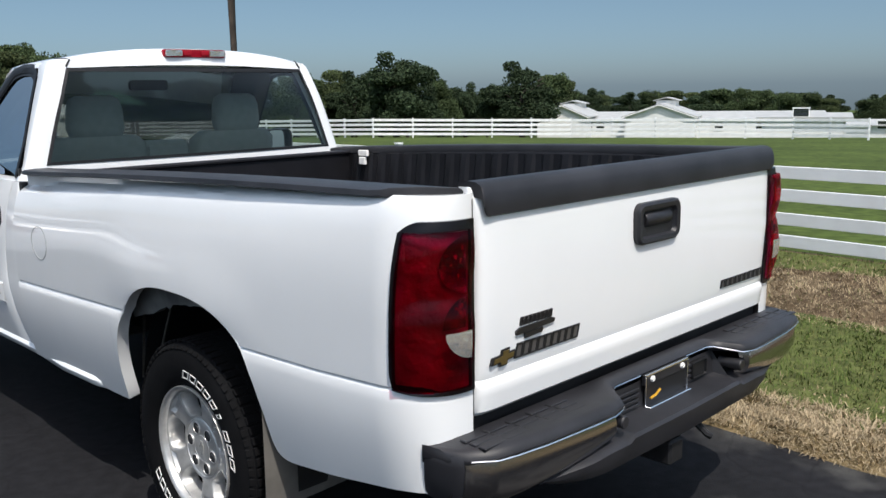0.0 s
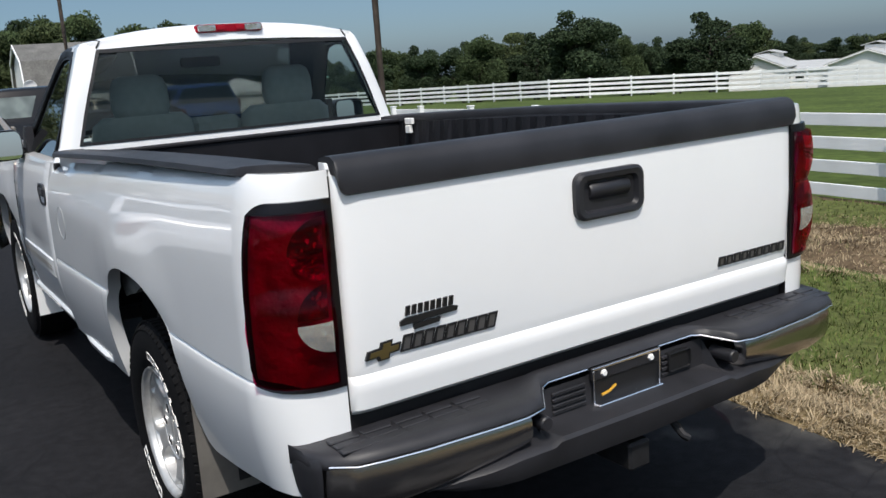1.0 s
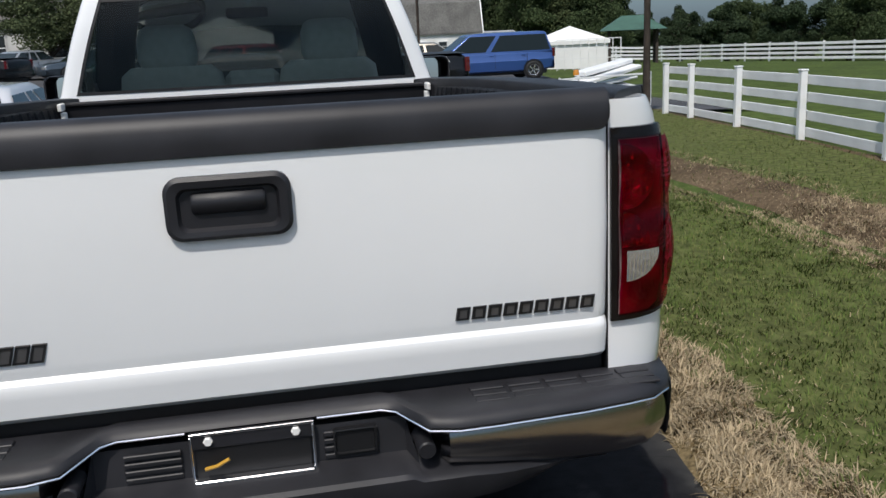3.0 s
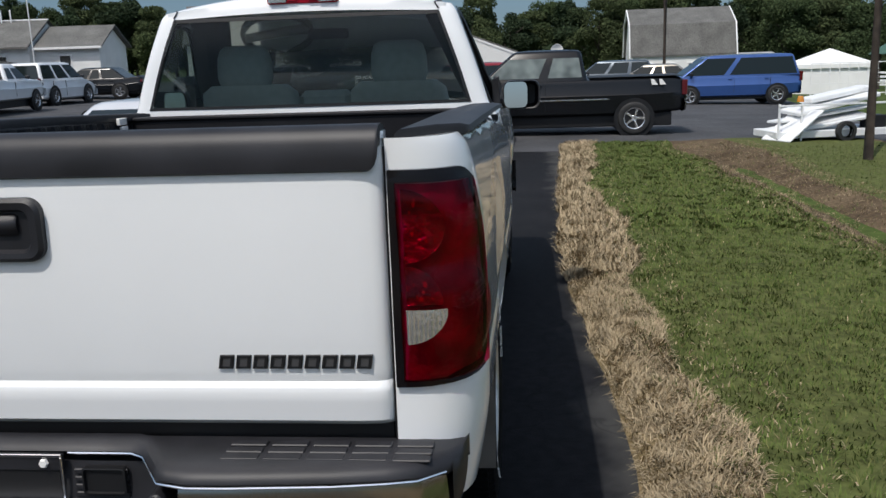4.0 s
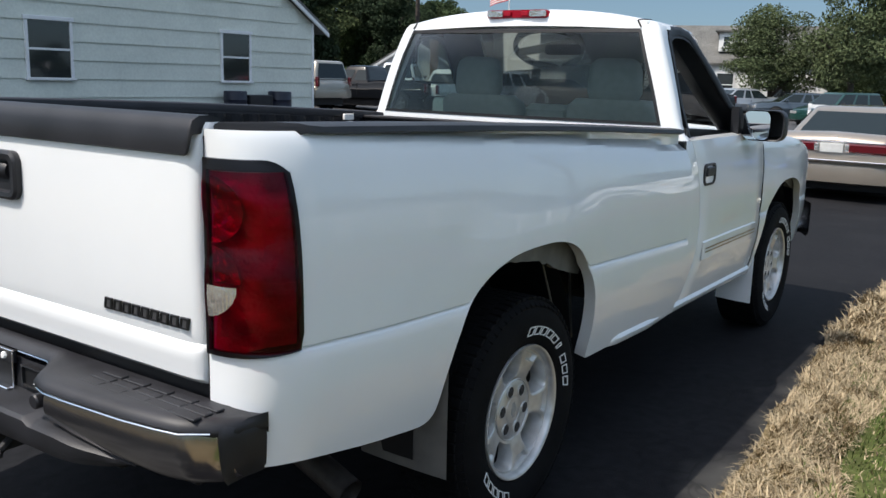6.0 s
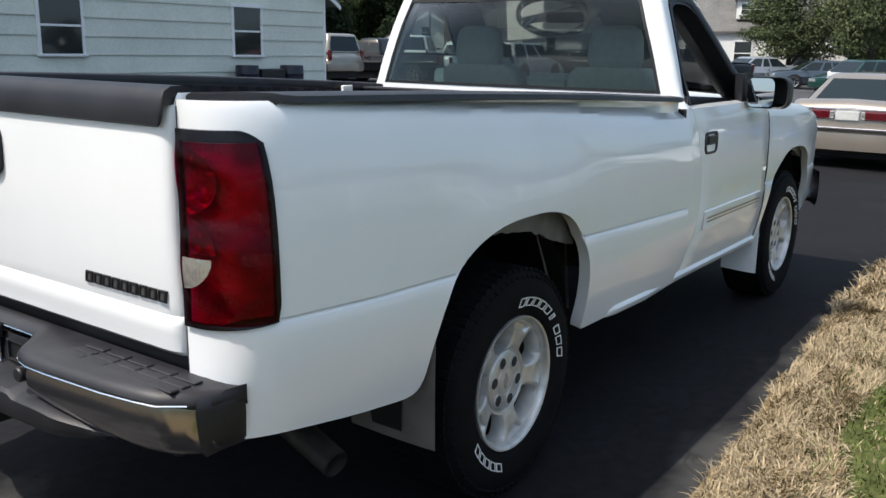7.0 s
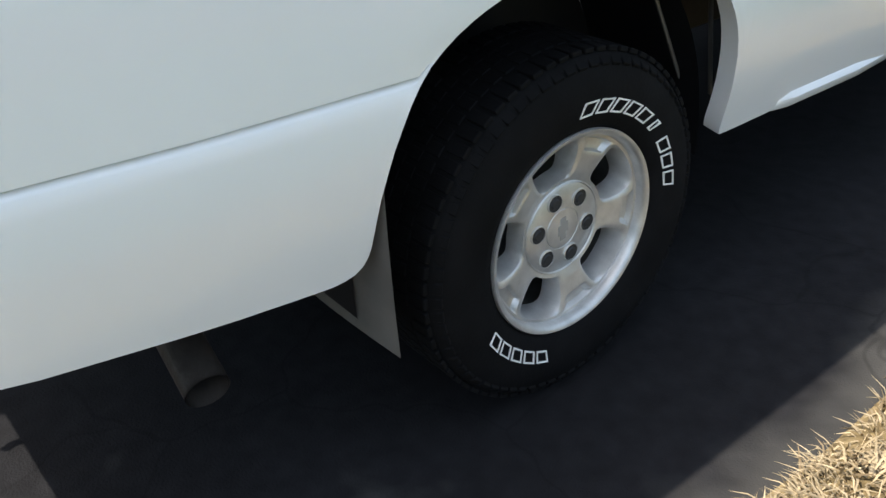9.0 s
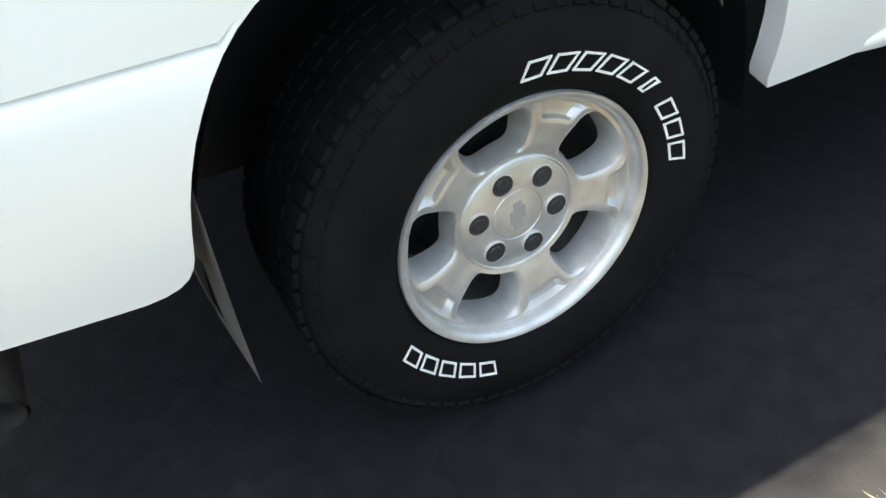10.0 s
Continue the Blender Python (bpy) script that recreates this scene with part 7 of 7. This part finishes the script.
# short board fence at the end of the lot
bf = thing("board_fence", (-5.6, 41.0, gz(-5.6, 41)), 12, "short white board fence at the end of the lot", "fence")
for x in (-1.6, 0.0, 1.6):
    part("post", Geo().box(x - 0.07, x + 0.07, -0.07, 0.07, -0.1, 1.15, 0.01), TRIM_W, bf)
for z in (0.25, 0.6, 0.95):
    part("board", Geo().box(-1.66, 1.66, -0.11, -0.072, z, z + 0.16, 0.006), TRIM_W, bf)

# gambrel barn
barn = thing("barn", (12.9, 72.5, gz(12.9, 72.5) - 0.2), -2, "white barn with a big grey gambrel roof", "barn")
barn.scale = (0.88, 1.0, 1.0)
sec = [(-4.0, 2.35), (-3.1, 4.65), (0, 5.95), (3.1, 4.65), (4.0, 2.35)]
part("wall", Geo().box(-4.2, 4.2, -3.85, 3.85, -0.5, 2.45), WALL_W, barn)
for x in (-4.2, 4.2):
    g = Geo().prism([(-3.85, -0.5), (3.85, -0.5), (3.85, 2.35), (3.0, 4.55), (0, 5.8), (-3.0, 4.55), (-3.85, 2.35)], "x", x - 0.08, x + 0.08)
    part("gable_wall", g, WALL_W, barn)
g = Geo()
for (a, b) in zip(sec, sec[1:]):
    g.prism([a, b, (b[0], b[1] + 0.14), (a[0], a[1] + 0.14)], "x", -4.5, 4.45)
part("roof", g, ROOF_G, barn, "grey shingle gambrel roof", smooth=15)
for x in (-4.56, 4.51):
    g = Geo()
    for (a, b) in zip(sec, sec[1:]):
        g.prism([(a[0], a[1] - 0.06), (b[0], b[1] - 0.06), (b[0], b[1] + 0.15), (a[0], a[1] + 0.15)], "x", x - 0.05, x + 0.05)
    part("barge_board", g, TRIM_W, barn)
for k in range(4):
    window(barn, pose(-3.0 + 1.9 * k, -3.87, 1.1), 0.7, 0.7)
part("lean_to", Geo().box(4.3, 8.8, -2.5, 2.5, -0.5, 1.7), WALL_W, barn)
part("lean_to_roof", Geo().prism([(-3.0, 1.7), (3.0, 2.3), (3.0, 2.42), (-3.0, 1.82)], "x", 4.3, 9.1), ROOF_W, barn)

# canopy tent
tent = thing("canopy_tent", (16.3, 46.0, gz(16.3, 46.0)), -15, "white canopy tent with white side walls", "tent")
part("wall", Geo().box(-1.9, 1.9, -1.9, 1.9, -0.1, 1.48, 0.05), TARP, tent)
g = Geo()
for a, b in (((-2, -2), (2, -2)), ((2, -2), (2, 2)), ((2, 2), (-2, 2)), ((-2, 2), (-2, -2))):
    g.poly([(*a, 1.45), (*b, 1.45), (0, 0, 2.2)])
    g.poly([(*a, 1.45), (*b, 1.45), (*b, 1.25), (*a, 1.25)])
part("canopy", g, TARP, tent, smooth=0)
cage = thing("wire_pen", (15.6, 41.0, gz(15.6, 41.0)), -10, "pale wire pen panels beside the tent", "pen")
for k in range(9):
    part("bar", Geo().box(-1.6 + 0.4 * k - 0.02, -1.6 + 0.4 * k + 0.02, -0.02, 0.02, 0, 1.5), TRIM_W, cage)
for z in (0.1, 0.55, 1.0, 1.48):
    part("cross_bar", Geo().box(-1.62, 1.62, -0.025, 0.025, z - 0.02, z + 0.02), TRIM_W, cage)

# open shelter with a green roof
gaz = thing("shelter", (23.5, 54.5, gz(23.5, 54.5)), -20, "open wooden shelter with a green hipped roof", "shelter")
for x in (-1.5, 1.5):
    for y in (-1.3, 1.3):
        part("post", Geo().box(x - 0.09, x + 0.09, y - 0.09, y + 0.09, -0.2, 2.1, 0.01), WOOD_D, gaz)
g = Geo()
b = [(-2.1, -1.9), (2.1, -1.9), (2.1, 1.9), (-2.1, 1.9)]
r = [(-0.7, 0), (0.7, 0)]
g.poly([(*b[0], 2.05), (*b[1], 2.05), (*r[1], 2.95), (*r[0], 2.95)]); g.poly([(*b[1], 2.05), (*b[2], 2.05), (*r[1], 2.95)])
g.poly([(*b[2], 2.05), (*b[3], 2.05), (*r[0], 2.95), (*r[1], 2.95)]); g.poly([(*b[3], 2.05), (*b[0], 2.05), (*r[0], 2.95)])
g.poly([(*q, 2.02) for q in b])
part("roof", g, ROOF_GREEN, gaz, "green metal roof", smooth=0)

# white stables beyond the pasture
def stable(loc, rz, w, d, eave, ridge, label, cup=None, tower=0.0):
    t = gable_house("stable", label, loc, rz, w, d, eave, ridge, WALL_W, ROOF_W, [], over=0.5, group="white stables")
    for k in range(int(w // 5)):
        window(t, pose(-w / 2 + 2.5 + 5 * k, -d / 2 - 0.085, 1.2), 1.0, 0.9, sash=False)
    if tower:
        part("cupola", Geo().box(w / 2 - 2.6, w / 2 - 0.2, -1.3, 1.3, eave, ridge + tower - 0.4, 0.05), WALL_W, t)
        g = Geo()
        for s in (-1, 1):
            g.prism([(0, ridge + tower - 0.1), (0, ridge + tower), (s * 1.7, ridge + tower - 0.4), (s * 1.7, ridge + tower - 0.5)], "x", w / 2 - 2.9, w / 2 + 0.1)
        part("cupola_roof", g, ROOF_W, t)
    return t


stable((105.5, 57.5), -61, 30, 8, 2.6, 3.35, "long low white stable with a pale roof")
stable((95.0, 70.8), 22, 8, 6.5, 3.0, 4.35, "white stable block with a gabled front and cupola", tower=0.55)
stable((101.0, 60.0), 22, 8, 8.5, 2.9, 4.35, "white stable block with a gabled front and cupola", tower=0.85)
stable((62.5, 25.6), -67, 5.4, 4, 1.45, 1.65, "low white run-in shed at the fence's end")
stable((112, 36), -72, 16, 7, 1.6, 2.1, "long pale shed far beyond the stables")

dish = thing("satellite_dish", (1.75, 20.6, gz(1.75, 20.6)), 0, "small white dish on a post behind the black pickup", "dish")
part("post", Geo().tube([(0, 0, -0.1), (0, 0, 1.8)], 0.03, 10), DARK_STEEL, dish)
part("bowl", Geo().lathe([(0.0, 0.0), (0.06, -0.009), (0.11, -0.03), (0.15, -0.056), (0.154, -0.052), (0.11, -0.022), (0.0, 0.009)], (0, -0.04, 1.87), "y", 24), TRIM_W, dish, smooth=50)

# poles, wires, flag
def pole(x, y, h, r, label):
    p = thing("utility_pole", (x, y, gz(x, y)), 0, label, "utility pole", "utility poles")
    part("shaft", Geo().tube([(0, 0, -0.3), (0, 0, h * 0.5), (0.02, 0, h)], [r, r * 0.9, r * 0.75], 14), WOOD_D, p)
    part("cross_arm", Geo().box(-1.1, 1.1, -0.06, 0.06, h - 0.5, h - 0.36, 0.01), WOOD_D, p)
    return p


pole(6.0, 11.8, 7.7, 0.078, "dark wooden utility pole at the lawn before the fence")
pole(9.5, 56.0, 11.0, 0.13, "thin dark utility pole before the barn")
pole(-32.0, 44.5, 9.0, 0.12, "wooden utility pole behind the lot")
pole(-42.0, 58.0, 9.0, 0.12, "wooden utility pole by the cottage")
for k, (a, b, sag) in enumerate([((6.02, 11.8, 7.4), (-32.0, 44.5, 8.7), 0.6), ((6.02, 11.8, 7.0), (9.5, 56, 10.5), 0.5)]):
    g = Geo()
    A, B = Vector(a), Vector(b)
    g.tube([tuple(A.lerp(B, i / 24) - Vector((0, 0, sag * 4 * (i / 24) * (1 - i / 24)))) for i in range(25)], 0.012, 5)
    solid("overhead_wire", g, SEAL, "dark overhead wire between poles", "wire", "overhead wires")
fp = thing("flagpole", (-28.0, 49.0, gz(-28, 49)), 0, "white flagpole with a red, white and blue striped flag", "flagpole")
part("shaft", Geo().tube([(0, 0, 0), (0, 0, 6.9)], 0.035, 10), TRIM_W, fp)
RED_C, BLUE_C = mat("flag_red", (0.45, 0.03, 0.04), 0.8), mat("flag_blue", (0.02, 0.03, 0.16), 0.8)
for k in range(13):
    x0 = 0.62 if k < 7 else 0.0
    g = Geo().quad_grid([[(-(0.06 + x0 + (1.45 - x0) * i / 10), 0.09 * math.sin(5.5 * (x0 + (1.45 - x0) * i / 10)), 6.8 - 0.07 * (k + j) - 0.25 * (x0 + (1.45 - x0) * i / 10)) for i in range(11)] for j in (0, 1)])
    part("stripe", g, TRIM_W if k % 2 else RED_C, fp, smooth=60)
g = Geo().quad_grid([[(-(0.06 + 0.62 * i / 6), 0.09 * math.sin(5.5 * 0.62 * i / 6), 6.8 - 0.49 * j - 0.25 * 0.62 * i / 6) for i in range(7)] for j in (0, 1)])
part("canton", g, BLUE_C, fp, smooth=60)


# ---- trees ----
LEAF = [random_tint(island_tint(mat("leaf_%s" % n, c, 0.85, spec=0.15, var=0.25, scale=0.6), 0.35), 0.25) for n, c in (("dark", (0.034, 0.052, 0.026)), ("mid", (0.047, 0.068, 0.029)), ("light", (0.064, 0.084, 0.036)))]
BARK = mat("bark", (0.05, 0.04, 0.032), 0.9, var=0.3, scale=5, bump=0.5, bscale=20)


def crown_mesh(name, seed, lobes, n, size, m, tall=1.0):
    """Crown of many small leaf clumps, about 1 wide and tall tall, standing on z = 0."""
    rng = np.random.default_rng(seed)
    L = []
    for k in range(lobes):
        a = rng.uniform(0, 2 * math.pi)
        zc = rng.uniform(0.10, 0.86)
        spread = 0.36 * math.sin(math.pi * min(1, 0.25 + zc * 0.72)) ** 0.7
        L.append((spread * math.cos(a) * rng.uniform(0.4, 1), spread * math.sin(a) * rng.uniform(0.4, 1), zc * tall, rng.uniform(0.08, 0.19), rng.uniform(0.06, 0.15) * tall))
    L.append((0, 0, 0.45 * tall, 0.22, 0.36 * tall))
    L = np.array(L)
    w = L[:, 3] ** 2
    which = rng.choice(len(L), n, p=w / w.sum())
    d = rng.normal(size=(n, 3))
    d /= np.linalg.norm(d, axis=1)[:, None]
    rad = rng.uniform(0.55, 1.15, n)[:, None]
    c = L[which, :3] + d * rad * np.stack([L[which, 3], L[which, 3], L[which, 4]], 1)
    keep = c[:, 2] > 0.05 * tall
    c = c[keep]
    n = len(c)
    u = rng.normal(size=(n, 3)); u /= np.linalg.norm(u, axis=1)[:, None]
    v = np.cross(u, rng.normal(size=(n, 3))); v /= np.linalg.norm(v, axis=1)[:, None]
    s = (size * rng.uniform(0.5, 1.4, n))[:, None]
    bend = np.cross(u, v) * s * 0.3
    p = np.stack([c - u * s, c + v * s * 0.62 + bend, c + u * s, c - v * s * 0.62 + bend], 1).reshape(-1, 3)
    f = np.arange(n * 4).reshape(-1, 4)
    me = bpy.data.meshes.new(name)
    me.from_pydata(p.tolist(), [], f.tolist())
    me.materials.append(m)
    me.update()
    return me


CROWNS = [crown_mesh("crown", 11 + k, 15 + 2 * k, 21000, 0.0155, LEAF[k % 3], 1.0) for k in range(5)]
BIG_LEAF = random_tint(island_tint(mat("leaf_pale", (0.088, 0.112, 0.052), 0.8, spec=0.2, var=0.25, scale=0.6), 0.35), 0.1)
BIG_CROWN = crown_mesh("crown", 77, 34, 25000, 0.0115, BIG_LEAF, 1.0)
tg = Geo().tube([(0, 0, -0.05), (0.01, 0, 0.15), (-0.01, 0.01, 0.4), (0.0, 0.0, 0.75)], [0.035, 0.027, 0.02, 0.006], 9)
for k in range(7):
    a, z0 = 0.9 * k, 0.16 + 0.07 * k
    tg.tube([(0, 0, z0), (0.14 * math.cos(a), 0.14 * math.sin(a), z0 + 0.14), (0.26 * math.cos(a), 0.26 * math.sin(a), z0 + 0.22)], [0.016, 0.010, 0.004], 6)
TRUNK = tg.mesh("trunk", BARK, 50)


def tree(x, y, h, w, k, label, lift=0.0, big=False):
    t = thing("tree", (x, y, gz(x, y)), random.uniform(0, 360), label, "tree", "trees round the lot")
    tr = part("trunk", TRUNK, None, t)
    tr.matrix_basis = Matrix.Diagonal((w, w, h * 0.9, 1))
    cr = part("crown", BIG_CROWN if big else CROWNS[k % 5], None, t)
    cr.matrix_basis = Matrix.Translation((0, 0, lift * h)) @ Matrix.Diagonal((w, w, h * (1 - lift), 1))
    return t


AZ = [-75, -60, -47, -43, -38, -35.5, -32, -28, -26, -23, -18, -12, -6, -3, 0, 4, 8, 12, 16, 19.5, 21.5, 23, 26, 30, 34, 38, 42, 44.5, 47, 50, 51.8, 53.2, 55, 58, 62, 66, 68.5, 71, 76, 84, 95]
EL = [4.0, 4.0, 4.0, 4.6, 5.2, 4.4, 3.9, 3.8, 4.3, 3.6, 3.2, 3.0, 3.6, 3.4, 3.6, 4.4, 4.8, 4.6, 4.3, 3.9, 2.6, 1.3, 1.7, 2.1, 2.2, 2.5, 2.5, 1.9, 1.5, 1.8, 2.5, 1.7, 1.0, 1.0, 1.15, 1.0, 0.75, 0.7, 0.75, 1.2, 2.0]
rngt = random.Random(5)
az = -75.0
while az < 95:
    far = az > 52.8
    mid = az > 21
    for layer in range(2):
        D = (215 if far else 135 if mid else 92) * rngt.uniform(0.92, 1.12) + 14 * layer
        a = radians(az + rngt.uniform(-0.8, 0.8) + 1.2 * layer)
        x, y = 0.5 + D * math.sin(a), -1 + D * math.cos(a)
        el = lerp(math.degrees(a), AZ, EL) * rngt.uniform(0.82, 1.04) - 0.25 * layer
        h = 1.55 + D * math.tan(radians(el)) + land_tilt(x, y) - gz(x, y)
        h = max(h, 3.0)
        w = h * rngt.uniform(0.75, 1.05) if not far else h * rngt.uniform(0.9, 1.3)
        if x < -13 and y < 42 and x > -26:
            continue
        tree(x, y, h, max(w, 5.5), rngt.randrange(5), "leafy green tree in the tree line behind the lot" if not mid else "leafy green tree in the tree line beyond the pasture")
    az += 1.25 if far else 1.9
# dark oak standing clear of the line, the large tree by the house, and trees behind the sided house
tree(82.4, 68.8, 10.0, 11.5, 0, "dark round oak standing clear of the tree line")
tree(71.6, 80.1, 11.0, 12.5, 3, "broad green tree before the tree line")
tree(-12.3, 53.0, 6.6, 6.4, 1, "lower leafy tree before the white house", 0.16, big=True)
tree(-7.7, 52.0, 9.4, 7.2, 1, "tall leafy tree before the white house", 0.14, big=True)
tree(-3.6, 74.0, 8.0, 6.0, 2, "tall leafy tree behind the shed")
tree(-5.0, 66.0, 6.6, 6.0, 3, "leafy tree behind the shed")
for x, y, h in ((-27, 24, 8.5), (-31, 29, 9.5), (-36, 36, 10), (-38, 26, 10)):
    tree(x, y, h, h * 0.9, int(h * 3), "tall dark tree behind the sided house")


# ---- grass ----
def blades(name, n, place, length, width, lean, mats, seed, label, category, weights=None, curl=0.5):
    """One mesh of many bent blades: place(rng, n) gives x, y, z."""
    rng = np.random.default_rng(seed)
    p = place(rng, n)
    n = len(p)
    a = np.array([3.5 * math.pi * noise.noise((q[0] * 3.3, q[1] * 3.3, 11)) for q in p]) + rng.normal(0, 1.0, n)
    ln = length * rng.uniform(0.45, 1.25, n)
    le = lean * rng.uniform(0.3, 1.3, n)
    d = np.stack([np.cos(a), np.sin(a), np.zeros(n)], 1)
    s = np.stack([-np.sin(a), np.cos(a), np.zeros(n)], 1) * (width * rng.uniform(0.6, 1.4, n))[:, None]
    up = np.array([0, 0, 1.0])
    m = p + d * (ln * 0.5 * np.sin(le))[:, None] + up * (ln * 0.5 * np.cos(le))[:, None]
    le2 = le + curl * rng.uniform(0.2, 1.4, n)
    e = m + d * (ln * 0.5 * np.sin(le2))[:, None] + up * (ln * 0.5 * np.cos(le2))[:, None]
    v = np.stack([p - s, p + s, m + s * 0.8, m - s * 0.8, e], 1).reshape(-1, 3)
    me = bpy.data.meshes.new(name)
    base = np.arange(n)[:, None] * 5
    quads = (base + np.array([[0, 1, 2, 3]]))
    tris = (base + np.array([[3, 2, 4]]))
    loops = np.concatenate([np.concatenate([quads, tris], 1).ravel()])
    me.vertices.add(len(v)); me.vertices.foreach_set("co", v.ravel())
    me.loops.add(len(loops)); me.loops.foreach_set("vertex_index", loops)
    me.polygons.add(2 * n)
    start = (np.arange(n)[:, None] * 7 + np.array([[0, 4]])).ravel()
    me.polygons.foreach_set("loop_start", start)
    for k in mats:
        me.materials.append(k)
    if len(mats) > 1:
        pick = rng.choice(len(mats), n, p=weights)
        me.polygons.foreach_set("material_index", np.repeat(pick, 2))
    me.update(calc_edges=True)
    me.validate()
    return tagged(new(name, me), label, category, kind="stuff")


B_STRAW = [island_tint(mat("straw_%s" % n, c, 0.8, spec=0.15), 0.3) for n, c in (("a", (0.40, 0.32, 0.205)), ("b", (0.32, 0.255, 0.16)), ("c", (0.20, 0.15, 0.09)))]
B_GREEN = [island_tint(mat("blade_%s" % n, c, 0.7, spec=0.15), 0.3) for n, c in (("a", (0.088, 0.121, 0.029)), ("b", (0.070, 0.099, 0.025)), ("c", (0.130, 0.134, 0.047)))]


def ground_z(x, y):
    return np.array([lawn_z(a, b) for a, b in zip(x, y)])


def in_strip(f0, f1, y0, y1, bias=0.0, spill=0.0):
    def place(rng, n):
        y = y0 + (y1 - y0) * rng.uniform(0, 1, n) ** (1 + bias)
        u = rng.uniform(-spill, 1 + spill, n)
        lo = np.array([f0(b) for b in y]); hi = np.array([f1(b) for b in y])
        x = lo + (hi - lo) * u
        ok = y < np.array([lawn_end(a) for a in x])
        x, y = x[ok], y[ok]
        clump = np.array([noise.noise((a * 3.1, b * 3.1, 3)) for a, b in zip(x, y)])
        keep = rng.uniform(-0.9, 0.9, len(x)) < clump + 0.55
        x, y = x[keep], y[keep]
        mound = np.array([max(0.0, noise.noise((a * 5.0, b * 5.0, 9))) for a, b in zip(x, y)])
        return np.stack([x, y, ground_z(x, y) - 0.004 + 0.035 * mound], 1)
    return place


ex = lambda y: edge_x(y) + 0.01
blades("dead_grass", 34000, in_strip(ex, bg_x, -0.6, 4.2, spill=0.01), 0.066, 0.0024, 1.15, B_STRAW, 1, "dry straw-coloured grass along the asphalt edge", "dead grass", [0.45, 0.35, 0.2], 0.8)
blades("dead_grass", 22000, in_strip(ex, bg_x, 4.2, 16.5, bias=0.4, spill=0.05), 0.095, 0.005, 0.7, B_STRAW, 2, "dry straw-coloured grass along the asphalt edge", "dead grass", [0.45, 0.35, 0.2], 0.8)
blades("grass", 60000, in_strip(bg_x, di_x, -0.6, 6.0, spill=0.09), 0.036, 0.0026, 0.6, B_GREEN + B_STRAW[:1], 3, "short green lawn grass", "grass", [0.45, 0.355, 0.19, 0.005], 0.5)
blades("grass", 42000, in_strip(bg_x, di_x, 6.0, 17, bias=0.3, spill=0.07), 0.04, 0.005, 0.6, B_GREEN + B_STRAW[:1], 4, "short green lawn grass", "grass", [0.45, 0.355, 0.19, 0.005], 0.5)
blades("dead_grass", 3500, in_strip(lambda y: bg_x(y) - 0.05, lambda y: bg_x(y) + 0.32, -0.6, 14, bias=0.5), 0.034, 0.003, 0.9, B_STRAW, 8, "thin dead grass where the straw meets the lawn", "dead grass", [0.3, 0.4, 0.3], 0.8)
blades("dry_tufts", 42000, in_strip(lambda y: di_x(y) - 0.25, lambda y: dr_x(y) + 0.3, -1.0, 15, bias=0.2), 0.048, 0.0026, 1.2, B_STRAW + B_GREEN[:1], 5, "dry tufts in the ditch", "dead grass", [0.03, 0.25, 0.60, 0.12], 0.7)
blades("dead_grass", 30000, in_strip(di_x, dr_x, -1.2, 5.0, spill=0.02), 0.05, 0.0028, 1.15, B_STRAW, 9, "trampled straw over the dry ditch", "dead grass", [0.16, 0.42, 0.42], 0.8)
blades("verge_grass", 12000, in_strip(dr_x, vb_x, -1.0, 14, spill=0.08), 0.045, 0.003, 0.7, B_GREEN, 6, "patchy verge grass by the fence", "grass", [0.5, 0.3, 0.2], 0.5)
